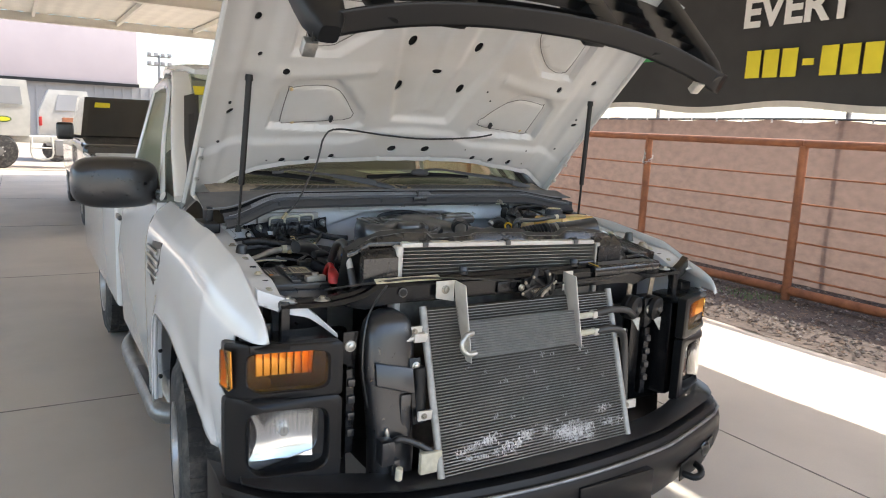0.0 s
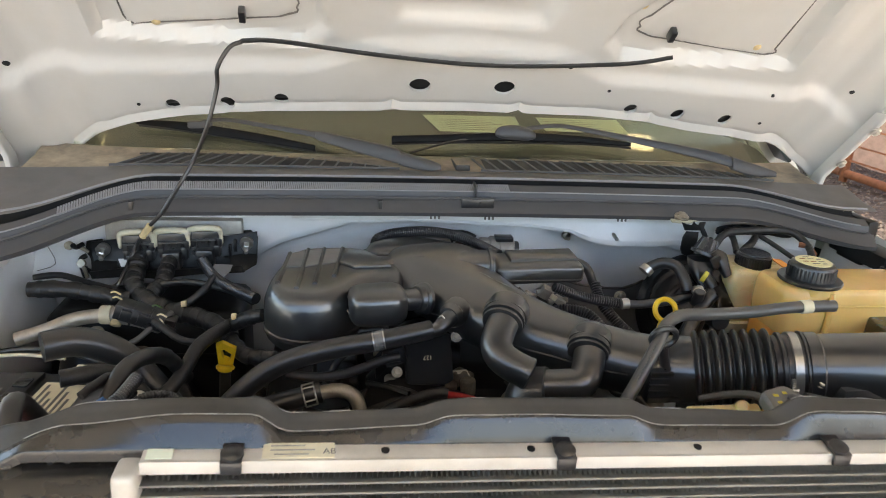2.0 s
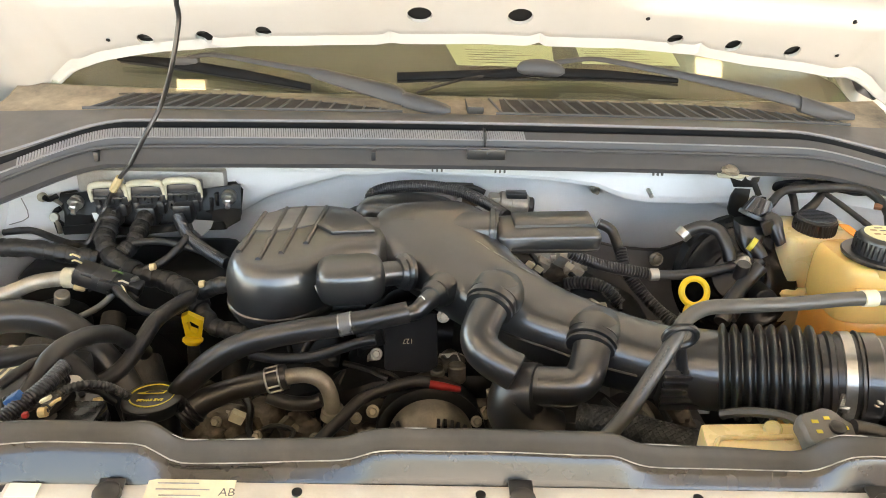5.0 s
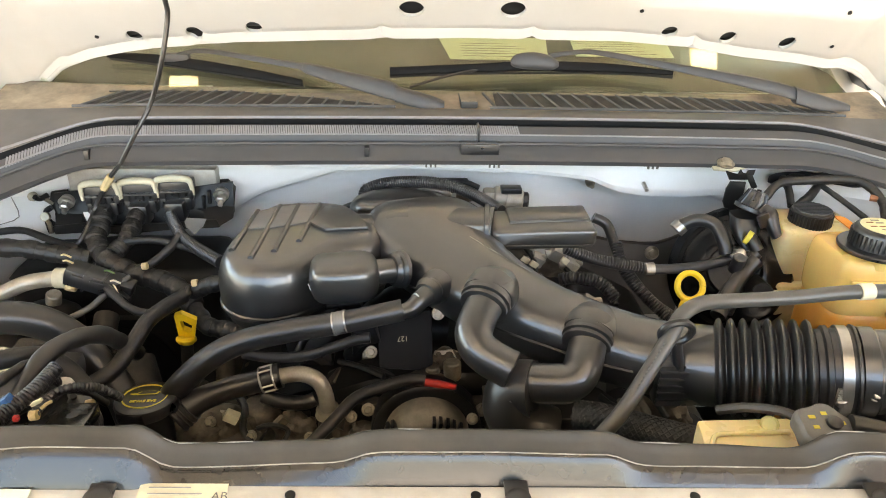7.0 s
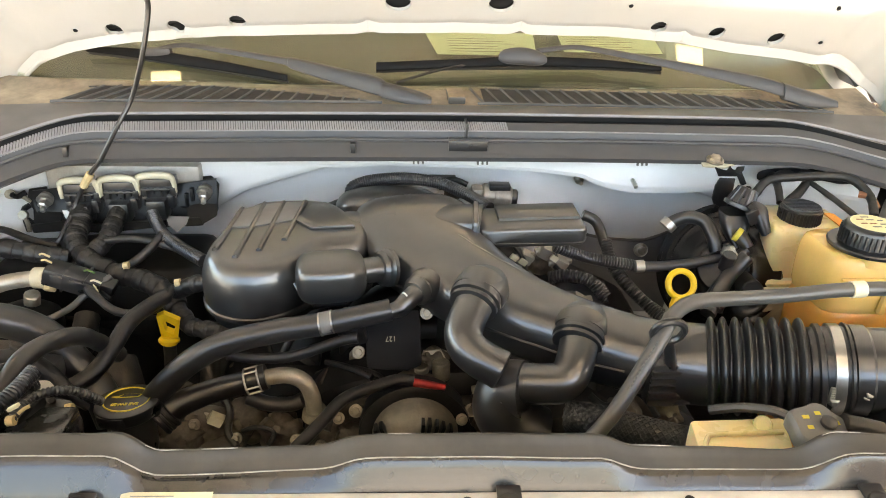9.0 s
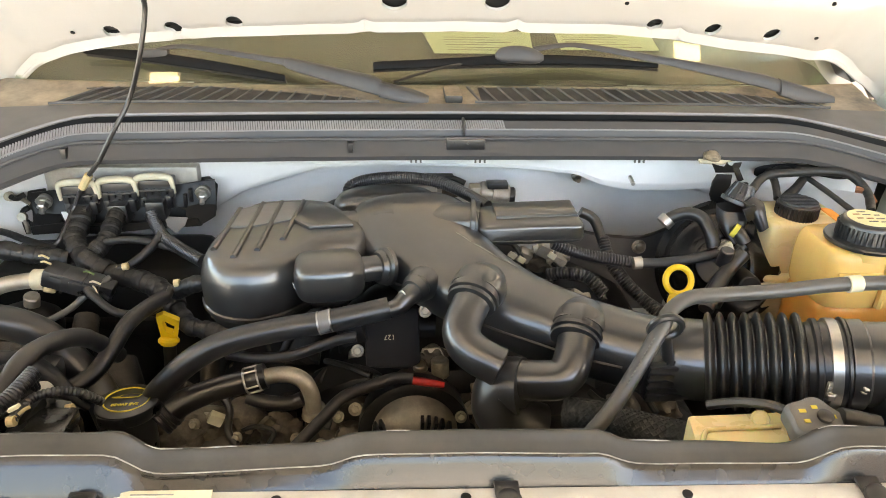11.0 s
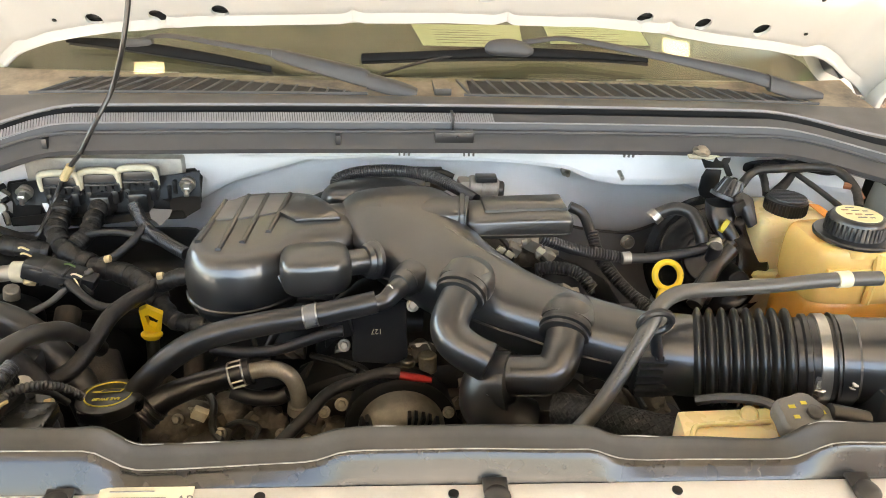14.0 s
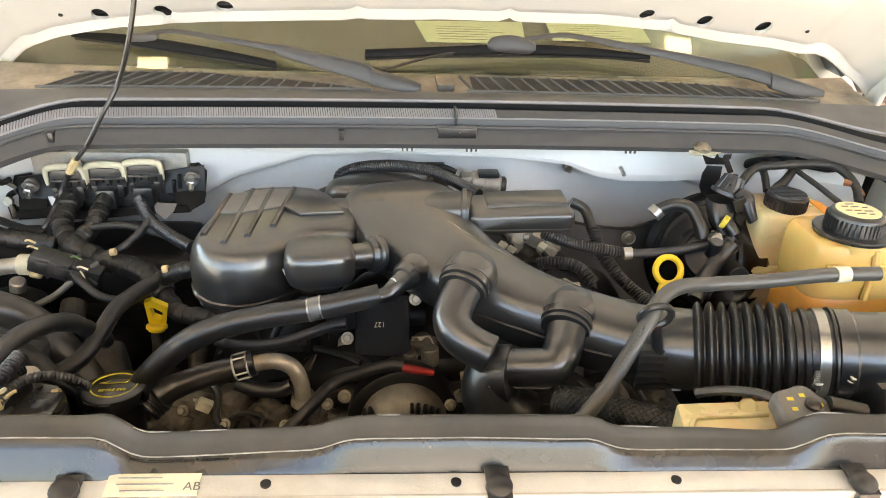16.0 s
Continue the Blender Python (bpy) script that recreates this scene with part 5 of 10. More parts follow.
for x0, x1, n, edge in ((-0.685, -0.125, 19, [(-0.7, 1.0), (-0.45, 0.97), (-0.385, 0.83), (-0.278, 0.61), (-0.172, 0.30), (-0.12, 0.06)]), (0.075, 0.735, 23, [(0.0, 0.98), (0.44, 0.96), (0.551, 0.86), (0.657, 0.55), (0.735, 0.10)])):
    for k in range(n):
        x = x0 + (x1 - x0) * k / (n - 1)
        lean = 0.058 * min(1.0, max(0.1, (-x - 0.1) / 0.5)) if x < 0 else -0.018 - 0.03 * x
        f = line_table(edge, x + lean * 0.6)
        a = cowl_at(x, 3)
        b = a.lerp(cowl_at(x, 2), f)
        b.x = x + lean * f
        part("vent_slat", B(slab([a + Vector((-0.0017, 0.003, 0.001)), a + Vector((0.0017, 0.003, 0.001)), b + Vector((0.0017, 0, 0.001)), b + Vector((-0.0017, 0, 0.001))], (0, -0.1, 1), 0.0042)), "ledge", cowl)
    rims = [cowl_at(x, 3) + Vector((0, 0.003, 0.003)) for x in [x0 - 0.012 + (x1 - x0 + 0.024) * q / 12 for q in range(13)]]
    part("vent_rim", B(tube(rims, 0.003, 6, 2)), "ledge", cowl)
    part("vent_rim", B(tube([cowl_at(x, 3).lerp(cowl_at(x, 2), line_table(edge, x)) + Vector((0.5 * (0.058 if x < -0.4 else 0), 0, 0.002)) for x in [x0 + (x1 - x0) * q / 24 for q in range(25)]], 0.0022, 6, 1)), "cowl", cowl)
    part("vent_mesh", B(grid(48, 3, lambda u, v: (lambda x: cowl_at(x, 3).lerp(cowl_at(x, 2), (0.03 + 0.95 * v) * line_table(edge, x)) + Vector(((0.058 * v * min(1.0, max(0.0, (-x - 0.1) / 0.5)) if x < 0 else 0), 0, 0.0022)))(x0 + (x1 - x0) * u))), "ventmesh", cowl, "dark dusty fine mesh")
part("center_cap", B(cube((0.008, 0.865, 1.452), (0.040, 0.940, 1.4665), 0.004)), "cowl", cowl, "dusty brown joint cap")
for x, y, z in ((-0.705, 0.835, 1.425), (0.76, 0.86, 1.42)):
    part("push_pin", B(turn((x, y, z), (x, y, z + 0.012), [(0, 0.014), (0.5, 0.014), (1, 0.007)], 14)), "plastic", cowl)

# wipers
wip = thing("windshield_wiper", "black wiper arm and blade resting on the windshield", "wiper", group="wipers")
part("arm", B(loft([superring(p, (0, 0.3, 1), (0.1, 1, 0), a, b, 4, 16) for p, a, b in (((-0.022, 0.878, 1.455), 0.006, 0.010), ((-0.039, 0.878, 1.457), 0.011, 0.014), ((-0.076, 0.881, 1.465), 0.013, 0.015), ((-0.113, 0.887, 1.473), 0.013, 0.014))], per=3)), "seal", wip)
part("arm_link", B(loft([superring(p, (0, 0.3, 1), (0.1, 1, 0), a, b, 5, 16) for p, a, b in (((-0.107, 0.888, 1.473), 0.011, 0.011), ((-0.124, 0.895, 1.478), 0.015, 0.012), ((-0.199, 0.922, 1.49), 0.013, 0.011), ((-0.283, 0.961, 1.502), 0.010, 0.009), ((-0.3, 0.968, 1.505), 0.006, 0.007), ((-0.389, 0.984, 1.515), 0.005, 0.006), ((-0.489, 1.001, 1.525), 0.004, 0.005), ((-0.535, 0.99, 1.519), 0.004, 0.005))], per=3)), "seal", wip)
part("blade", B(loft([superring(p, (0, 0.4, 1), (0, 1, -0.4), a, b, 4, 12) for p, a, b in (((-0.676, 1.005, 1.512), 0.004, 0.004), ((-0.599, 0.999, 1.509), 0.008, 0.006), ((-0.52, 0.988, 1.502), 0.010, 0.007), ((-0.399, 0.967, 1.49), 0.009, 0.006), ((-0.292, 0.946, 1.477), 0.006, 0.005))], per=4)), "matte", wip)
part("wiping_lip", B(tube([(-0.67, 1.003, 1.506), (-0.52, 0.983, 1.494), (-0.397, 0.961, 1.481), (-0.29, 0.945, 1.471)], 0.003, 6, 5)), "rubber", wip)
part("blade_holder", B(cube((-0.026, -0.010, -0.006), (0.026, 0.010, 0.010), 0.005, Matrix.Translation((-0.54, 0.993, 1.511)))), "seal", wip)
wip = thing("windshield_wiper", "black wiper arm and blade resting on the windshield", "wiper", group="wipers")
part("arm", B(loft([superring(p, (0, 0.3, 1), (0.1, 1, 0), a, b, 4, 16) for p, a, b in (((0.758, 0.88, 1.461), 0.006, 0.012), ((0.701, 0.882, 1.469), 0.014, 0.015), ((0.652, 0.89, 1.481), 0.015, 0.014))], per=3)), "seal", wip)
part("arm_link", B(loft([superring(p, (0, 0.3, 1), (0.1, 1, 0), a, b, 5, 16) for p, a, b in (((0.664, 0.891, 1.479), 0.011, 0.011), ((0.627, 0.901, 1.489), 0.012, 0.011), ((0.547, 0.929, 1.501), 0.010, 0.009), ((0.431, 0.96, 1.517), 0.007, 0.007), ((0.312, 0.986, 1.533), 0.005, 0.006), ((0.255, 0.991, 1.537), 0.004, 0.005), ((0.187, 0.985, 1.529), 0.005, 0.006))], per=3)), "seal", wip)
part("blade", B(loft([superring(p, (0, 0.4, 1), (0, 1, -0.4), a, b, 4, 12) for p, a, b in (((-0.125, 0.956, 1.499), 0.008, 0.006), ((0.052, 0.966, 1.507), 0.008, 0.006), ((0.158, 0.973, 1.511), 0.009, 0.007), ((0.312, 0.974, 1.509), 0.008, 0.006), ((0.435, 0.964, 1.503), 0.004, 0.004))], per=4)), "matte", wip)
part("wiping_lip", B(tube([(-0.125, 0.955, 1.49), (0.052, 0.964, 1.497), (0.313, 0.973, 1.499), (0.436, 0.963, 1.495)], 0.003, 6, 5)), "rubber", wip)
part("blade_holder", B(loft([superring(p, (0, 0.3, 1), (0, 1, -0.3), a, b, 3, 20) for p, a, b in (((0.111, 0.968, 1.519), 0.005, 0.006), ((0.123, 0.969, 1.521), 0.013, 0.011), ((0.157, 0.967, 1.522), 0.016, 0.014), ((0.19, 0.967, 1.518), 0.013, 0.011), ((0.205, 0.967, 1.516), 0.005, 0.006))], per=3)), "seal", wip, "dusty grey blade holder")
part("brace", B(tube([(-0.087, 0.916, 1.479), (-0.005, 0.947, 1.497), (0.063, 0.965, 1.506)], 0.003, 6, 5)), "rubber", wip)

# firewall


def fw_low(x):
    return line_table([(-0.9, 1.18), (-0.47, 1.24), (-0.36, 1.305), (-0.17, 1.365), (0.0, 1.373), (0.17, 1.368), (0.25, 1.352), (0.42, 1.345), (0.50, 1.30), (0.9, 1.22)], x)


def firewall(u, v):
    x = -0.84 + 1.68 * u
    top = cowl_at(x, 17)
    zl = fw_low(x)
    tab = [(0, top.y + 0.012, top.z - 0.004), (0.12, top.y + 0.018, top.z - 0.010), (0.2, 0.795, top.z - 0.018), (0.35, 0.80, zl + 0.01), (0.42, 0.806, zl), (0.55, 0.842, zl - 0.012), (0.62, 0.848, zl - 0.03), (1.0, 0.87, 0.75)]
    y = line_table([(a, b) for a, b, _ in tab], v)
    z = line_table([(a, c) for a, _, c in tab], v)
    if v > 0.6:
        y += 0.05 * math.exp(-((x - 0.37) / 0.10) ** 2) * min(1, (v - 0.6) * 8) - 0.035 * math.exp(-((x - 0.16) / 0.05) ** 2) * min(1, (v - 0.6) * 8)
    return Vector((x, y, z))


fw = part("firewall", B(grid(110, 50, firewall)), "bay", truck, "white painted firewall with dust and stains", 45)
FLANGE = [(-0.333, 1.366), (-0.208, 1.364), (-0.168, 1.365), (-0.109, 1.369), (-0.069, 1.367), (0.031, 1.364), (0.102, 1.362), (0.164, 1.358), (0.246, 1.348), (0.273, 1.336), (0.303, 1.325), (0.348, 1.318), (0.434, 1.317), (0.488, 1.321), (0.565, 1.321), (0.677, 1.318), (0.794, 1.302)]


def flange(u, v):
    x = FLANGE[0][0] + (FLANGE[-1][0] - FLANGE[0][0]) * u
    top, z = cowl_at(x, 17), line_table(FLANGE, x)
    return Vector((x, 0.795 - 0.023 * v, (top.z - 0.006) * (1 - v) + z * v)) if v < 0.95 else Vector((x, 0.776, z - 0.0025))


part("upper_flange", B(grid(120, 20, flange), grid(120, 2, lambda u, v: flange(u, 0.96) + Vector((0, 0.035 * v, -0.001 * v)))), "bay", fw, "white folded upper flange", 30)
# flat dark panel below the bulge, coloured for the shade of the tunnel recess
part("tunnel_recess", B(slab([(0.242, 0.8, 1.231), (0.294, 0.8, 1.214), (0.345, 0.8, 1.207), (0.397, 0.8, 1.206), (0.441, 0.8, 1.224), (0.464, 0.8, 1.162), (0.459, 0.8, 1.044), (0.28, 0.8, 1.046), (0.221, 0.8, 1.163)], (0, 1, 0), 0.006, 0.002)), "ledge", fw, "flat dusty dark panel standing for the shaded tunnel recess")
part("recess_edge", B(tube([(0.241, 0.797, 1.232), (0.293, 0.797, 1.217), (0.344, 0.797, 1.21), (0.395, 0.797, 1.209), (0.44, 0.797, 1.227)], 0.003, 8, 5)), "block", fw)
for x in (0.335, 0.505, -0.60):
    part("weld_stud", B(rod((x, 0.752, 1.35), (x, 0.728, 1.345), 0.004, 8)), "steel", fw)
part("firewall_bolt", B(turn((0.391, 0.8, 1.186), (0.387, 0.79, 1.191), [(0, 0.014), (1, 0.013)], 20), hexbolt((0.387, 0.79, 1.191), (0, -1, 0.2), 0.009, 0.008)), "bolt", fw)
part("firewall_plug", B(turn((0.262, 0.845, 1.318), (0.262, 0.82, 1.316), [(0, 0.009), (0.4, 0.009), (0.5, 0.005), (1, 0.004)], 14)), "bolt", fw)
for x in (-0.06, 0.05, 0.33):
    for k in range(3):
        part("weld_mark", B(cube((x + k * 0.008, 0.727, 1.385), (x + 0.003 + k * 0.008, 0.731, 1.393))), "bar", fw)

# inner fenders
for s in (-1, 1):
    ap = part("inner_fender", B(grid(40, 20, lambda u, v: Vector((s * line_table([(0, 0.925), (0.12, 0.875), (0.25, 0.835), (0.32, 0.825), (1, 0.80)], v), -0.02 + 0.85 * u, apron_top(-0.02 + 0.85 * u) - line_table([(0, 0.006), (0.12, 0.012), (0.25, 0.016), (0.32, 0.04), (1, 0.5)], v) + 0.004 * math.sin(u * 18) * (v < 0.3))))), "bay", truck, "white painted inner fender apron", 35)
    so = ap.modifiers.new("thickness", "SOLIDIFY")
    so.thickness, so.offset = 0.003, 0
    for y in (0.06, 0.17, 0.33, 0.5):
        part("apron_bolt", B(hexbolt((s * 0.862, y, apron_top(y) - 0.012), (0, 0, 1), 0.009)), "bolt" if y > 0.2 else "conn", ap)
    for y in (0.11, 0.25, 0.42):
        part("apron_slot", B(cube((s * 0.858 - 0.010, y - 0.005, apron_top(y) - 0.0165), (s * 0.858 + 0.010, y + 0.005, apron_top(y) - 0.0105), 0.002)), "dark", ap)
    part("hood_bumper", B(turn((s * 0.855, 0.40 if s < 0 else 0.30, apron_top(0.4) - 0.02), (s * 0.855, 0.40 if s < 0 else 0.30, apron_top(0.4) + 0.02), [(0, 0.022), (0.5, 0.02), (0.9, 0.017), (1, 0.012)], 16)), "rubber", ap, "black rubber hood stop")
    part("front_post", B(loft([[(s * x, y, z), (s * x, y - 0.028 * w, z - 0.004), (s * x, y - 0.034 * w, z - 0.042 * w - 0.004), (s * x, y - 0.026 * w, z - 0.042 * w - 0.006), (s * x, y - 0.004, z - 0.010)] for x, y, z, w in ((0.915, 0.03, 1.236, 1.1), (0.85, 0.0, 1.213, 1.1), (0.80, -0.014, 1.192, 0.9), (0.765, -0.03, 1.170, 0.6), (0.73, -0.08, 1.135, 0.35), (0.704, -0.123, 1.106, 0.15))], per=2)), "bay" if s < 0 else "frame", truck, "painted front apron brace")
    part("headlamp_support", B(cube((s * 0.74 - 0.13, 0.0, 0.62), (s * 0.74 + 0.13, 0.06, 1.08), 0.02), cube((s * 0.90 - 0.03, -0.02, 0.98), (s * 0.90 + 0.03, 0.10, 1.13), 0.01)), "frame", truck)
    part("vertical_strut", B(cube((s * 0.845 - 0.014, -0.06, 1.06), (s * 0.845 + 0.014, -0.03, 1.20), 0.005)), "frame", truck)
part("engine_floor", B(cube((-0.82, 0.05, 0.66), (0.82, 0.86, 0.70))), "dark", truck)
part("frame_rail", B(cube((-0.48, -0.1, 0.5), (-0.38, 5, 0.66), 0.01), cube((0.38, -0.1, 0.5), (0.48, 5, 0.66), 0.01)), "dark", truck)

# ---- the truck: front end ----


def sup_top(x):
    return lerp_table([(0, 1.236), (0.53, 1.236), (0.62, 1.200), (0.70, 1.188), (0.86, 1.192)], abs(x))


def sup_sec(x):
    z, d = sup_top(x), 0.012 * (x / 0.8) ** 2
    hgt = line_table([(0.56, 0.068), (0.67, 0.014), (0.9, 0.012)], abs(x))
    return [(x, -0.075 + d, z - hgt), (x, -0.080 + d, z - min(0.012, hgt * 0.8)), (x, -0.072 + d, z), (x, -0.045 + d, z - 0.002), (x, -0.038 + d, z + 0.008), (x, -0.012 + d, z + 0.008), (x, -0.006 + d, z), (x, 0.0 + d, z - 0.006), (x, 0.0 + d, z - hgt), (x, -0.03 + d, z - hgt - 0.004)]


sup = part("radiator_support", B(loft([sup_sec(-0.86 + 1.72 * i / 44) for i in range(45)])), "frame", truck, "black painted radiator support crossbar")
part("support_plate", B(slab([(-0.552, -0.071, 1.2375), (-0.312, -0.071, 1.2375), (-0.306, -0.036, 1.2455), (-0.545, -0.036, 1.2455)], (0, -0.2, 1), 0.0015)), "label", sup, "long pale information label")
for x0, x1, y in ((-0.53, -0.34, -0.062), (-0.53, -0.37, -0.052)):
    part("print_bar", B(slab([(x0, y, 1.2418), (x1, y, 1.2418), (x1, y + 0.004, 1.2428), (x0, y + 0.004, 1.2428)], (0, -0.2, 1), 0.0012)), "conn", sup)
for x in (-0.46, -0.02, 0.045):
    part("support_hole", B(turn((x, -0.079, 1.205), (x, -0.082, 1.205), [(0, 0.016), (1, 0.016)], 18)), "seal" if x < -0.4 else "plastic", sup)
part("hole_core", B(turn((-0.46, -0.080, 1.205), (-0.46, -0.0835, 1.205), [(0, 0.012), (1, 0.012)], 18)), "dark", sup)
part("bump_pocket", B(cube((-0.09, -0.088, 1.175), (-0.03, -0.07, 1.215), 0.005)), "frame", sup)
for x, y, z in ((-0.83, -0.03, 1.197), (-0.72, -0.035, 1.192), (0.80, -0.03, 1.197)):
    part("support_bolt", B(turn((x, y, z), (x, y, z + 0.004), [(0, 0.026), (1, 0.024)], 20), hexbolt((x, y, z + 0.003), (0, 0, 1), 0.010, 0.008)), "steel" if x != -0.72 else "bolt", sup)
part("support_stop", B(turn((-0.20, -0.03, 1.24), (-0.20, -0.03, 1.268), [(0, 0.018), (0.4, 0.012), (0.5, 0.018), (1, 0.014)], 16)), "rubber", sup, "black rubber stop")
part("support_stop", B(turn((0.30, -0.03, 1.24), (0.30, -0.03, 1.268), [(0, 0.018), (0.4, 0.012), (0.5, 0.018), (1, 0.014)], 16)), "rubber", sup, "black rubber stop")
part("release_cable", B(tube([(-0.70, 0.0, 1.215), (-0.55, -0.05, 1.238), (-0.40, -0.082, 1.25), (-0.2, -0.085, 1.235), (0.0, -0.10, 1.215)], 0.004, 6, 8), tube([(0.10, -0.10, 1.205), (0.3, -0.10, 1.19), (0.5, -0.09, 1.205), (0.66, -0.07, 1.22)], 0.004, 6, 8)), "rubber", sup, "thin black release cable")
part("hanging_cable", B(tube([(-0.52, -0.085, 1.235), (-0.60, -0.12, 1.15), (-0.625, -0.14, 1.02), (-0.61, -0.14, 0.9), (-0.585, -0.14, 0.8)], 0.0035, 6, 8)), "rubber", sup)

lat = part("hood_latch", B(cube((0.01, -0.11, 1.155), (0.115, -0.082, 1.225), 0.006), slab([(0.0, -0.115, 1.17), (0.045, -0.115, 1.265), (0.06, -0.115, 1.26), (0.03, -0.115, 1.15)], (0, -1, 0), 0.012, 0.002), slab([(0.12, -0.115, 1.16), (0.085, -0.115, 1.25), (0.105, -0.115, 1.255), (0.14, -0.115, 1.19)], (0, -1, 0), 0.012, 0.002)), "dark", truck, "greasy black hood latch")
part("latch_spring", B(tube([Vector((0.02 + 0.09 * k / 60, -0.13 + 0.007 * math.cos(k * 0.9), 1.185 + 0.007 * math.sin(k * 0.9))) for k in range(61)], 0.0016, 5, 1)), "bolt", lat)
part("latch_lever", B(tube([(0.03, -0.135, 1.16), (0.06, -0.15, 1.195), (0.10, -0.15, 1.215), (0.12, -0.13, 1.24)], 0.005, 8, 5)), "dark", lat)
for x, z in ((-0.005, 1.195), (0.125, 1.20), (0.06, 1.17)):
    part("latch_bolt", B(hexbolt((x, -0.112, z), (0, -1, 0), 0.009)), "bolt", lat)

for i, (x0, z0, x1, z1, w) in enumerate(((0.0, 1.215, 0.05, 1.16, 0.007), (0.03, 1.235, 0.085, 1.20, 0.006), (0.07, 1.165, 0.135, 1.215, 0.006), (-0.02, 1.18, 0.04, 1.205, 0.005), (0.09, 1.245, 0.12, 1.18, 0.006))):
    d_ = Vector((x1 - x0, 0, z1 - z0)).normalized()
    n_ = Vector((-d_.z, 0, d_.x)) * w
    part("latch_plate", B(slab([Vector((x0, -0.125 - 0.004 * i, z0)) + n_, Vector((x1, -0.125 - 0.004 * i, z1)) + n_ * 0.7, Vector((x1, -0.125 - 0.004 * i, z1)) - n_ * 0.7, Vector((x0, -0.125 - 0.004 * i, z0)) - n_], (0, -1, 0), 0.003, 0.001)), ("block", "dark", "bolt", "block", "dark")[i], lat)
    part("latch_rivet", B(turn((x0, -0.128 - 0.004 * i, z0), (x0, -0.133 - 0.004 * i, z0), [(0, 0.006), (1, 0.005)], 12)), "bolt", lat)

# condenser
C0, C1 = Vector((0, -0.115, 1.150)), Vector((0, -0.285, 0.640))
cd = (C1 - C0).normalized()
cn = Vector((0, cd.z, -cd.y)).normalized()
con = thing("ac_condenser", "aluminium condenser with bent bright fins along its lower part", "condenser")
NT = 56
for i in range(NT):
    c = C0.lerp(C1, (i + 0.5) / NT)
    part("tube", B(cube((-0.395, -0.0016, -0.008), (0.395, 0.0016, 0.008), 0.001, axes(c, (1, 0, 0), cd), 1)), "contube", con)


def fins(x0, x1, A, Bq, rows, pitch, depth, zig=True):
    def f(bm):
        d = (Bq - A) / rows
        n = Vector((0, d.z, -d.y)).normalized()
        k = int((x1 - x0) / pitch)
        for r in range(rows + 1):
            for i in range(k):
                x = x0 + i * pitch
                dx = Vector((pitch * 0.8 if (i % 2) else -pitch * 0.8, 0, 0)) if zig else Vector()
                p = A + d * (r - 0.5) + Vector((x, 0, 0))
                q = p + d + dx
                vs = [bm.verts.new(v) for v in (p + n * depth, q + n * depth, q - n * depth, p - n * depth)]
                bm.faces.new(vs)
    return f


tagged(part("fin_pack", B(fins(-0.393, 0.393, C0, C1, NT, 0.0034, 0.006)), "finlight", con), kind="stuff")
part("backing", B(slab([C0 + Vector((-0.39, 0.012, 0)), C0 + Vector((0.39, 0.012, 0)), C1 + Vector((0.39, 0.012, 0)), C1 + Vector((-0.39, 0.012, 0))], (0, 1, 0), 0.004)), "fin", con)


def bent(bm):
    rnd = random.Random(3)
    spots = [(rnd.gauss(0.15, 0.20), rnd.gauss(0.885, 0.035), rnd.uniform(0.010, 0.030), rnd.randint(14, 46)) for _ in range(40)]
    spots += [(rnd.gauss(-0.22, 0.08), rnd.gauss(0.87, 0.03), rnd.uniform(0.008, 0.02), rnd.randint(10, 26)) for _ in range(9)]
    spots += [(rnd.uniform(-0.36, 0.36), rnd.uniform(0.35, 0.93), 0.006, rnd.randint(2, 7)) for _ in range(40)]
    for cx, ct, w, n in spots:
        for _ in range(n):
            x, t = rnd.gauss(cx, w), rnd.gauss(ct, w * 0.8)
            if abs(x) > 0.385 or not 0.02 < t < 0.97:
                continue
            c = C0.lerp(C1, t) + Vector((x, -0.0086, 0.002))
            a, b, k = rnd.uniform(0.0006, 0.002), rnd.uniform(0.002, 0.0052), rnd.uniform(-0.002, 0.002)
            vs = [bm.verts.new(c + Vector((sx * a * rnd.uniform(0.5, 1.2) + sy * k, rnd.uniform(-0.0012, 0.0006), 0)) + cd * (sy * b)) for sx, sy in ((-1, -1), (1, -1), (1, 1), (-1, 1))]
            bm.faces.new(vs)


tagged(part("flattened_fin", B(bent), "bentfin", con, "bright flattened fins"), kind="stuff")
for s in (-1, 1):
    part("header_tank", B(tube([C0 + Vector((s * 0.405, 0, 0.012)), C1 + Vector((s * 0.405, 0, 0))], 0.0125, 14, 4)), "alu", con, "round aluminium header tube")
for z, x in ((0.62, -0.43), (0.12, -0.43), (0.3, 0.43), (0.8, 0.43)):
    c = C0.lerp(C1, z) + Vector((x, 0, 0))
    b = part("mount_tab", B(cube((c.x - 0.035, c.y - 0.006, c.z - 0.016), (c.x + 0.035, c.y + 0.004, c.z + 0.016), 0.003)), "tank_alu", con)
    part("tab_bolt", B(hexbolt((c.x - 0.015, c.y - 0.006, c.z), (0, -1, 0), 0.007)), "bolt", b)
part("inlet_fitting", B(cube((-0.452, -0.16, 1.055), (-0.405, -0.125, 1.085), 0.004)), "tank_alu", con)
part("inlet_line", B(tube([(-0.45, -0.145, 1.07), (-0.50, -0.15, 1.062), (-0.545, -0.145, 1.068), (-0.585, -0.12, 1.085)], 0.010, 12, 6)), "steel", con, "bent aluminium refrigerant line")
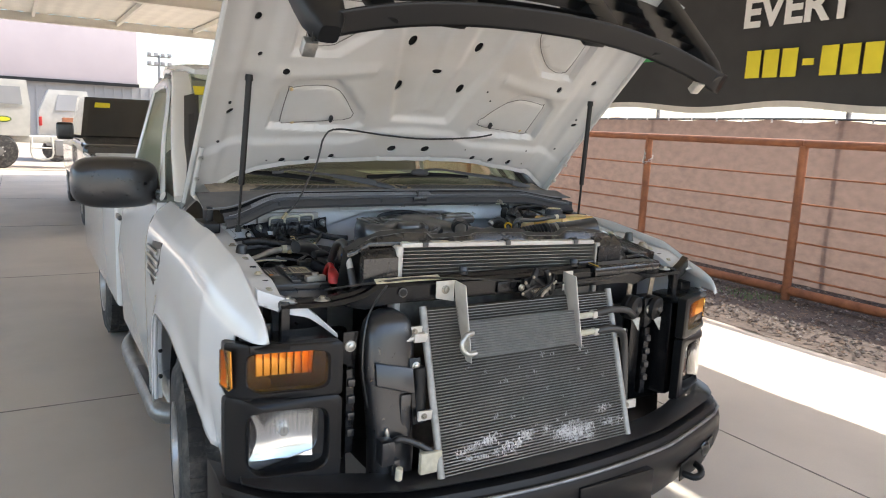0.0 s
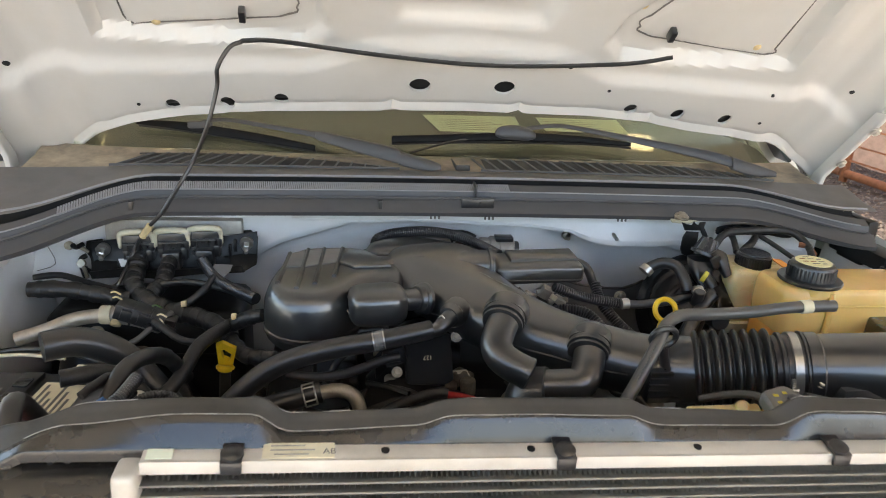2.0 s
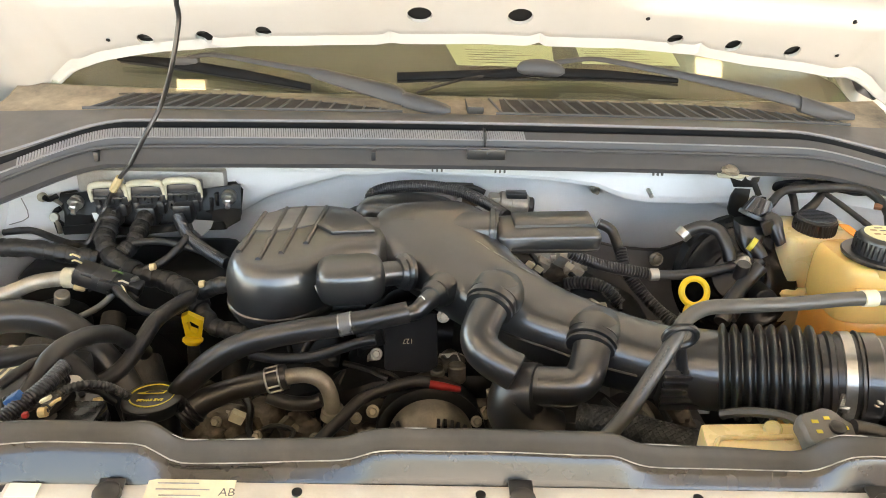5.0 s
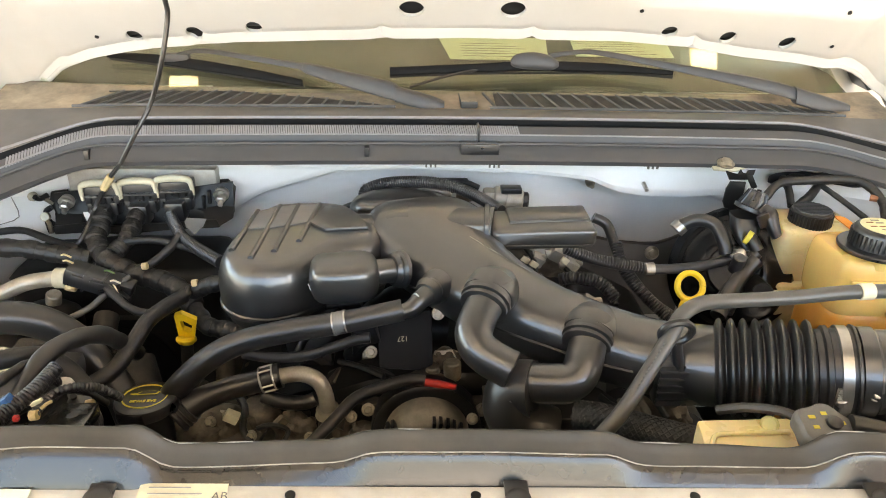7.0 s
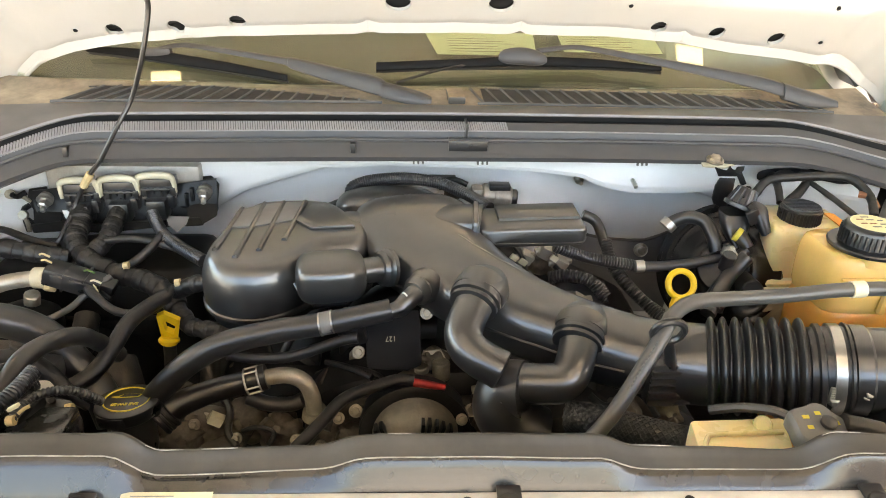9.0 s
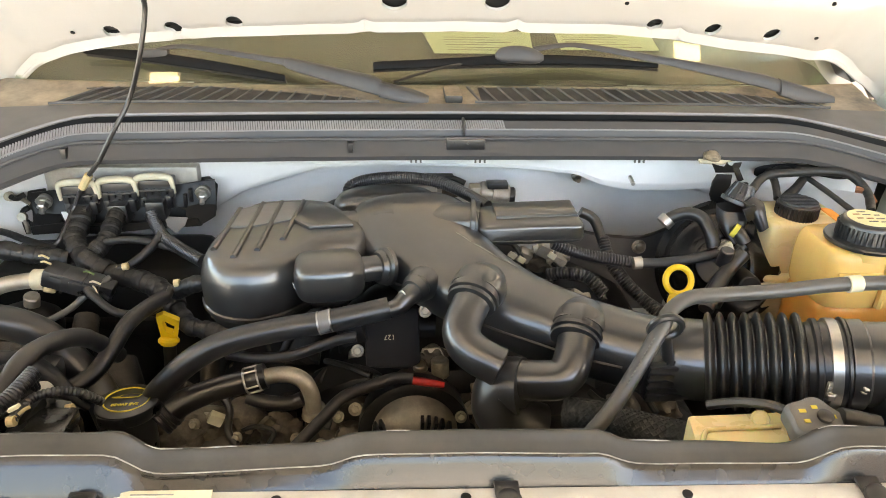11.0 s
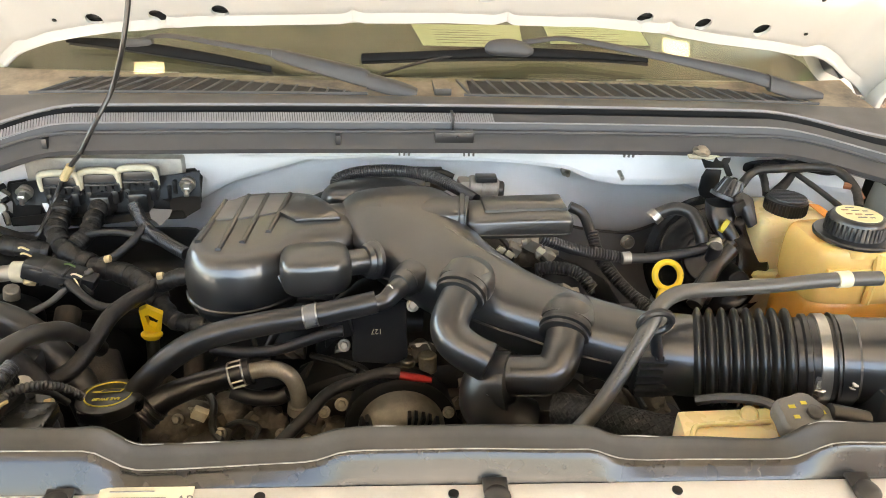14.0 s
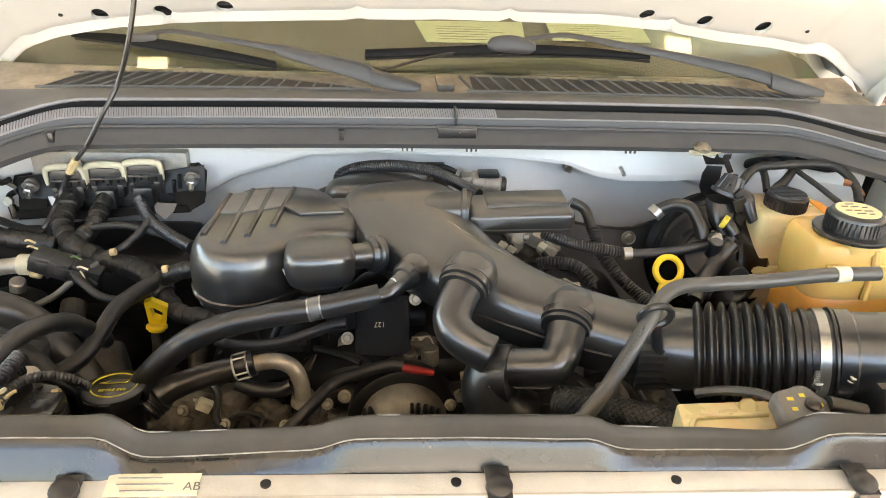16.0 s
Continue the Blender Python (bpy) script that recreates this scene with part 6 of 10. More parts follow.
part("outlet_line", B(tube([C0.lerp(C1, 0.85) + Vector((-0.42, 0, 0)), (-0.47, -0.24, 0.75), (-0.53, -0.22, 0.77), (-0.55, -0.2, 0.72), (-0.50, -0.2, 0.62)], 0.011, 12, 6)), "rubber", con)
part("lower_pipe", B(tube([(-0.56, -0.19, 0.80), (-0.55, -0.2, 0.73), (-0.53, -0.21, 0.66), (-0.53, -0.22, 0.60)], 0.008, 10, 5)), "steel", con)
part("dryer", B(rod((-0.44, -0.17, 0.98), (-0.44, -0.19, 0.80), 0.022, 16)), "dark", con)
part("low_bracket", B(cube((-0.475, -0.275, 0.66), (-0.40, -0.255, 0.73), 0.004)), "conn", con)
part("low_coupler", B(cube((-0.60, -0.25, 0.70), (-0.555, -0.20, 0.78), 0.008), cube((-0.56, -0.24, 0.66), (-0.53, -0.21, 0.71), 0.006)), "plastic", con)
part("low_coupler_tip", B(rod((-0.545, -0.262, 0.695), (-0.545, -0.258, 0.655), 0.012, 12)), "conn", con)

# transmission cooler
K0, K1 = Vector((0, -0.175, 1.108)), Vector((0, -0.205, 1.000))
coo = thing("transmission_cooler", "small fine-finned oil cooler hung in front of the condenser", "oil cooler")
tagged(part("fin_pack", B(fins(-0.268, 0.188, K0, K1, 13, 0.0032, 0.008)), "coolfin", coo), kind="stuff")
for i in range(13):
    c = K0.lerp(K1, (i + 0.5) / 13)
    part("tube", B(cube((-0.27, -0.0012, -0.009), (0.19, 0.0012, 0.009), 0.0006, axes(c, (1, 0, 0), K1 - K0), 1)), "coolfin", coo)
part("backing", B(slab([K0 + Vector((-0.265, 0.011, 0)), K0 + Vector((0.185, 0.011, 0)), K1 + Vector((0.185, 0.011, 0)), K1 + Vector((-0.265, 0.011, 0))], (0, 1, 0), 0.002)), "fin", coo)
for x, t in ((-0.275, -1), (0.197, 1)):
    b = part("hanger", B(slab([(x, -0.165, 1.232), (x, -0.095, 1.238), (x, -0.115, 1.13), (x, -0.19, 0.985), (x, -0.225, 0.985)], (1, 0, 0), 0.004, 0.001), slab([(x, -0.094, 1.238), (x - 0.07, -0.094, 1.238), (x - 0.07, -0.094, 1.18), (x, -0.094, 1.165)] if t < 0 else [(x, -0.094, 1.238), (x + 0.045, -0.094, 1.238), (x + 0.045, -0.094, 1.185), (x, -0.094, 1.165)], (0, -1, 0), 0.004, 0.001)), "tank_alu", coo, "bent aluminium hanger bracket")
    part("hanger_bolt", B(hexbolt((x - 0.035 if t < 0 else x + 0.024, -0.098, 1.208), (0, -1, 0), 0.010)), "bolt", b)
part("return_bend", B(tube([(-0.268, -0.215, 1.085), (-0.298, -0.222, 1.083), (-0.315, -0.226, 1.06), (-0.312, -0.23, 1.035), (-0.29, -0.232, 1.02), (-0.262, -0.23, 1.022)], 0.0085, 12, 6)), "steel", coo, "bright U-shaped return bend")
for z, y in ((1.088, -0.185), (1.028, -0.20)):
    f = part("stub", B(rod((0.20, y, z), (0.27, y, z + 0.002), 0.0105, 14)), "conn", coo, "pale metal hose stub")
    part("collar", B(cube((0.268, y - 0.014, z - 0.012), (0.288, y + 0.014, z + 0.014), 0.004)), "tank_alu", f)
part("upper_hose", B(tube([(0.28, -0.185, 1.09), (0.36, -0.185, 1.10), (0.46, -0.17, 1.085), (0.53, -0.14, 1.05)], 0.013, 12, 7)), "rubber", coo)
part("lower_hose", B(tube([(0.28, -0.20, 1.03), (0.34, -0.205, 1.035), (0.41, -0.20, 1.015), (0.435, -0.20, 0.95), (0.44, -0.21, 0.8), (0.45, -0.22, 0.6)], 0.0145, 12, 7)), "rubber", coo)

# horns and the black shrouds beside the condenser
for x, z in ((0.575, 1.065), (0.695, 1.055)):
    h = thing("horn", "black disc-shaped horn on the radiator support", "horn", group="horns")
    part("disc", B(turn((x, -0.12, z), (x - 0.02, -0.06, z + 0.008), [(0, 0.018), (0.05, 0.04), (0.12, 0.048), (0.4, 0.05), (0.45, 0.042), (0.55, 0.05), (0.9, 0.046), (1, 0.03)], 28)), "dark", h)
    part("hub", B(turn((x + 0.001, -0.128, z), (x, -0.115, z), [(0, 0.012), (0.4, 0.018), (1, 0.02)], 16)), "plastic", h)
    part("bracket", B(slab([(x - 0.012, -0.055, z + 0.01), (x + 0.012, -0.055, z + 0.01), (x + 0.02, -0.06, 1.185), (x - 0.005, -0.06, 1.185)], (0, -1, 0), 0.004)), "bolt", h)
    part("terminal_tab", B(slab([(x - 0.02, -0.11, z - 0.04), (x + 0.022, -0.11, z - 0.035), (x + 0.004, -0.125, z - 0.085)], (0, -1, 0), 0.003)), "bolt", h)
for s in (-1, 1):
    if s < 0:
        part("air_baffle", B(loft([superring((s * xx, yy, zz), (1, 0, 0), (0, 1, 0), a, b, 3.4, 24) for xx, yy, zz, a, b in ((0.52, -0.09, 1.155, 0.03, 0.03), (0.525, -0.10, 1.12, 0.075, 0.05), (0.53, -0.115, 1.0, 0.088, 0.055), (0.53, -0.13, 0.88, 0.075, 0.05), (0.52, -0.14, 0.72, 0.07, 0.06), (0.52, -0.14, 0.60, 0.07, 0.06))], per=3), slab([(s * 0.47, -0.172, 0.98), (s * 0.60, -0.165, 1.01), (s * 0.60, -0.18, 0.94), (s * 0.47, -0.19, 0.90)], (0, -1, 0.3), 0.02, 0.008), cube((s * 0.49 - 0.02, -0.19, 0.70), (s * 0.49 + 0.02, -0.16, 0.9), 0.008), cube((s * 0.56 - 0.03, -0.175, 0.83), (s * 0.56 + 0.03, -0.16, 0.87), 0.006)), "plastic", truck, "black moulded air baffle")
    bk = part("side_bracket", B(slab([(s * 0.435, -0.165, 1.01), (s * 0.475, -0.165, 1.01), (s * 0.47, -0.20, 0.80), (s * 0.44, -0.20, 0.80)], (0, -1, 0), 0.004, 0.001)), "frame", truck)
    part("bracket_bolt", B(hexbolt((s * 0.452, -0.172, 0.985), (0, -1, 0), 0.009)), "steel", bk)
    part("mount_plate", B(slab([(s * 0.625, -0.10, 1.10), (s * 0.675, -0.10, 1.10), (s * 0.675, -0.10, 1.0), (s * 0.635, -0.10, 0.98)], (0, -1, 0), 0.005, 0.002), cube((s * 0.65 - 0.014, -0.11, 0.70), (s * 0.65 + 0.014, -0.08, 0.98), 0.004)), "frame", truck)
    part("mount_bolt", B(turn((s * 0.652, -0.105, 1.055), (s * 0.652, -0.110, 1.055), [(0, 0.019), (1, 0.018)], 18), hexbolt((s * 0.652, -0.109, 1.055), (0, -1, 0), 0.010)), "steel", truck)
    for k in range(4):
        part("clip_nut", B(cube((s * 0.65 - 0.012, -0.122, 0.76 + k * 0.055), (s * 0.65 + 0.012, -0.108, 0.785 + k * 0.055), 0.004)), "plastic", truck)
duc = part("inlet_duct", B(loft([superring(c, (0, 1, 0), (0, 0, 1), a, b, 5, 20) for c, a, b in (((0.36, -0.055, 1.222), 0.036, 0.022), ((0.55, -0.05, 1.226), 0.042, 0.022), ((0.72, -0.03, 1.226), 0.045, 0.02))], per=2)), "shroud", truck, "flat black air inlet duct")
part("duct_stripe", B(slab([(0.368, -0.088, 1.2455), (0.378, -0.088, 1.2455), (0.385, -0.03, 1.2475), (0.375, -0.03, 1.2475)], (0, 0, 1), 0.001)), "yellow", duc, "yellow label stripe")
part("duct_label", B(slab([(0.40, -0.08, 1.246), (0.68, -0.065, 1.2475), (0.68, -0.02, 1.2485), (0.41, -0.03, 1.2475)], (0, 0, 1), 0.001)), "bar", duc, "worn grey warning label")
part("duct_trim", B(tube([(0.34, -0.01, 1.245), (0.55, -0.005, 1.252), (0.70, 0.02, 1.252), (0.745, 0.0, 1.235), (0.76, -0.05, 1.215)], 0.007, 8, 5)), "plastic", duc)


# headlights
def bendy(x):
    a = abs(x)
    return -0.168 + 0.028 * max(0, (a - 0.7) / 0.2) + 2.6 * max(0, a - 0.93) ** 1.5


def headlight(s):
    t = thing("headlight", "black headlight bezel with an amber turn lens over a clear lamp", "headlight", group="headlights")
    P3 = lambda x, z, d=0.0: Vector((s * x, bendy(x) + d, z))
    cells = [((0.70, 0.925), (1.025, 1.095), (0.737, 0.950), (0.978, 1.074)), ((0.70, 0.655), (1.025, 0.925), (0.737, 0.690), (0.978, 0.895))]
    for i, (lo, hi, ilo, ihi) in enumerate(cells):
        ic = ((ilo[0] + ihi[0]) / 2, (ilo[1] + ihi[1]) / 2)
        ia = ((ihi[0] - ilo[0]) / 2, (ihi[1] - ilo[1]) / 2)

        def ringpts(scale_in, n=48):
            out = []
            for k in range(n):
                q = 2 * math.pi * k / n
                c, d = math.cos(q), math.sin(q)
                e = 0.36
                out.append((ic[0] + ia[0] * scale_in * math.copysign(abs(c) ** e, c), ic[1] + ia[1] * scale_in * math.copysign(abs(d) ** e, d)))
            return out

        def rectpts(n=48):
            out = []
            for k in range(n):
                q = 2 * math.pi * k / n
                c, d = math.cos(q), math.sin(q)
                e = 0.12
                x, z = math.copysign(abs(c) ** e, c), math.copysign(abs(d) ** e, d)
                out.append((ic[0] + x * (hi[0] - ic[0]) if x > 0 else ic[0] + x * (ic[0] - lo[0]), ic[1] + z * (hi[1] - ic[1]) if z > 0 else ic[1] + z * (ic[1] - lo[1])))
            return out

        def frame_mesh(bm):
            R, O = ringpts(1.0), rectpts()
            rows = [[P3(x, z, 0.04) for x, z in O], [P3(x, z, 0.004) for x, z in O]]
            for f in (0.25, 0.5, 0.75):
                rows.append([P3(o[0] + (r[0] - o[0]) * f, o[1] + (r[1] - o[1]) * f, 0.0) for o, r in zip(O, R)])
            rows.append([P3(*r, 0.0) for r in R])
            rows.append([P3(*r, 0.005) for r in ringpts(0.97)])
            rows.append([P3(*r, 0.05) for r in ringpts(0.94)])
            vs = [[bm.verts.new(p) for p in row] for row in rows]
            n = len(vs[0])
            for a, b in zip(vs, vs[1:]):
                for k in range(n):
                    bm.faces.new((a[k], a[(k + 1) % n], b[(k + 1) % n], b[k]))
        bz = part("bezel", B(frame_mesh), "bumper", t, angle=30)
        part("bowl", B(lambda bm: grid(14, 10, lambda u, v: P3(ilo[0] + 0.006 + (ihi[0] - ilo[0] - 0.012) * u, ilo[1] + 0.006 + (ihi[1] - ilo[1] - 0.012) * v, 0.055 - 0.02 * (2 * u - 1) ** 2))(bm)), "amberback" if i == 0 else "darkglass", bz)
        if i == 0:
            part("amber_lens", B(slab([P3(x, z, 0.012) for x, z in ringpts(0.95)], (0, -1, 0), 0.004)), "amber", bz, "amber turn signal lens")
            for k in range(7):
                x = 0.80 + k * 0.022
                part("lens_rib", B(cube((min(s * x, s * (x + 0.019)), bendy(x) + 0.018, 1.00), (max(s * x, s * (x + 0.019)), bendy(x) + 0.030, 1.068), 0.002)), "amberback", bz)
            part("dark_pocket", B(slab([P3(x, z, 0.03) for x, z in ((0.745, 0.955), (0.968, 0.955), (0.968, 0.985), (0.87, 1.005), (0.785, 0.995), (0.78, 1.068), (0.745, 1.068))], (0, -1, 0), 0.004)), "dark", bz)
        else:
            lp = [P3(x, z, 0.006) for x, z in ((0.782, 0.893), (0.966, 0.893), (0.97, 0.722), (0.95, 0.712), (0.79, 0.76), (0.775, 0.79), (0.775, 0.883))]
            part("reflector", B(grid(16, 10, lambda u, v: P3(0.785 + 0.178 * u, 0.735 + 0.152 * v, 0.04 - 0.016 * (2 * u - 1) ** 2 - 0.010 * (2 * v - 1) ** 2))), "chrome", bz, "bright curved reflector")
            part("clear_lens", B(slab(lp, (0, -1, 0), 0.006, 0.002)), "clear", bz, "clear headlight lens")
            part("bulb_shield", B(rod((s * 0.868, bendy(0.868) + 0.05, 0.82), (s * 0.868, bendy(0.868) + 0.02, 0.82), 0.016, 14)), "steel", bz)
            for k in range(9):
                x = 0.805 + k * 0.013
                part("lens_flute", B(cube((min(s * x, s * (x + 0.003)), bendy(x) + 0.010, 0.82), (max(s * x, s * (x + 0.003)), bendy(x) + 0.014, 0.885), 0.001)), "clear", bz)
    part("side_marker", B(slab([(s * 1.018, -0.085, 1.078), (s * 1.030, -0.04, 1.073), (s * 1.030, -0.035, 0.96), (s * 1.015, -0.085, 0.955)], (s, -0.3, 0), 0.010, 0.003)), "amber", t, "amber side marker")
    part("marker_back", B(slab([(s * 1.014, -0.082, 1.072), (s * 1.024, -0.04, 1.068), (s * 1.024, -0.038, 0.965), (s * 1.010, -0.082, 0.96)], (s, -0.3, 0), 0.004)), "amberback", t)
    part("rear_shell", B(cube((min(s * 0.71, s * 0.98), -0.10, 0.665), (max(s * 0.71, s * 0.98), 0.02, 1.07), 0.015), cube((min(s * 0.71, s * 0.97), -0.12, 1.068), (max(s * 0.71, s * 0.97), 0.01, 1.095), 0.006)), "frame", t)


headlight(-1)
headlight(1)


# bumper
def bump_y(x):
    return -0.395 + 0.10 * (x / 0.8) ** 2 + 2.4 * max(0, abs(x) - 0.93) ** 1.5


def bump_sec(x):
    y, k = bump_y(x), min(1.0, max(0.0, (abs(x) - 0.55) / 0.4))
    b = y + 0.16 + 0.05 * k
    zt = 0.615 + 0.045 * k
    return [(x, b, zt), (x, y + 0.10, zt + 0.004), (x, y + 0.035, zt - 0.008), (x, y + 0.028, zt - 0.028), (x, y + 0.008, zt - 0.036), (x, y, zt - 0.055), (x, y - 0.004, zt - 0.12), (x, y + 0.012, zt - 0.18), (x, y + 0.05, zt - 0.25), (x, b, zt - 0.25)]


bmp = thing("front_bumper", "black plastic-covered front bumper with tow hook openings", "bumper")
part("beam", B(loft([bump_sec(-1.07 + 2.14 * i / 48) for i in range(49)])), "bumper", bmp)
part("top_pad", B(loft([[(x, bump_y(x) + 0.15, 0.618 + 0.045 * k), (x, bump_y(x) + 0.06, 0.622 + 0.045 * k), (x, bump_y(x) + 0.05, 0.632 + 0.045 * k), (x, bump_y(x) + 0.10, 0.645 + 0.045 * k), (x, bump_y(x) + 0.15, 0.645 + 0.045 * k)] for x in [-1.02 + 2.04 * i / 40 for i in range(41)] for k in (min(1.0, max(0.0, (abs(x) - 0.55) / 0.4)),)])), "plastic", bmp, "black step pad along the top")
part("edge_strip", B(tube([(x, bump_y(x) + 0.010, 0.582 + 0.045 * min(1.0, max(0.0, (abs(x) - 0.55) / 0.4))) for x in [-1.04 + 2.08 * i / 30 for i in range(31)]], 0.006, 8, 1)), "step", bmp, "worn pale edge line")
for s in (-1, 1):
    part("hook_opening", B(slab([(s * (0.62 + a), bump_y(0.62 + a) - 0.005, z) for a, z in ((0, 0.42), (0.16, 0.44), (0.26, 0.50), (0.25, 0.545), (0.12, 0.51), (0.0, 0.49))], (0, -1, 0), 0.006, 0.002)), "dark", bmp)
    part("fog_lamp", B(turn((s * 0.80, bump_y(0.8) - 0.018, 0.505), (s * 0.80, bump_y(0.8), 0.505), [(0, 0.02), (0.3, 0.03), (1, 0.03)], 18)), "darkglass", bmp)
    part("tow_hook", B(tube([(s * 0.64, bump_y(0.64), 0.45), (s * 0.66, bump_y(0.66) - 0.05, 0.445), (s * 0.70, bump_y(0.7) - 0.06, 0.45), (s * 0.73, bump_y(0.73) - 0.03, 0.46), (s * 0.73, bump_y(0.73) + 0.02, 0.46)], 0.014, 10, 6)), "dark", bmp)
part("plate_mount", B(cube((0.05, bump_y(0.15) - 0.016, 0.42), (0.40, bump_y(0.15) + 0.02, 0.55), 0.006)), "frame", bmp)
part("bumper_bracket", B(cube((-0.5, -0.25, 0.5), (-0.36, 0.0, 0.6), 0.01), cube((0.36, -0.25, 0.5), (0.5, 0.0, 0.6), 0.01), cube((-0.9, -0.22, 0.42), (0.9, -0.2, 0.58))), "dark", bmp)


# ---- engine bay ----
# radiator
rad = thing("radiator", "aluminium radiator with a pale top bar and dark fins", "radiator")
RZ, RY = 1.335, 0.006
tagged(part("fin_pack", B(fins(-0.425, 0.415, Vector((0, RY, RZ - 0.008)), Vector((0, RY, RZ - 0.158)), 12, 0.0028, 0.009)), "radfin", rad), kind="stuff")
for i in range(12):
    z = RZ - 0.016 - i * 0.0125
    part("tube", B(cube((-0.43, RY - 0.014, z - 0.0013), (0.42, RY + 0.014, z + 0.0013), 0.0006, None, 1)), "tube", rad)
part("core_back", B(cube((-0.43, RY + 0.014, 0.60), (0.42, RY + 0.03, RZ - 0.004))), "fin", rad)
part("lower_core", B(cube((-0.43, RY - 0.012, 0.60), (0.42, RY + 0.014, RZ - 0.165))), "fin", rad)
for x0, x1 in ((-0.43, 0.42),):
    tb = part("top_bar", B(slab([(x0, -0.003, RZ + 0.0096), (x1, -0.003, RZ + 0.0096), (x1, 0.0185, RZ + 0.0133), (x0, 0.0185, RZ + 0.0133)], (0, 0.15, -1), 0.012, 0.002), cube((x0, -0.0055, RZ - 0.004), (x1, -0.002, RZ + 0.0105), 0.001)), "tank_alu", rad, "pale dirty aluminium top bar")
for x in (-0.19, -0.034, 0.157):
    part("bar_hole", B(turn((x, 0.009, RZ + 0.0095), (x, 0.009, RZ + 0.0130), [(0, 0.0045), (1, 0.0045)], 14)), "dark", rad)
part("part_label", B(slab([(-0.314, -0.002, RZ + 0.0108), (-0.242, -0.002, RZ + 0.0108), (-0.242, 0.018, RZ + 0.0145), (-0.314, 0.018, RZ + 0.0145)], (0, -0.15, 1), 0.0012)), "label", rad, "pale yellow paper part label")
for k, (x0, x1) in enumerate(((-0.306, -0.272), (-0.306, -0.262), (-0.302, -0.268))):
    part("print_bar", B(slab([(x0, 0.013 - k * 0.006, RZ + 0.0151 - k * 0.0009), (x1, 0.013 - k * 0.006, RZ + 0.0151 - k * 0.0009), (x1, 0.0138 - k * 0.006, RZ + 0.0152 - k * 0.0009), (x0, 0.0138 - k * 0.006, RZ + 0.0152 - k * 0.0009)], (0, -0.15, 1), 0.0008)), "worn", rad)
writing("lettering", "AB", 0.011, axes((-0.254, 0.002, RZ + 0.0134), (1, 0, 0), (0, 0.98, 0.16)), "bar", rad)
part("blue_label", B(slab([(-0.425, -0.001, RZ + 0.0112), (-0.40, -0.001, RZ + 0.0112), (-0.40, 0.012, RZ + 0.0135), (-0.425, 0.012, RZ + 0.0135)], (0, -0.15, 1), 0.001)), "paper", rad, "faded green paper scrap")
for x in (-0.343, 0.001, 0.323):
    cl = part("retaining_clip", B(cube((x - 0.0105, -0.012, RZ - 0.002), (x + 0.0105, -0.006, RZ + 0.0125), 0.003), slab([(x - 0.0105, -0.011, RZ + 0.0098), (x + 0.0105, -0.011, RZ + 0.0098), (x + 0.0105, 0.025, RZ + 0.0162), (x - 0.0105, 0.025, RZ + 0.0162)], (0, -0.15, 1), 0.003, 0.001)), "plastic", rad, "black plastic retaining clip")
    part("clip_button", B(turn((x, 0.001, RZ + 0.013), (x, -0.001, RZ + 0.021), [(0, 0.0115), (0.6, 0.011), (1, 0.006)], 16)), "plastic", cl)
for x in (-0.442, 0.432):
    part("side_tank", B(cube((x - 0.012, RY - 0.026, 0.60), (x + 0.012, RY + 0.03, RZ + 0.004), 0.008, None, 3)), "tank_alu" if x < 0 else "alu", rad)

rad.rotation_euler.y, rad.location = 0.026, (-0.0348, 0, -0.0024)

# fan shroud


LIP = [(-0.62, 1.34), (-0.56, 1.37), (-0.48, 1.392), (-0.401, 1.395), (-0.336, 1.393), (-0.322, 1.395), (-0.313, 1.393), (-0.304, 1.384), (-0.294, 1.374), (-0.281, 1.374), (-0.155, 1.376), (-0.143, 1.38), (-0.131, 1.385), (-0.108, 1.387), (-0.045, 1.386), (0.073, 1.383), (0.088, 1.381), (0.102, 1.374), (0.11, 1.369), (0.168, 1.366), (0.259, 1.36), (0.269, 1.363), (0.277, 1.371), (0.291, 1.379), (0.361, 1.375), (0.45, 1.368), (0.56, 1.34), (0.62, 1.30)]
CREASE = [(-0.62, 1.33), (-0.5, 1.375), (-0.397, 1.384), (-0.324, 1.382), (-0.314, 1.377), (-0.304, 1.367), (-0.292, 1.36), (-0.269, 1.36), (-0.155, 1.363), (-0.141, 1.366), (-0.126, 1.373), (-0.112, 1.374), (-0.046, 1.373), (0.086, 1.368), (0.102, 1.36), (0.113, 1.3555), (0.139, 1.3535), (0.27, 1.350), (0.284, 1.357), (0.297, 1.365), (0.312, 1.367), (0.355, 1.365), (0.5, 1.352), (0.62, 1.29)]


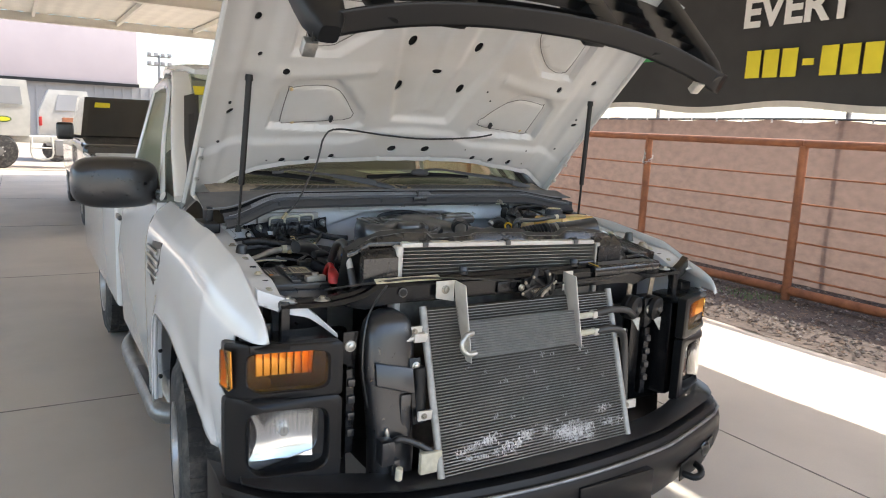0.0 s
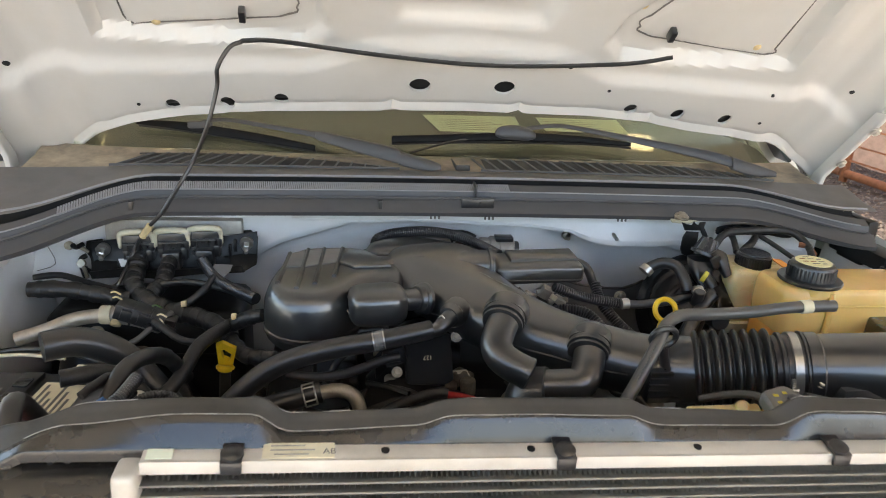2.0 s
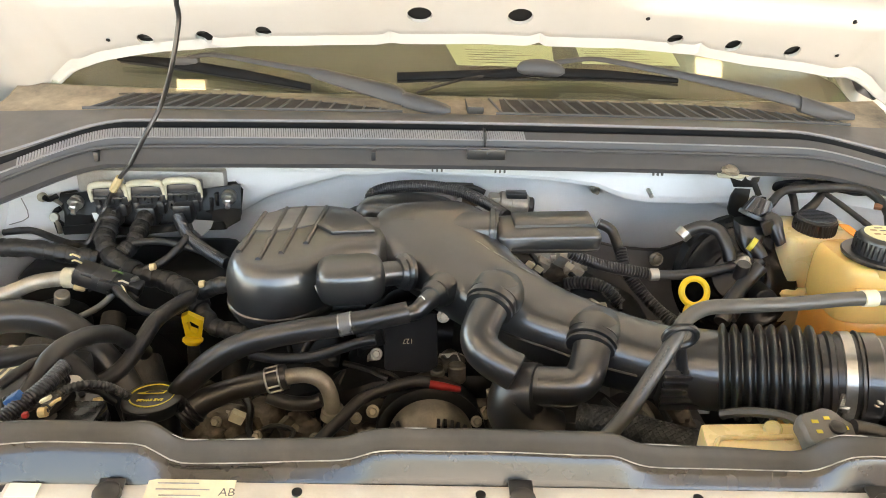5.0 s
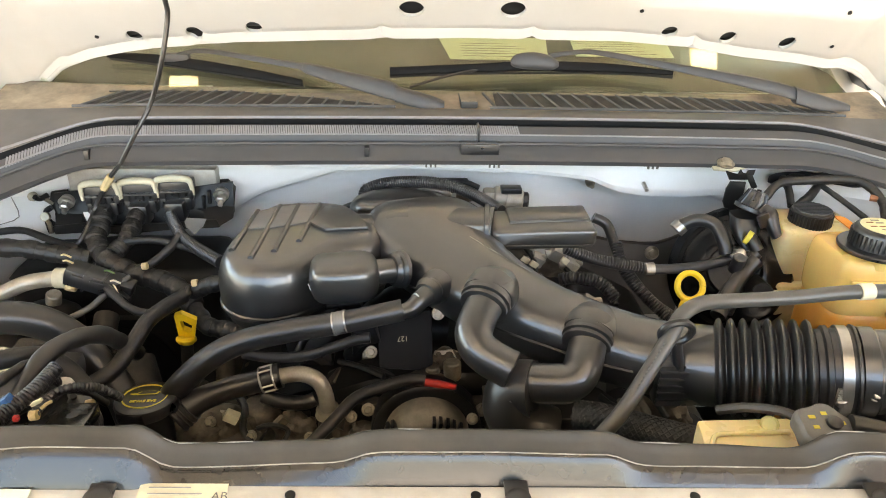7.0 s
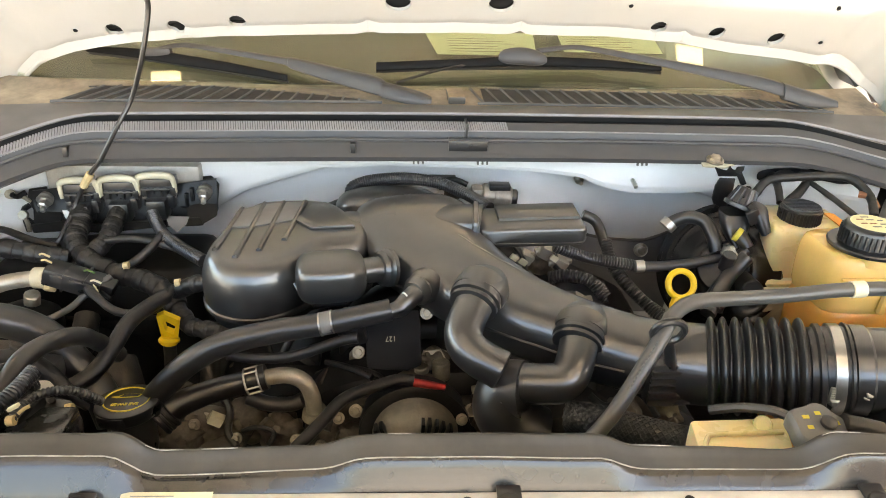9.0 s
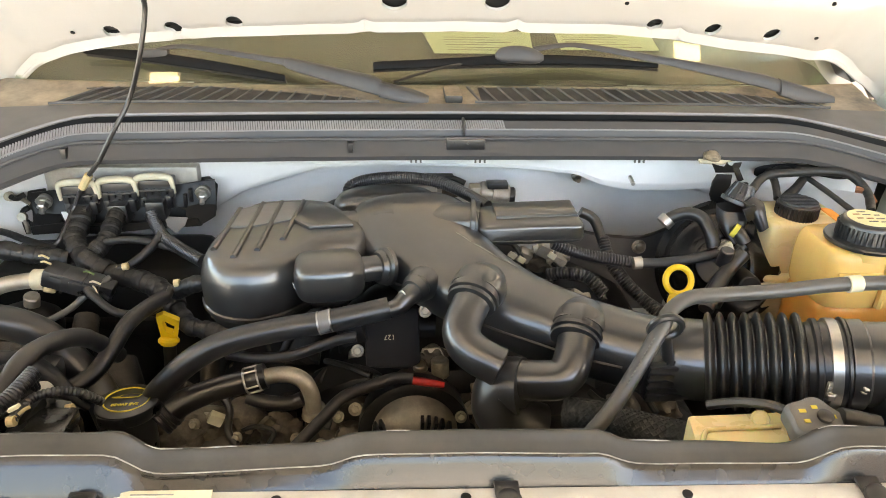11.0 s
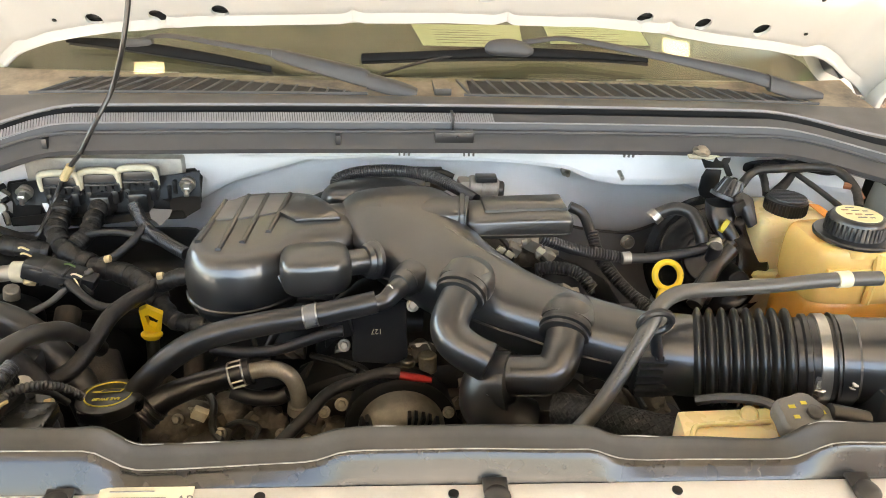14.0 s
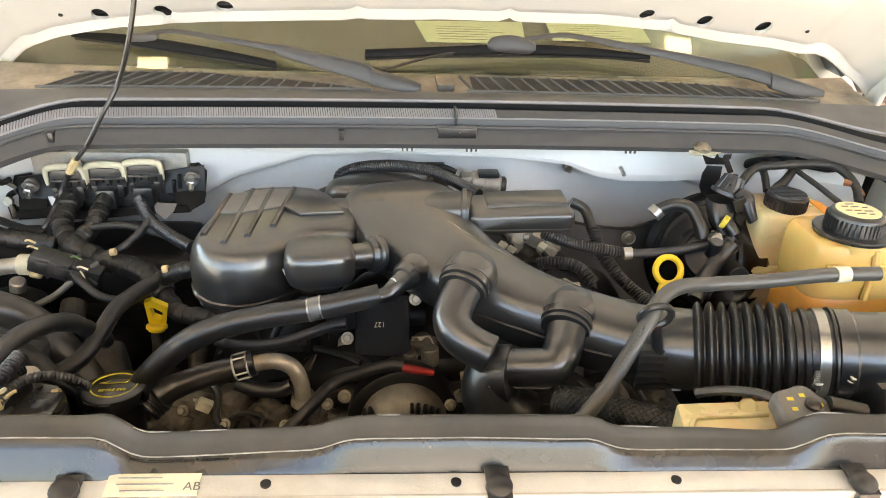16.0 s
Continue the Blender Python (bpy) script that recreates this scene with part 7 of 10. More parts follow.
def shroud(u, v):
    """The shroud's top: a glossy front roll, a matte upright band and the wavy rear lip."""
    x = -0.62 + 1.24 * u
    soft = lambda tab: sum(lerp_table(tab, x + d) for d in (-0.006, 0, 0.006)) / 3
    r, c = soft(LIP), soft(CREASE)
    e = min(1.344 - 0.026 * x, c - 0.004)
    k = 0.0055 * min(1.0, max(0.0, (-0.29 - x) / 0.03))
    tab = [(0, 0.0175 - k, e - 0.012), (0.06, 0.0185 - k, e), (0.14, 0.0205 - k * 0.8, e + (c - e) * 0.22), (0.24, 0.0235 - k * 0.55, e + (c - e) * 0.5), (0.34, 0.0268 - k * 0.25, e + (c - e) * 0.8), (0.40, 0.029, c - 0.0012), (0.44, 0.0305, c), (0.46, 0.0315, c + 0.0006), (0.60, 0.039, c + (r - c) * 0.55), (0.68, 0.0435, r - 0.001), (0.71, 0.045, r), (0.75, 0.048, r - 0.0012), (0.80, 0.050, r - 0.02), (1.0, 0.10, r - 0.16)]
    return Vector((x, line_table([(a, b) for a, b, _ in tab], v), line_table([(a, z) for a, _, z in tab], v)))


sh = thing("fan_shroud", "grey-black plastic fan shroud with a wavy rear lip", "fan shroud")
part("front_roll", B(grid(220, 24, lambda u, v: shroud(u, 0.45 * v))), "shroud", sh, "glossy front roll", 40)
part("rear_band", B(grid(220, 26, lambda u, v: shroud(u, 0.45 + 0.55 * v))), "band", sh, "matte upright band with a wavy lip", 40)
for x0, x1 in ((-0.5, -0.44), (-0.30, -0.27), (-0.255, -0.225), (-0.10, -0.08), (0.115, 0.15), (0.285, 0.32), (0.37, 0.385)):
    part("worn_edge", B(tube([shroud((x + 0.62) / 1.24, 0.72) + Vector((0, 0, 0.0004)) for x in [x0 + (x1 - x0) * k / 6 for k in range(7)]], [0.0003, 0.0006, 0.0004], 6, 2)), "worn", sh, "pale worn edge")
# pale tube in place of the reflected highlight that runs along the crease
part("crease_edge", B(tube([shroud(0.06 + 0.88 * k / 120, 0.45) + Vector((0, -0.0004, 0.0006)) for k in range(121)], 0.0006, 6, 1)), "worn", sh, "pale line painting the highlight along the crease")
for s, x in ((-1, -0.51), (1, 0.49)):
    part("side_cover", B(loft([[(x - 0.065, y0, z0), (x + 0.06, y0, z0), (x + 0.06, y0 + 0.03, z0 + 0.0), (x - 0.065, y0 + 0.03, z0)] for y0, z0 in ((-0.02, 1.18), (-0.02, 1.31), (0.0, 1.335), (0.02, 1.342))])), "shroud", sh)
part("duct_flap", B(slab([(0.50, -0.018, 1.24), (0.60, -0.02, 1.24), (0.60, 0.05, 1.30), (0.53, 0.06, 1.345)], (0.3, -0.5, 0.8), 0.006, 0.002)), "shroud", sh)
fan = thing("cooling_fan", "black plastic engine cooling fan behind the radiator", "fan")
for k in range(9):
    q = 2 * math.pi * k / 9
    m = Matrix.Translation((0.0, 0.14, 1.02)) @ Matrix.Rotation(q, 4, "Y")
    part("blade", B(slab([m @ Vector(p) for p in ((-0.02, 0, 0.06), (0.03, 0.01, 0.06), (0.07, 0.03, 0.25), (-0.02, 0.0, 0.25))], (0, 1, 0), 0.004)), "plastic", fan)
part("hub", B(turn((0, 0.12, 1.02), (0, 0.18, 1.02), [(0, 0.03), (0.3, 0.06), (1, 0.065)], 24)), "plastic", fan)

# engine mass
eng = thing("engine", "greasy gasoline engine filling the bay under its black intake", "engine")
part("block", B(cube((-0.24, 0.42, 0.70), (0.26, 0.84, 1.06), 0.03)), "block", eng)
part("front_cover", B(loft([superring((0.0, y, 1.0), (1, 0, 0), (0, 0, 1), a, b, 3, 28) for y, a, b in ((0.44, 0.27, 0.20), (0.40, 0.26, 0.19), (0.385, 0.24, 0.17))])), "dark", eng)
for s in (-1, 1):
    vc = part("valve_cover", B(loft([superring((s * (0.27 + 0.02 * k), y, 1.08 - 0.01 * k), (1, 0, -s * 0.5), (s * 0.5, 0, 1), 0.085, 0.055, 4, 20) for k, y in ((0, 0.40), (0, 0.44), (0.3, 0.8), (0.3, 0.83))])), "dark", eng)
    for y in (0.47, 0.55, 0.63, 0.71, 0.79):
        part("cover_bolt", B(hexbolt((s * 0.35, y, 1.095), (s * 0.5, 0, 1), 0.007)), "bolt", vc)
    for k in range(4):
        y = 0.49 + k * 0.085
        part("ignition_coil", B(cube((s * 0.22 - 0.016, y - 0.02, 1.13), (s * 0.22 + 0.016, y + 0.02, 1.165), 0.006), rod((s * 0.22, y, 1.08), (s * 0.22, y, 1.14), 0.014)), "plastic", vc)
    part("fuel_rail", B(rod((s * 0.15, 0.46, 1.17), (s * 0.15, 0.80, 1.17), 0.010, 12)), "pipe", eng)
    for k in range(4):
        part("injector", B(rod((s * 0.15, 0.49 + k * 0.085, 1.17), (s * 0.12, 0.49 + k * 0.085, 1.10), 0.009, 10), cube((s * 0.165 - 0.01, 0.48 + k * 0.085, 1.165), (s * 0.165 + 0.01, 0.50 + k * 0.085, 1.19), 0.003)), "conn" if k % 2 else "plastic", eng)
part("upper_plenum", B(cube((-0.11, 0.45, 1.08), (0.12, 0.82, 1.20), 0.03, None, 3)), "dark", eng)
for k in range(4):
    for s in (-1, 1):
        part("runner", B(tube([(s * 0.03, 0.50 + k * 0.085, 1.20), (s * 0.11, 0.50 + k * 0.085, 1.20), (s * 0.17, 0.50 + k * 0.085, 1.14)], 0.028, 12, 4)), "dark", eng)
part("fan_clutch", B(turn((0, 0.385, 1.02), (0, 0.20, 1.02), [(0, 0.06), (0.5, 0.05), (0.6, 0.09), (1, 0.085)], 24)), "block", eng)
part("water_pump_pulley", B(turn((0.0, 0.36, 1.0), (0.0, 0.33, 1.0), [(0, 0.08), (0.2, 0.085), (0.5, 0.075), (0.8, 0.085), (1, 0.08)], 32)), "dark", eng)
for x, z, r in ((-0.22, 0.96, 0.05), (0.20, 0.98, 0.055), (-0.1, 0.86, 0.045)):
    part("idler_pulley", B(turn((x, 0.36, z), (x, 0.335, z), [(0, r * 0.9), (0.2, r), (0.8, r), (1, r * 0.9)], 28)), "dark", eng)
part("timing_brace", B(cube((-0.30, 0.385, 1.02), (-0.16, 0.41, 1.10), 0.012), cube((-0.22, 0.36, 1.06), (-0.17, 0.40, 1.12), 0.01)), "block", eng)
part("timing_brace", B(cube((0.1, 0.38, 1.05), (0.22, 0.41, 1.12), 0.012)), "block", eng)
part("left_casting", B(loft([superring(c, (1, 0, 0), (0, 1, 0), a, b, 3, 20) for c, a, b in (((-0.405, 0.363, 1.083), 0.09, 0.05), ((-0.362, 0.396, 1.111), 0.075, 0.045), ((-0.345, 0.436, 1.126), 0.055, 0.04))], per=3)), "block", eng, "dirty cast housing")
for px_ in ((-0.22, 0.363, 1.106), (-0.197, 0.39, 1.14), (-0.27, 0.379, 1.108), (-0.297, 0.395, 1.116), (-0.195, 0.351, 1.106), (-0.051, 0.406, 1.191), (-0.021, 0.43, 1.199)):
    part("stud", B(hexbolt(px_, (0, -0.8, 0.6), 0.0052, 0.010)), "bolt", eng)

# alternator
ac = Vector((-0.064, 0.33, 1.122))
alt = part("alternator", B(turn(ac + Vector((0, 0.09, 0)), ac + Vector((0, -0.03, 0.012)), [(0, 0.066), (0.4, 0.070), (0.5, 0.070), (0.55, 0.060), (0.80, 0.058), (0.92, 0.050), (1, 0.03)], 44)), "dirtyalu", eng, "dull aluminium alternator housing")
for q in (-0.056, 0.307, 1.187), (-0.048, 0.307, 1.187), (-0.039, 0.308, 1.184), (-0.031, 0.309, 1.18), (-0.022, 0.31, 1.175), (-0.114, 0.313, 1.175), (-0.107, 0.312, 1.179):
    part("vent_slot", B(cube((-0.0024, -0.010, -0.014), (0.0024, 0.006, 0.010), 0.001, Matrix.Translation(Vector(q) + Vector((0, 0, -0.014))) @ Matrix.Rotation((q[0] - ac.x) * 9, 4, "Y"))), "dark", alt)
part("stator_band", B(turn(ac + Vector((0, 0.05, 0)), ac + Vector((0, 0.012, 0.003)), [(0, 0.076), (0.1, 0.078), (0.9, 0.078), (1, 0.072)], 44)), "dark", alt)
for q in (-0.146, 0.37, 1.15), (0.014, 0.362, 1.154):
    b = part("mount_ear", B(cube((-0.028, -0.012, -0.018), (0.028, 0.012, 0.018), 0.008, Matrix.Translation(Vector(q) + Vector((0, 0.012, -0.008))))), "block", alt)
    part("ear_bolt", B(turn(Vector(q), Vector(q) + Vector((0, -0.003, 0.002)), [(0, 0.010), (1, 0.009)], 16), hexbolt(Vector(q), (0, -0.85, 0.5), 0.0062, 0.008)), "bolt", b)
part("alt_cap", B(rod((-0.074, 0.37, 1.182), (-0.074, 0.374, 1.19), 0.012, 14)), "alu", alt)
cab = thing("battery_cable", "black battery cable with a red end boot on the alternator", "cable")
part("sheath", B(tube([(-0.219, 0.28, 1.163), (-0.188, 0.309, 1.18), (-0.161, 0.345, 1.189), (-0.123, 0.358, 1.198), (-0.088, 0.362, 1.207), (-0.066, 0.360, 1.207)], 0.0085, 10, 6)), "tape", cab)
part("boot", B(tube([(-0.067, 0.357, 1.206), (-0.048, 0.355, 1.204), (-0.024, 0.352, 1.201)], [0.0062, 0.0058, 0.0040], 10, 4)), "red", cab, "red insulating boot")

# coil module with its printed number
mod = part("front_module", B(slab([(-0.134, 0.453, 1.267), (-0.057, 0.45, 1.269), (-0.055, 0.403, 1.208), (-0.074, 0.401, 1.2), (-0.13, 0.405, 1.202)], (0, -0.9, 0.4), 0.03, 0.005)), "matte", eng, "black plastic front module")
writing("lettering", "127", 0.010, axes((-0.09, 0.391, 1.258), (-1, 0, -0.02), (0, -0.4, -0.9)), "label", mod, 0.0004)
for q in (-0.143, 0.42, 1.213), (-0.048, 0.42, 1.277):
    part("module_bolt", B(hexbolt(q, (0, -0.85, 0.5), 0.0062, 0.007)), "bolt", mod)
part("module_plug", B(cube((-0.018, -0.012, -0.014), (0.018, 0.012, 0.014), 0.004, Matrix.Translation((-0.149, 0.408, 1.252)) @ Matrix.Rotation(-0.3, 4, "Y"))), "plastic", mod)
part("side_flange", B(slab([(-0.051, 0.427, 1.211), (-0.026, 0.427, 1.213), (-0.016, 0.418, 1.197), (-0.034, 0.414, 1.185), (-0.055, 0.42, 1.196)], (0, -1, 0.3), 0.006, 0.001)), "pipe", eng)
part("side_sensor", B(rod((-0.055, 0.403, 1.183), (-0.055, 0.401, 1.202), 0.010, 12), rod((-0.026, 0.4, 1.181), (-0.027, 0.402, 1.208), 0.013, 12)), "bolt", eng)

# ---- air intake ----
inta = thing("air_intake", "satin black moulded air intake with resonator boxes", "air intake")


def ring(c, tdir, a, b, e=2.3, n=30, upv=(0, 0, 1)):
    t = Vector(tdir).normalized()
    u = Vector(upv)
    u = (u - t * u.dot(t)).normalized()
    return superring(c, t.cross(u), u, a, b, e, n)


def duct(stations, per=4, n=30):
    """A moulded tube through stations of centre, half-width, half-height and squareness."""
    cs = [Vector(s[0]) for s in stations]
    secs = []
    for i, (c, a, b, e) in enumerate(stations):
        t = cs[min(i + 1, len(cs) - 1)] - cs[max(i - 1, 0)]
        secs.append(ring(c, t, a, b, e, n))
    return loft(secs, per=per)


# main trunk from the throttle towards the bellows
part("trunk", B(duct([((-0.074, 0.662, 1.330), 0.060, 0.024, 3.0), ((-0.070, 0.640, 1.331), 0.084, 0.034, 3.0), ((-0.060, 0.595, 1.327), 0.099, 0.043, 2.9), ((-0.044, 0.545, 1.319), 0.095, 0.046, 2.7), ((-0.010, 0.484, 1.310), 0.082, 0.048, 2.5), ((0.036, 0.424, 1.302), 0.066, 0.050, 2.3), ((0.093, 0.376, 1.292), 0.055, 0.050, 2.2), ((0.159, 0.334, 1.286), 0.049, 0.049, 2.1), ((0.223, 0.297, 1.286), 0.048, 0.048, 2.0), ((0.268, 0.275, 1.291), 0.050, 0.050, 2.0), ((0.287, 0.269, 1.292), 0.050, 0.050, 2.0)], 6, 40)), "duct", inta, "broad black intake trunk")
part("throttle_dome", B(loft([superring(c, (1, 0, 0), (0, 1, 0), a, b, 2.2, 36) for c, a, b in (((-0.10, 0.69, 1.305), 0.092, 0.050), ((-0.10, 0.69, 1.330), 0.088, 0.048), ((-0.10, 0.688, 1.345), 0.074, 0.042), ((-0.10, 0.686, 1.351), 0.045, 0.028))], per=3)), "duct", inta)
part("trunk_seam", B(tube([(-0.108, 0.455, 1.308), (-0.06, 0.428, 1.304), (-0.008, 0.382, 1.296), (0.04, 0.34, 1.295), (0.087, 0.309, 1.294), (0.133, 0.287, 1.288), (0.183, 0.262, 1.288)], 0.0022, 6, 6)), "duct", inta)
for k, (a, b) in enumerate((((0.000, 0.502, 1.3587), (0.018, 0.476, 1.3565)), ((0.022, 0.471, 1.3562), (0.048, 0.440, 1.3525)), ((0.052, 0.436, 1.352), (0.078, 0.414, 1.3465)))):
    part("dust_streak", B(tube([a, Vector(a).lerp(Vector(b), 0.5) + Vector((0.0008, 0, 0.0003)), b], [0.0002, 0.0005, 0.0002], 6, 6, lump=0.5)), "worn", inta, "pale worn ridge")
part("resonator_neck", B(duct([((-0.035, 0.572, 1.343), 0.036, 0.022, 3.2), ((0.0, 0.568, 1.346), 0.036, 0.024, 3.4), ((0.028, 0.563, 1.347), 0.037, 0.025, 3.6), ((0.042, 0.560, 1.348), 0.037, 0.025, 3.8)], 4)), "duct", inta, "flat black side neck")
part("neck_ring", B(loft([ring(c, (1, -0.1, 0), a, b, 3.8, 30) for c, a, b in (((0.026, 0.563, 1.347), 0.037, 0.025), ((0.028, 0.563, 1.347), 0.041, 0.029), ((0.034, 0.562, 1.347), 0.041, 0.029), ((0.036, 0.562, 1.347), 0.037, 0.025))])), "duct", inta)
# rear right resonator
part("side_resonator", B(loft([ring(c, (1, 0.04, 0.02), a, b, 5, 32) for c, a, b in (((0.034, 0.556, 1.345), 0.034, 0.012), ((0.040, 0.555, 1.345), 0.041, 0.0165), ((0.055, 0.554, 1.346), 0.043, 0.018), ((0.117, 0.553, 1.349), 0.043, 0.0185), ((0.176, 0.551, 1.351), 0.042, 0.018), ((0.188, 0.551, 1.351), 0.038, 0.015), ((0.193, 0.551, 1.351), 0.028, 0.009))], per=3)), "duct", inta, "flat oblong black resonator")
part("resonator_lid", B(loft([[(x0 + d, y, z), (x1 - d, y, z + 0.004), (x1 - d, y2, z + 0.004), (x0 + d, y2, z)] for x0, x1, d, y, y2, z in ((0.062, 0.186, 0, 0.535, 0.588, 1.362), (0.062, 0.186, 0.001, 0.536, 0.587, 1.369), (0.062, 0.186, 0.004, 0.539, 0.584, 1.371))])), "duct", inta, "raised lid on the resonator")
part("resonator_seam", B(tube([(0.036, 0.5115, 1.338), (0.12, 0.5095, 1.340), (0.18, 0.5085, 1.342), (0.194, 0.525, 1.343)], 0.0016, 6, 5)), "duct", inta)

# left resonator box


def box_top(bm):
    """A lobed box with a flat lid, rounded shoulders and a drawn-in floor."""
    out = [Vector(p) for p in ((-0.32, 0.599, 1.352), (-0.302, 0.632, 1.352), (-0.266, 0.642, 1.352), (-0.221, 0.643, 1.352), (-0.19, 0.629, 1.352), (-0.162, 0.586, 1.352), (-0.144, 0.558, 1.352), (-0.14, 0.521, 1.352), (-0.158, 0.505, 1.352), (-0.19, 0.501, 1.352), (-0.209, 0.486, 1.352), (-0.229, 0.453, 1.352), (-0.253, 0.43, 1.352), (-0.281, 0.418, 1.352), (-0.313, 0.425, 1.352), (-0.334, 0.447, 1.352), (-0.342, 0.474, 1.352), (-0.337, 0.527, 1.352))]
    out = smooth_path(out + out[:1], 4)[:-1]
    n = len(out)
    c = sum(out, Vector()) / n
    side = []
    for i, p in enumerate(out):
        d = out[(i + 1) % n] - out[i - 1]
        side.append(Vector((-d.y, d.x, 0)).normalized() * (1 if Vector((-d.y, d.x, 0)).dot(p - c) > 0 else -1))
    rows = []
    for g, z in ((-0.02, 1.250), (0.006, 1.252), (0.014, 1.262), (0.017, 1.272), (0.019, 1.274), (0.019, 1.279), (0.017, 1.281), (0.018, 1.305), (0.016, 1.325), (0.011, 1.339), (0.005, 1.348), (0.0, 1.352), (-0.006, 1.3535), (-0.02, 1.3535)):
        rows.append([bm.verts.new(Vector((p.x, p.y, z)) + v * g) for p, v in zip(out, side)])
    for a, b in zip(rows, rows[1:]):
        for k in range(n):
            bm.faces.new((a[k], a[(k + 1) % n], b[(k + 1) % n], b[k]))
    bm.faces.new(rows[0][::-1])
    bm.faces.new(rows[-1])


rb = part("resonator_box", B(box_top), "duct", inta, "large lobed black resonator box", 30)
# paler panels: the white hood's reflection is put into their colour
for q in (((-0.329, 0.534, 1.353), (-0.301, 0.536, 1.353), (-0.299, 0.619, 1.353), (-0.324, 0.6, 1.353)), ((-0.297, 0.536, 1.353), (-0.273, 0.547, 1.353), (-0.269, 0.626, 1.353), (-0.294, 0.619, 1.353)), ((-0.268, 0.547, 1.353), (-0.242, 0.56, 1.353), (-0.236, 0.629, 1.353), (-0.265, 0.627, 1.353))):
    part("lid_panel", B(slab(q, (0, 0, 1), 0.003, 0.001)), "lidgrey", rb, "raised lid panel, grey to paint the hood reflected in it")
for a, b in (((-0.336, 0.462, 1.354), (-0.325, 0.604, 1.354)), ((-0.305, 0.438, 1.354), (-0.294, 0.625, 1.354)), ((-0.277, 0.459, 1.354), (-0.265, 0.63, 1.354)), ((-0.247, 0.492, 1.354), (-0.232, 0.633, 1.354))):
    part("box_rib", B(tube([a, b], 0.0042, 8, 4)), "duct", rb)
part("box_step", B(slab([(-0.239, 0.554, 1.353), (-0.221, 0.617, 1.353), (-0.19, 0.608, 1.353), (-0.161, 0.568, 1.353), (-0.149, 0.535, 1.353), (-0.193, 0.53, 1.353), (-0.213, 0.526, 1.353)], (0, 0, 1), 0.006, 0.0025)), "duct", rb)
part("box_neck", B(duct([((-0.166, 0.58, 1.328), 0.034, 0.026, 3), ((-0.132, 0.579, 1.331), 0.032, 0.026, 3), ((-0.118, 0.579, 1.333), 0.040, 0.032, 3), ((-0.087, 0.579, 1.336), 0.040, 0.034, 3)])), "duct", rb)

# small resonator
sr = part("small_resonator", B(loft([ring(c, (1, 0.1, 0.04), a, b, 3.2, 28) for c, a, b in (((-0.224, 0.423, 1.33), 0.016, 0.014), ((-0.218, 0.423, 1.331), 0.030, 0.025), ((-0.204, 0.422, 1.332), 0.036, 0.030), ((-0.177, 0.422, 1.334), 0.037, 0.030), ((-0.15, 0.426, 1.334), 0.036, 0.030), ((-0.136, 0.43, 1.334), 0.028, 0.024), ((-0.131, 0.43, 1.334), 0.016, 0.014))], per=3)), "duct", inta, "small rounded black resonator")
part("stub", B(rod((-0.139, 0.436, 1.334), (-0.098, 0.454, 1.33), 0.018, 18)), "duct", sr)
part("stub_ring", B(turn((-0.114, 0.445, 1.333), (-0.098, 0.454, 1.33), [(0, 0.021), (0.3, 0.025), (0.5, 0.022), (0.7, 0.027), (1, 0.027)], 24)), "duct", sr)
part("resonator_seam", B(tube([(-0.225, 0.414, 1.328), (-0.213, 0.4, 1.319), (-0.182, 0.394, 1.321), (-0.145, 0.4, 1.327), (-0.13, 0.413, 1.333)], 0.0018, 6, 5)), "duct", sr)

# breather elbows
for nm, seat, dome, pts, rr in (
        ("a", [(0.006, 0.333, 1.345), (0.015, 0.353, 1.354)], 0.04, [(0.005, 0.327, 1.345), (-0.004, 0.312, 1.335), (-0.01, 0.297, 1.323), (-0.006, 0.284, 1.312), (0.009, 0.272, 1.303), (0.03, 0.263, 1.295)], 0.0238),
        ("b", [(0.132, 0.298, 1.31), (0.14, 0.316, 1.319)], 0.04, [(0.131, 0.29, 1.309), (0.124, 0.272, 1.298), (0.117, 0.261, 1.288), (0.105, 0.255, 1.28), (0.086, 0.259, 1.276), (0.064, 0.266, 1.272)], 0.0238)):
    el = part("breather_elbow", B(tube(pts, rr, 24, 8)), "duct", inta, "smooth black breather elbow")
    a, b = Vector(seat[0]), Vector(seat[1])
    part("elbow_seat", B(turn(a - (b - a) * 0.35, b + (b - a) * 0.5, [(0, rr * 1.05), (0.04, rr * 1.28), (0.12, rr * 1.30), (0.14, rr * 1.18), (0.20, rr * 1.18), (0.22, rr * 1.36), (0.30, rr * 1.38), (0.33, rr * 1.26), (0.38, rr * 1.26), (0.42, rr * 1.30), (1, rr * 1.2)], 30)), "duct", el)
    d_ = (b - a).normalized()
    part("port_boss", B(loft([ring(a + d_ * t_ + Vector((0, 0, -0.004 * k_)), d_, rr * w_, rr * w_ * 0.95, 2.2, 30) for k_, (t_, w_) in enumerate(((0.012, 1.34), (0.016, 1.42), (0.026, 1.46), (0.040, 1.42), (0.056, 1.22), (0.070, 0.9), (0.080, 0.5), (0.084, 0.15)))], per=4)), "duct", el, "domed port moulded on the trunk", 85)
    p, q = Vector(pts[-1]), Vector(pts[-2])
    part("elbow_end", B(turn(p - (p - q) * 0.1, p + (p - q) * 0.25, [(0, rr * 1.02), (0.7, rr * 1.02), (0.9, rr * 0.95), (1, rr * 0.8)], 24)), "duct", el)
    part("elbow_seam", B(tube([Vector(v) + Vector((0, -0.6, -0.75)).normalized() * rr for v in pts], 0.0016, 6, 6)), "duct", el)
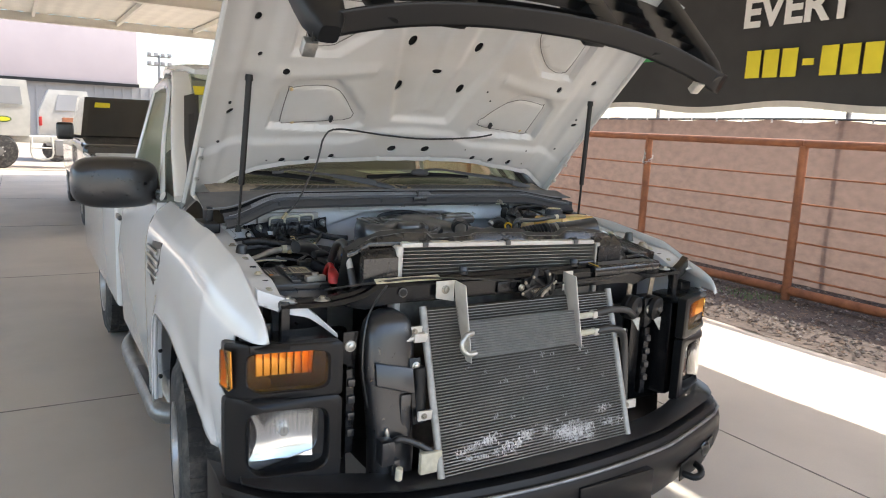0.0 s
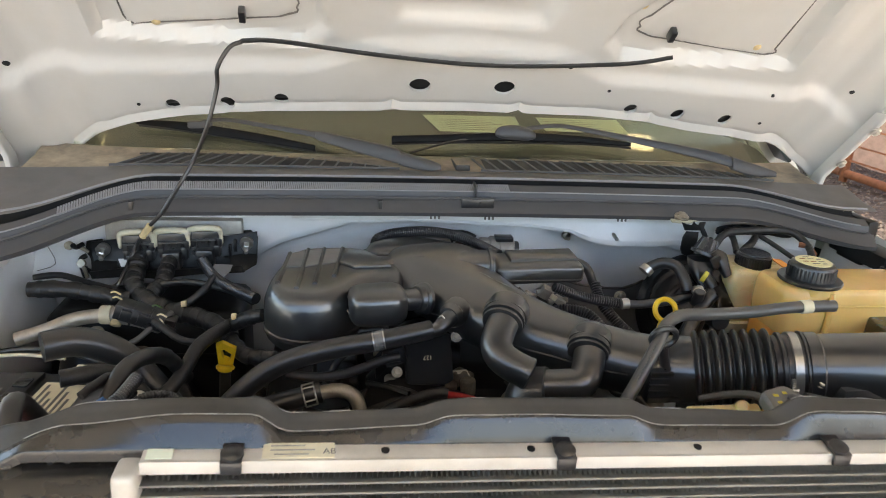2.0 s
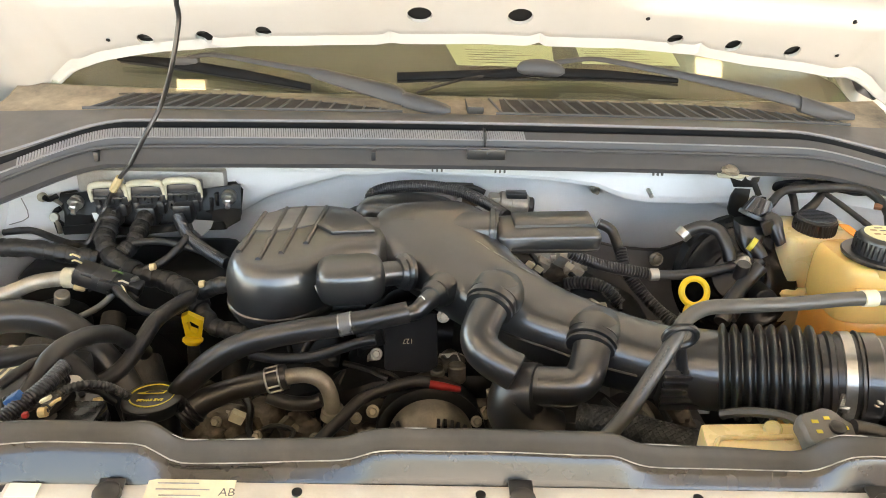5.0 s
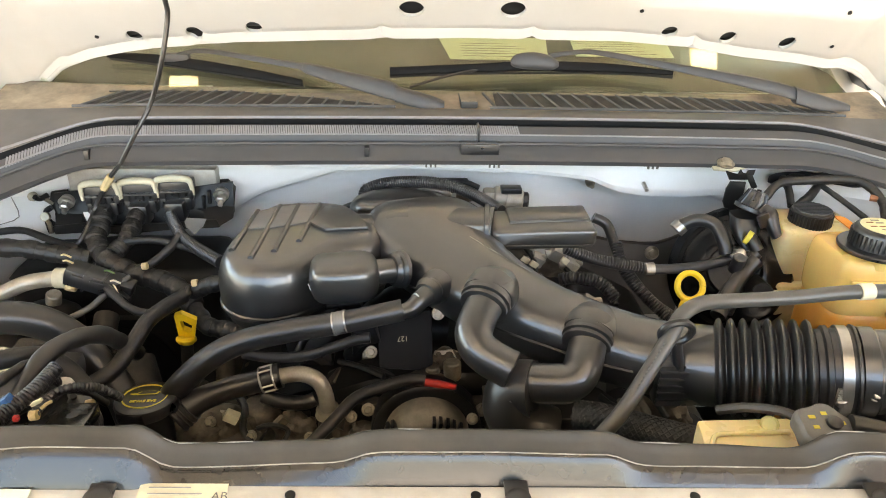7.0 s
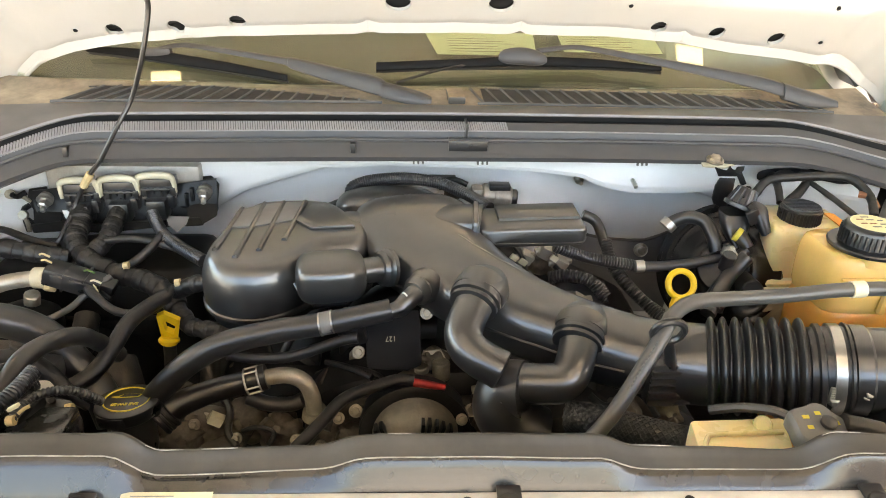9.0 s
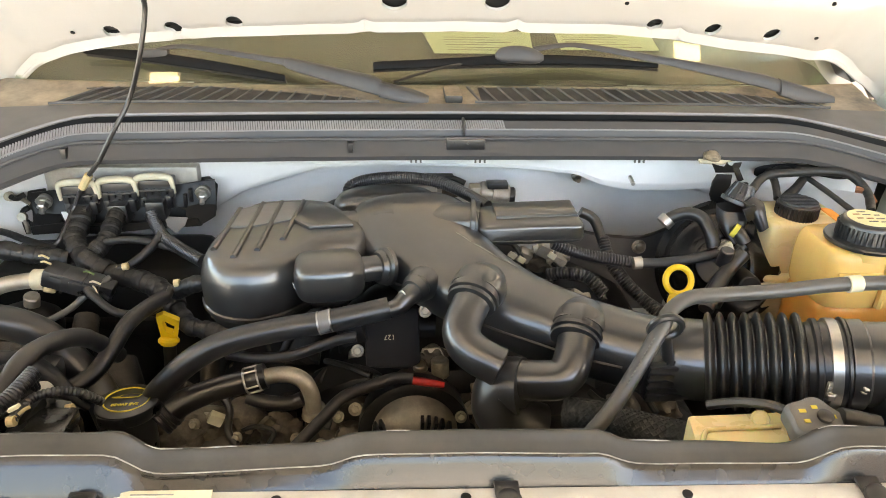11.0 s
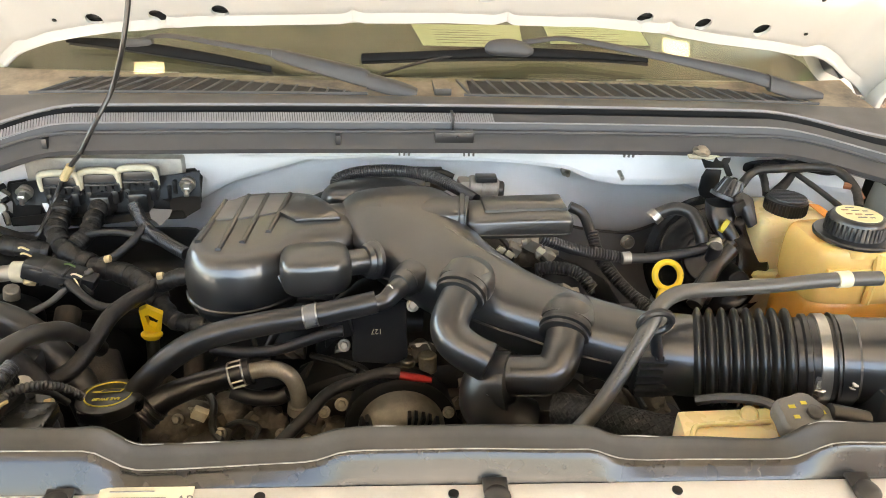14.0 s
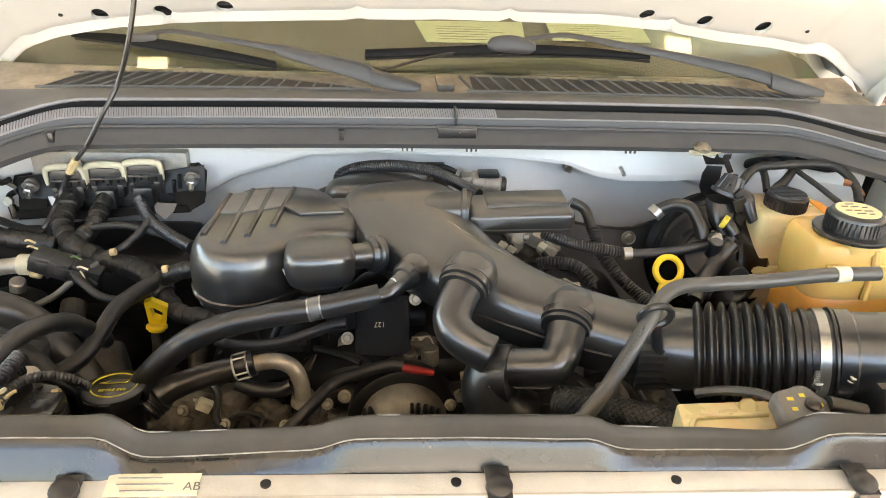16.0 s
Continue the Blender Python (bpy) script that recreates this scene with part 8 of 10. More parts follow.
part("lower_coupler", B(tube([(0.064, 0.262, 1.264), (0.044, 0.271, 1.257), (0.038, 0.266, 1.235), (0.053, 0.26, 1.213), (0.086, 0.257, 1.198)], 0.036, 20, 6)), "rubber", inta, "black rubber coupler")

# bellows, clamp and the clean air tube
A0, A1 = Vector((0.285, 0.269, 1.292)), Vector((0.387, 0.231, 1.313))
prof = [(0, 0.050)]
NB = 8
for k in range(NB):
    for f, r in ((0.05, 0.0470), (0.14, 0.0515), (0.28, 0.0570), (0.42, 0.0590), (0.58, 0.0590), (0.72, 0.0570), (0.86, 0.0515), (0.95, 0.0470)):
        prof.append(((k + f) / NB, r))
prof.append((1, 0.048))
bel = part("bellows", B(turn(A0, A1, prof, 44)), "rubber", inta, "ribbed black rubber bellows")
A2, A3 = Vector((0.402, 0.225, 1.317)), Vector((0.426, 0.217, 1.321))
part("bellows_cuff", B(turn(A1, A3, [(0, 0.048), (0.15, 0.0485), (0.2, 0.0525), (0.32, 0.0525), (0.36, 0.049), (0.9, 0.050), (0.92, 0.054), (1, 0.053)], 40)), "rubber", bel)
ax = (A3 - A2).normalized()
cl = part("hose_clamp", B(turn(A2 + ax * 0.004, A2 + ax * 0.0155, [(0, 0.0505), (0.02, 0.0525), (0.98, 0.0525), (1, 0.0505)], 44)), "steel", inta, "bright worm-drive hose clamp")
part("clamp_screw", B(cube((-0.007, -0.005, -0.010), (0.007, 0.005, 0.010), 0.002, Matrix.Translation((0.392, 0.181, 1.315))), rod((0.393, 0.179, 1.303), (0.391, 0.177, 1.312), 0.0065, 8), *[cube((-0.0075, -0.006, -0.0006), (0.0075, -0.004, 0.0006), 0, Matrix.Translation((0.392, 0.181, 1.315)) @ Matrix.Translation((0, 0, -0.008 + 0.003 * k))) for k in range(6)]), "steel", cl)
part("clean_air_tube", B(turn(A3, A3 + ax * 0.16, [(0, 0.052), (0.1, 0.052), (0.12, 0.049), (1, 0.050)], 40), cube((-0.03, -0.035, -0.02), (0.05, 0.035, 0.035), 0.01, Matrix.Translation(A3 + ax * 0.05 + Vector((0, -0.02, -0.04))))), "duct", inta, "smooth black clean air tube")
part("tube_screw", B(hexbolt((0.421, 0.17, 1.322), (0, -0.8, 0.6), 0.0048, 0.005)), "bolt", inta)
part("tube_tab", B(cube((-0.008, -0.004, -0.003), (0.008, 0.004, 0.003), 0.002, Matrix.Translation((0.418, 0.206, 1.363)))), "duct", inta)
abx = part("air_box_duct", B(slab([(0.686, 0.444, 1.315), (0.817, 0.458, 1.315), (0.77, 0.21, 1.3), (0.807, 0.035, 1.26), (0.697, 0.018, 1.26), (0.625, 0.106, 1.3)], (0, 0.1, -1), 0.05, 0.006)), "shroud", inta, "long grey-black air box duct")
part("air_box", B(cube((0.56, 0.10, 1.02), (0.80, 0.42, 1.25), 0.02, None, 3)), "plastic", inta)
for q in ((0.80, 0.30, 1.27), (0.82, 0.12, 1.25)):
    part("box_mount", B(turn(q, Vector(q) + Vector((0, 0, 0.038)), [(0, 0.029), (0.5, 0.025), (1, 0.013)], 16)), "bolt", inta)
part("trunk_bracket", B(cube((-0.026, -0.012, -0.03), (0.026, 0.012, 0.03), 0.005, Matrix.Translation((0.233, 0.251, 1.283)))), "plastic", inta)
for k in range(5):
    part("bracket_rib", B(cube((-0.026, -0.016, -0.003), (0.026, -0.010, 0.003), 0.001, Matrix.Translation(Vector((0.233, 0.251, 1.283)) + Vector((0, 0, -0.02 + k * 0.010))))), "plastic", inta)

# corrugated hose over the throttle, throttle body, sensors
loo = thing("corrugated_loom", "black split corrugated wiring loom", "wiring loom", group="wiring looms")
part("loom", B(tube([(-0.168, 0.730, 1.330), (-0.161, 0.738, 1.341), (-0.128, 0.738, 1.352), (-0.070, 0.720, 1.362), (-0.014, 0.700, 1.361), (0.032, 0.670, 1.351), (0.062, 0.630, 1.345)], 0.0088, 14, 14, rib=0.0014, pitch=0.0042)), "loom", loo)
thr = part("throttle_body", B(cube((-0.06, -0.02, -0.045), (0.06, 0.03, 0.03), 0.012, Matrix.Translation((-0.071, 0.76, 1.309))), rod((-0.122, 0.742, 1.323), (-0.142, 0.743, 1.322), 0.02, 18)), "alu", eng, "cast throttle body")
part("throttle_clip", B(cube((-0.05, -0.01, -0.006), (0.05, 0.02, 0.006), 0.003, Matrix.Translation((-0.056, 0.76, 1.334))), cube((-0.02, -0.01, -0.006), (0.03, 0.02, 0.012), 0.003, Matrix.Translation((-0.011, 0.76, 1.336)))), "plastic", thr)
part("idle_valve", B(rod((0.060, 0.725, 1.331), (0.112, 0.722, 1.326), 0.021, 24), turn((0.080, 0.724, 1.329), (0.086, 0.724, 1.328), [(0, 0.021), (0.1, 0.0235), (0.9, 0.0235), (1, 0.021)], 24), cube((0.042, 0.71, 1.312), (0.064, 0.74, 1.346), 0.006)), "alu", eng, "pale metal idle valve")
part("valve_cap", B(rod((0.108, 0.722, 1.326), (0.122, 0.721, 1.325), 0.017, 18), cube((-0.018, -0.012, -0.004), (0.018, 0.012, 0.005), 0.002, Matrix.Translation((0.089, 0.713, 1.351)))), "plastic", eng)

for pts, r, mt in (([(-0.205, 0.745, 1.300), (-0.185, 0.735, 1.312), (-0.160, 0.728, 1.318), (-0.138, 0.735, 1.312)], 0.006, "tape"), ([(-0.182, 0.70, 1.285), (-0.172, 0.715, 1.302), (-0.165, 0.728, 1.318)], 0.0045, "rust_dark"), ([(-0.160, 0.70, 1.285), (-0.156, 0.715, 1.300), (-0.148, 0.73, 1.312)], 0.004, "red"), ([(-0.21, 0.72, 1.285), (-0.19, 0.71, 1.296), (-0.168, 0.70, 1.290), (-0.15, 0.69, 1.282)], 0.005, "rubber"), ([(-0.02, 0.745, 1.345), (0.012, 0.742, 1.352), (0.036, 0.735, 1.345)], 0.005, "tape")):
    part("throttle_wire", B(tube(pts, r, 10, 8)), mt, eng)
part("vacuum_block", B(cube((-0.158, 0.705, 1.282), (-0.134, 0.728, 1.312), 0.004), rod((-0.146, 0.716, 1.31), (-0.146, 0.716, 1.326), 0.006, 10)), "plastic", eng, "small black vacuum block")
part("throttle_boss", B(turn((-0.125, 0.742, 1.31), (-0.125, 0.742, 1.338), [(0, 0.012), (0.7, 0.012), (0.8, 0.008), (1, 0.007)], 14)), "casting", eng)
part("throttle_boss", B(turn((0.012, 0.745, 1.32), (0.012, 0.745, 1.345), [(0, 0.016), (0.8, 0.015), (1, 0.010)], 18)), "casting", eng)

# ---- hoses ----
hs = thing("breather_hose", "thick grey-black breather hose with a foil band", "hose", group="coolant hoses")
part("hose", B(tube([(-0.421, 0.352, 1.172), (-0.395, 0.356, 1.207), (-0.354, 0.361, 1.244), (-0.307, 0.36, 1.271), (-0.239, 0.355, 1.292), (-0.18, 0.352, 1.304), (-0.136, 0.354, 1.313), (-0.098, 0.36, 1.319)], [0.017, 0.0165, 0.0165, 0.016, 0.0155, 0.015, 0.0145, 0.0145], 18, 8)), "rubber", hs)
part("foil_band", B(tube([(-0.186, 0.351, 1.3035), (-0.1705, 0.352, 1.307)], 0.0150, 18, 2)), "lidgrey", hs, "clear plastic band")
for a, b in (((-0.187, 0.351, 1.3033), (-0.185, 0.351, 1.3037)), ((-0.1715, 0.352, 1.3068), (-0.1695, 0.352, 1.3072))):
    part("band_edge", B(tube([a, b], 0.0156, 18, 1)), "steel", hs)
part("elbow", B(tube([(-0.101, 0.363, 1.314), (-0.086, 0.373, 1.313), (-0.073, 0.382, 1.322), (-0.058, 0.399, 1.325)], [0.009, 0.012, 0.013, 0.015], 16, 5), turn((-0.068, 0.389, 1.325), (-0.048, 0.42, 1.323), [(0, 0.016), (0.3, 0.021), (0.5, 0.018), (0.7, 0.023), (1, 0.024)], 22)), "duct", hs)
part("elbow_clip", B(tube([Vector((-0.080, 0.377, 1.319)) + Vector((0.010 * math.cos(a) * 0.6, 0.010 * math.cos(a) * -0.6, 0.0145 * math.sin(a))) for a in [k / 12 * 6.2832 for k in range(13)]], 0.0012, 6, 1)), "steel", hs, "thin wire clip")

hs = thing("fuel_hose", "worn grey hose with faint printing and a clip ring", "hose", group="coolant hoses")
part("hose", B(tube([(0.117, 0.172, 1.257), (0.148, 0.186, 1.289), (0.181, 0.209, 1.33), (0.21, 0.235, 1.362), (0.224, 0.251, 1.375), (0.253, 0.269, 1.381), (0.302, 0.286, 1.375), (0.375, 0.293, 1.375), (0.444, 0.292, 1.383), (0.512, 0.29, 1.386)], 0.0090, 14, 8)), "greyhose", hs)
part("clip_ring", B(tube([Vector((0.215, 0.235, 1.363)) + Vector((0.018 * math.cos(a), -0.004 * math.sin(a), 0.016 * math.sin(a))) for a in [k / 14 * 6.2832 for k in range(15)]], 0.0045, 8, 2)), "plastic", hs)
part("clip_post", B(rod((0.22, 0.244, 1.348), (0.237, 0.245, 1.283), 0.007, 10)), "plastic", hs)
part("tape_band", B(tube([(0.457, 0.291, 1.384), (0.473, 0.291, 1.385)], 0.0105, 14, 2)), "label", hs, "clear yellowed tape band")
for k in range(13):
    a, b = Vector((0.163, 0.189, 1.322)), Vector((0.198, 0.219, 1.363))
    c = a.lerp(b, k / 13)
    part("print_bar", B(cube((-0.0008, -0.0006, -0.0012), (0.0008, 0.0006, 0.0012), 0, Matrix.Translation(c) @ Matrix.Rotation(0.55, 4, "Y"))), "bar", hs)

hs = thing("heater_hose", "black heater hose clamped to a bent metal pipe", "hose", group="coolant hoses")
part("hose", B(tube([(-0.398, 0.342, 1.166), (-0.375, 0.353, 1.18), (-0.339, 0.366, 1.189), (-0.302, 0.373, 1.196), (-0.274, 0.375, 1.203)], [0.022, 0.0175, 0.016, 0.016, 0.016], 16, 7)), "rubber", hs)
part("ribbed_cuff", B(tube([(-0.404, 0.335, 1.162), (-0.395, 0.343, 1.168), (-0.384, 0.349, 1.176)], 0.0195, 16, 8, rib=0.003, pitch=0.008)), "rubber", hs)
ca, cb = Vector((-0.291, 0.373, 1.1995)), Vector((-0.2735, 0.375, 1.2035))
cx = (cb - ca).normalized()
cu = cx.orthogonal().normalized()
cw = cx.cross(cu)
for c in (ca, cb):
    part("clamp_ring", B(tube([c + (cu * math.cos(a) + cw * math.sin(a)) * 0.0172 for a in [k / 24 * 6.2832 for k in range(25)]], 0.0015, 6, 1)), "steel", hs, "spring clamp wire ring")
for a in (0.3, 1.1, 2.4, 3.3, 4.1, 5.2):
    d = (cu * math.cos(a) + cw * math.sin(a)) * 0.0172
    part("clamp_bar", B(tube([ca + d, cb + d], 0.0014, 6, 1)), "steel", hs)
part("hose_collar", B(tube([cb + cx * 0.001, cb + cx * 0.009], 0.0178, 20, 2)), "rubber", hs)
part("metal_pipe", B(tube([(-0.272, 0.375, 1.203), (-0.239, 0.375, 1.208), (-0.216, 0.371, 1.201), (-0.205, 0.366, 1.182), (-0.202, 0.364, 1.155)], 0.0112, 16, 8), turn((-0.202, 0.365, 1.157), (-0.202, 0.365, 1.145), [(0, 0.016), (1, 0.018)], 18)), "pipe", hs, "bent dull metal pipe")
part("branch_hose", B(tube([(-0.293, 0.377, 1.171), (-0.265, 0.372, 1.163), (-0.234, 0.37, 1.163), (-0.218, 0.372, 1.169)], 0.0105, 12, 6)), "rubber", hs)

for lab, pts, r, mt in (
        ("thick black radiator hose", [(-0.665, 0.378, 1.287), (-0.632, 0.397, 1.286), (-0.597, 0.411, 1.273), (-0.561, 0.418, 1.246), (-0.522, 0.407, 1.204), (-0.494, 0.39, 1.173), (-0.471, 0.363, 1.144)], 0.0225, "rubber"),
        ("taped black wiring bundle", [(-0.62, 0.312, 1.271), (-0.582, 0.33, 1.269), (-0.557, 0.346, 1.258), (-0.532, 0.346, 1.238), (-0.51, 0.333, 1.215), (-0.503, 0.323, 1.196)], 0.0125, "tape"),
        ("taped black wiring bundle", [(-0.528, 0.359, 1.196), (-0.494, 0.385, 1.209), (-0.475, 0.416, 1.23), (-0.462, 0.447, 1.248), (-0.448, 0.481, 1.251), (-0.429, 0.513, 1.252)], 0.0115, "tape"),
        ("thin black coolant line", [(-0.321, 0.404, 1.223), (-0.281, 0.4, 1.218), (-0.232, 0.39, 1.228), (-0.193, 0.389, 1.242), (-0.161, 0.388, 1.255), (-0.142, 0.388, 1.258)], 0.0075, "rubber"),
        ("thin black coolant line", [(-0.299, 0.458, 1.221), (-0.258, 0.467, 1.245), (-0.207, 0.463, 1.266), (-0.157, 0.454, 1.276)], 0.007, "rubber"),
        ("thin black coolant line", [(-0.257, 0.438, 1.185), (-0.241, 0.451, 1.215), (-0.211, 0.452, 1.244), (-0.173, 0.447, 1.261)], 0.006, "rubber"),
        ("thin grey vacuum line", [(-0.608, 0.506, 1.214), (-0.574, 0.521, 1.228), (-0.548, 0.54, 1.247), (-0.525, 0.566, 1.257)], 0.005, "greyhose"),
        ("black vacuum hose near the brake booster", [(0.167, 0.599, 1.293), (0.225, 0.596, 1.271), (0.313, 0.595, 1.257), (0.388, 0.593, 1.262), (0.44, 0.587, 1.278), (0.463, 0.581, 1.292)], 0.0085, "loom"),
        ("black vacuum hose near the brake booster", [(0.372, 0.642, 1.315), (0.396, 0.636, 1.328), (0.42, 0.622, 1.326), (0.43, 0.602, 1.307), (0.435, 0.591, 1.287)], 0.011, "rubber"),
        ("black vacuum hose near the brake booster", [(0.226, 0.664, 1.32), (0.25, 0.657, 1.308), (0.262, 0.63, 1.277), (0.278, 0.604, 1.248), (0.309, 0.564, 1.216), (0.343, 0.542, 1.197)], 0.009, "rubber"),
        ("braided black drain hose", [(0.112, 0.234, 1.246), (0.147, 0.214, 1.254), (0.187, 0.19, 1.257), (0.23, 0.167, 1.26)], 0.018, "braid"),
        ("black vacuum hose near the brake booster", [(0.466, 0.55, 1.297), (0.44, 0.539, 1.272), (0.413, 0.511, 1.257), (0.386, 0.48, 1.235)], 0.012, "rubber")):
    solo("engine_hose", B(tube(pts, r, 16, 8)), mt, lab, "hose", "loose hoses")
def strands(bm):
    path = smooth_path([Vector(p) for p in ((0.112, 0.234, 1.246), (0.147, 0.214, 1.254), (0.187, 0.19, 1.257), (0.23, 0.167, 1.26))], 20)
    fr = frames(path)
    for k in range(14):
        for d in (1, -1):
            tube([p + (u * math.cos(d * i * 0.16 + k * 6.2832 / 14) + w * math.sin(d * i * 0.16 + k * 6.2832 / 14)) * 0.0182 for i, (p, t, u, w) in enumerate(fr)], 0.0011, 5, 1)(bm)


tagged(solo("hose_braid", B(strands), "braid", "woven black braid round the drain hose", "hose braid"), kind="stuff")
solo("hose_end", B(tube([(0.364, 0.641, 1.307), (0.373, 0.643, 1.316)], 0.014, 14, 2)), "steel", "bare metal hose end at the brake booster", "hose fitting")
for pts in ([(0.167, 0.599, 1.293), (0.216, 0.598, 1.274), (0.264, 0.596, 1.265), (0.303, 0.596, 1.258)], [(0.262, 0.635, 1.286), (0.269, 0.609, 1.256), (0.289, 0.584, 1.232), (0.324, 0.547, 1.205), (0.344, 0.519, 1.195)], [(-0.496, 0.7, 1.306), (-0.468, 0.656, 1.289), (-0.431, 0.617, 1.282), (-0.382, 0.569, 1.281)], [(0.147, 0.533, 1.27), (0.171, 0.525, 1.278), (0.204, 0.511, 1.277), (0.227, 0.49, 1.259)], [(-0.577, 0.244, 1.251), (-0.55, 0.258, 1.261), (-0.533, 0.278, 1.258), (-0.523, 0.299, 1.258)], [(-0.334, 0.464, 1.208), (-0.303, 0.479, 1.218), (-0.271, 0.497, 1.236), (-0.245, 0.503, 1.252)]):
    lo = thing("corrugated_loom", "black split corrugated wiring loom", "wiring loom", group="wiring looms")
    part("loom", B(tube(pts, 0.0085, 10, 12, rib=0.0018, pitch=0.005)), "loom", lo)
for q in (0.308, 0.585, 1.262), (0.449, 0.576, 1.292):
    solo("hose_band", B(tube([Vector(q) - Vector((0.007, 0, 0)), Vector(q) + Vector((0.007, 0, 0.001))], 0.0105, 14, 2)), "steel", "silver crimp band on the vacuum hose", "hose clamp", "crimp bands")


# dipsticks
d1 = thing("dipstick", "yellow triangular dipstick handle above its black tube", "dipstick", group="dipsticks")


def window_plate(outer, inner, axis, depth):
    """A flat plate with a window through it."""
    d = Vector(axis).normalized() * depth

    def f(bm):
        rows = [[bm.verts.new(Vector(p) + d * s) for p in ps] for ps, s in ((outer, 0.35), (outer, -0.35), (inner, -0.5), (inner, 0.5))]
        n = len(outer)
        for a, b in zip(rows, rows[1:] + rows[:1]):
            for k in range(n):
                bm.faces.new((a[k], a[(k + 1) % n], b[(k + 1) % n], b[k]))
    return f


part("handle", B(window_plate([(-0.443, 0.503, 1.226), (-0.432, 0.503, 1.231), (-0.41, 0.503, 1.219), (-0.418, 0.503, 1.183), (-0.44, 0.503, 1.187)], [(-0.435, 0.503, 1.219), (-0.43, 0.503, 1.22), (-0.417, 0.503, 1.211), (-0.422, 0.503, 1.197), (-0.432, 0.503, 1.202)], (0, 1, 0.5), 0.010), turn((-0.429, 0.5, 1.189), (-0.43, 0.498, 1.179), [(0, 0.012), (0.3, 0.0155), (0.6, 0.0155), (0.7, 0.012), (1, 0.012)], 20)), "yellow", d1)
part("tube", B(tube([(-0.429, 0.498, 1.18), (-0.431, 0.496, 1.146), (-0.435, 0.489, 1.086)], 0.0095, 12, 3)), "block", d1)
d2 = thing("dipstick", "yellow ring-shaped dipstick handle on a black tube", "dipstick", group="dipsticks")
c2 = Vector((0.298, 0.403, 1.33))
part("handle", B(tube([c2 + Vector((0.0180 * math.cos(a), 0.009 * math.sin(a), 0.0160 * math.sin(a))) for a in [k / 20 * 6.2832 for k in range(21)]], 0.0044, 10, 2), tube([(0.293, 0.395, 1.316), (0.29, 0.392, 1.303), (0.29, 0.389, 1.292)], [0.006, 0.0075, 0.006], 10, 4)), "yellow", d2)
part("tube", B(tube([(0.29, 0.389, 1.294), (0.294, 0.384, 1.256), (0.3, 0.373, 1.187)], 0.007, 12, 3)), "rubber", d2)

# oil filler cap
oc = thing("oil_cap", "black oil filler cap with a yellow printed oil can", "oil cap")
o0 = Vector((-0.437, 0.338, 1.2))
on = Vector((-0.04, 0.08, 0.99)).normalized()
part("cap", B(turn(o0 - on * 0.020, o0, [(0, 0.036), (0.12, 0.0385), (0.74, 0.0405), (0.9, 0.0395), (1, 0.0365)], 44)), "plastic", oc)
part("printed_ring", B(tube([o0 + on * 0.0006 + Vector((0.0285 * math.cos(a), 0.0, 0.0)) + on.cross(Vector((1, 0, 0))).normalized() * 0.0275 * math.sin(a) for a in [k / 32 * 6.2832 for k in range(33)]], 0.0011, 5, 1)), "yprint", oc)
om = axes(o0 + on * 0.001, (1, 0, 0.05), on.cross(Vector((1, 0, 0))))
writing("lettering", "SAE 5W-20", 0.0072, om @ pose(0.0182, -0.0095, 0, 0, 0, 180), "yprint", oc, 0.0003, 0.00022)
part("printed_can", B(slab([om @ (Vector(p) * 0.78) for p in ((-0.019, 0.004, 0), (0.018, 0.004, 0), (0.022, 0.012, 0), (0.010, 0.0145, 0), (-0.009, 0.0145, 0), (-0.016, 0.009, 0), (-0.027, 0.0085, 0), (-0.027, 0.0065, 0))], on, 0.0004)), "yprint", oc)
part("printed_can_core", B(slab([om @ (Vector(p) * 0.78 + Vector((0, 0, 0.0002))) for p in ((-0.014, 0.0055, 0.0005), (0.016, 0.0055, 0.0005), (0.0195, 0.0108, 0.0005), (0.009, 0.0130, 0.0005), (-0.008, 0.0130, 0.0005))], on, 0.0004)), "plastic", oc)
part("filler_neck", B(tube([o0 - on * 0.02, o0 - on * 0.08, (-0.482, 0.37, 1.088)], 0.027, 20, 4)), "plastic", oc)
for k in range(3):
    q = 2 * math.pi * (k + 0.1) / 3
    d = Vector((1, 0, 0)) * math.cos(q) + on.cross(Vector((1, 0, 0))).normalized() * math.sin(q)
    part("grip_lobe", B(loft([superring(o0 - on * h + d * 0.029, d, on.cross(d), a, 0.020, 4, 20) for h, a in ((0.019, 0.011), (0.016, 0.0125), (0.007, 0.013), (0.004, 0.0115))])), "plastic", oc)

# ---- control module on the firewall ----
ecm = thing("engine_computer", "engine control module on a black bracket with three cream connectors", "control module")
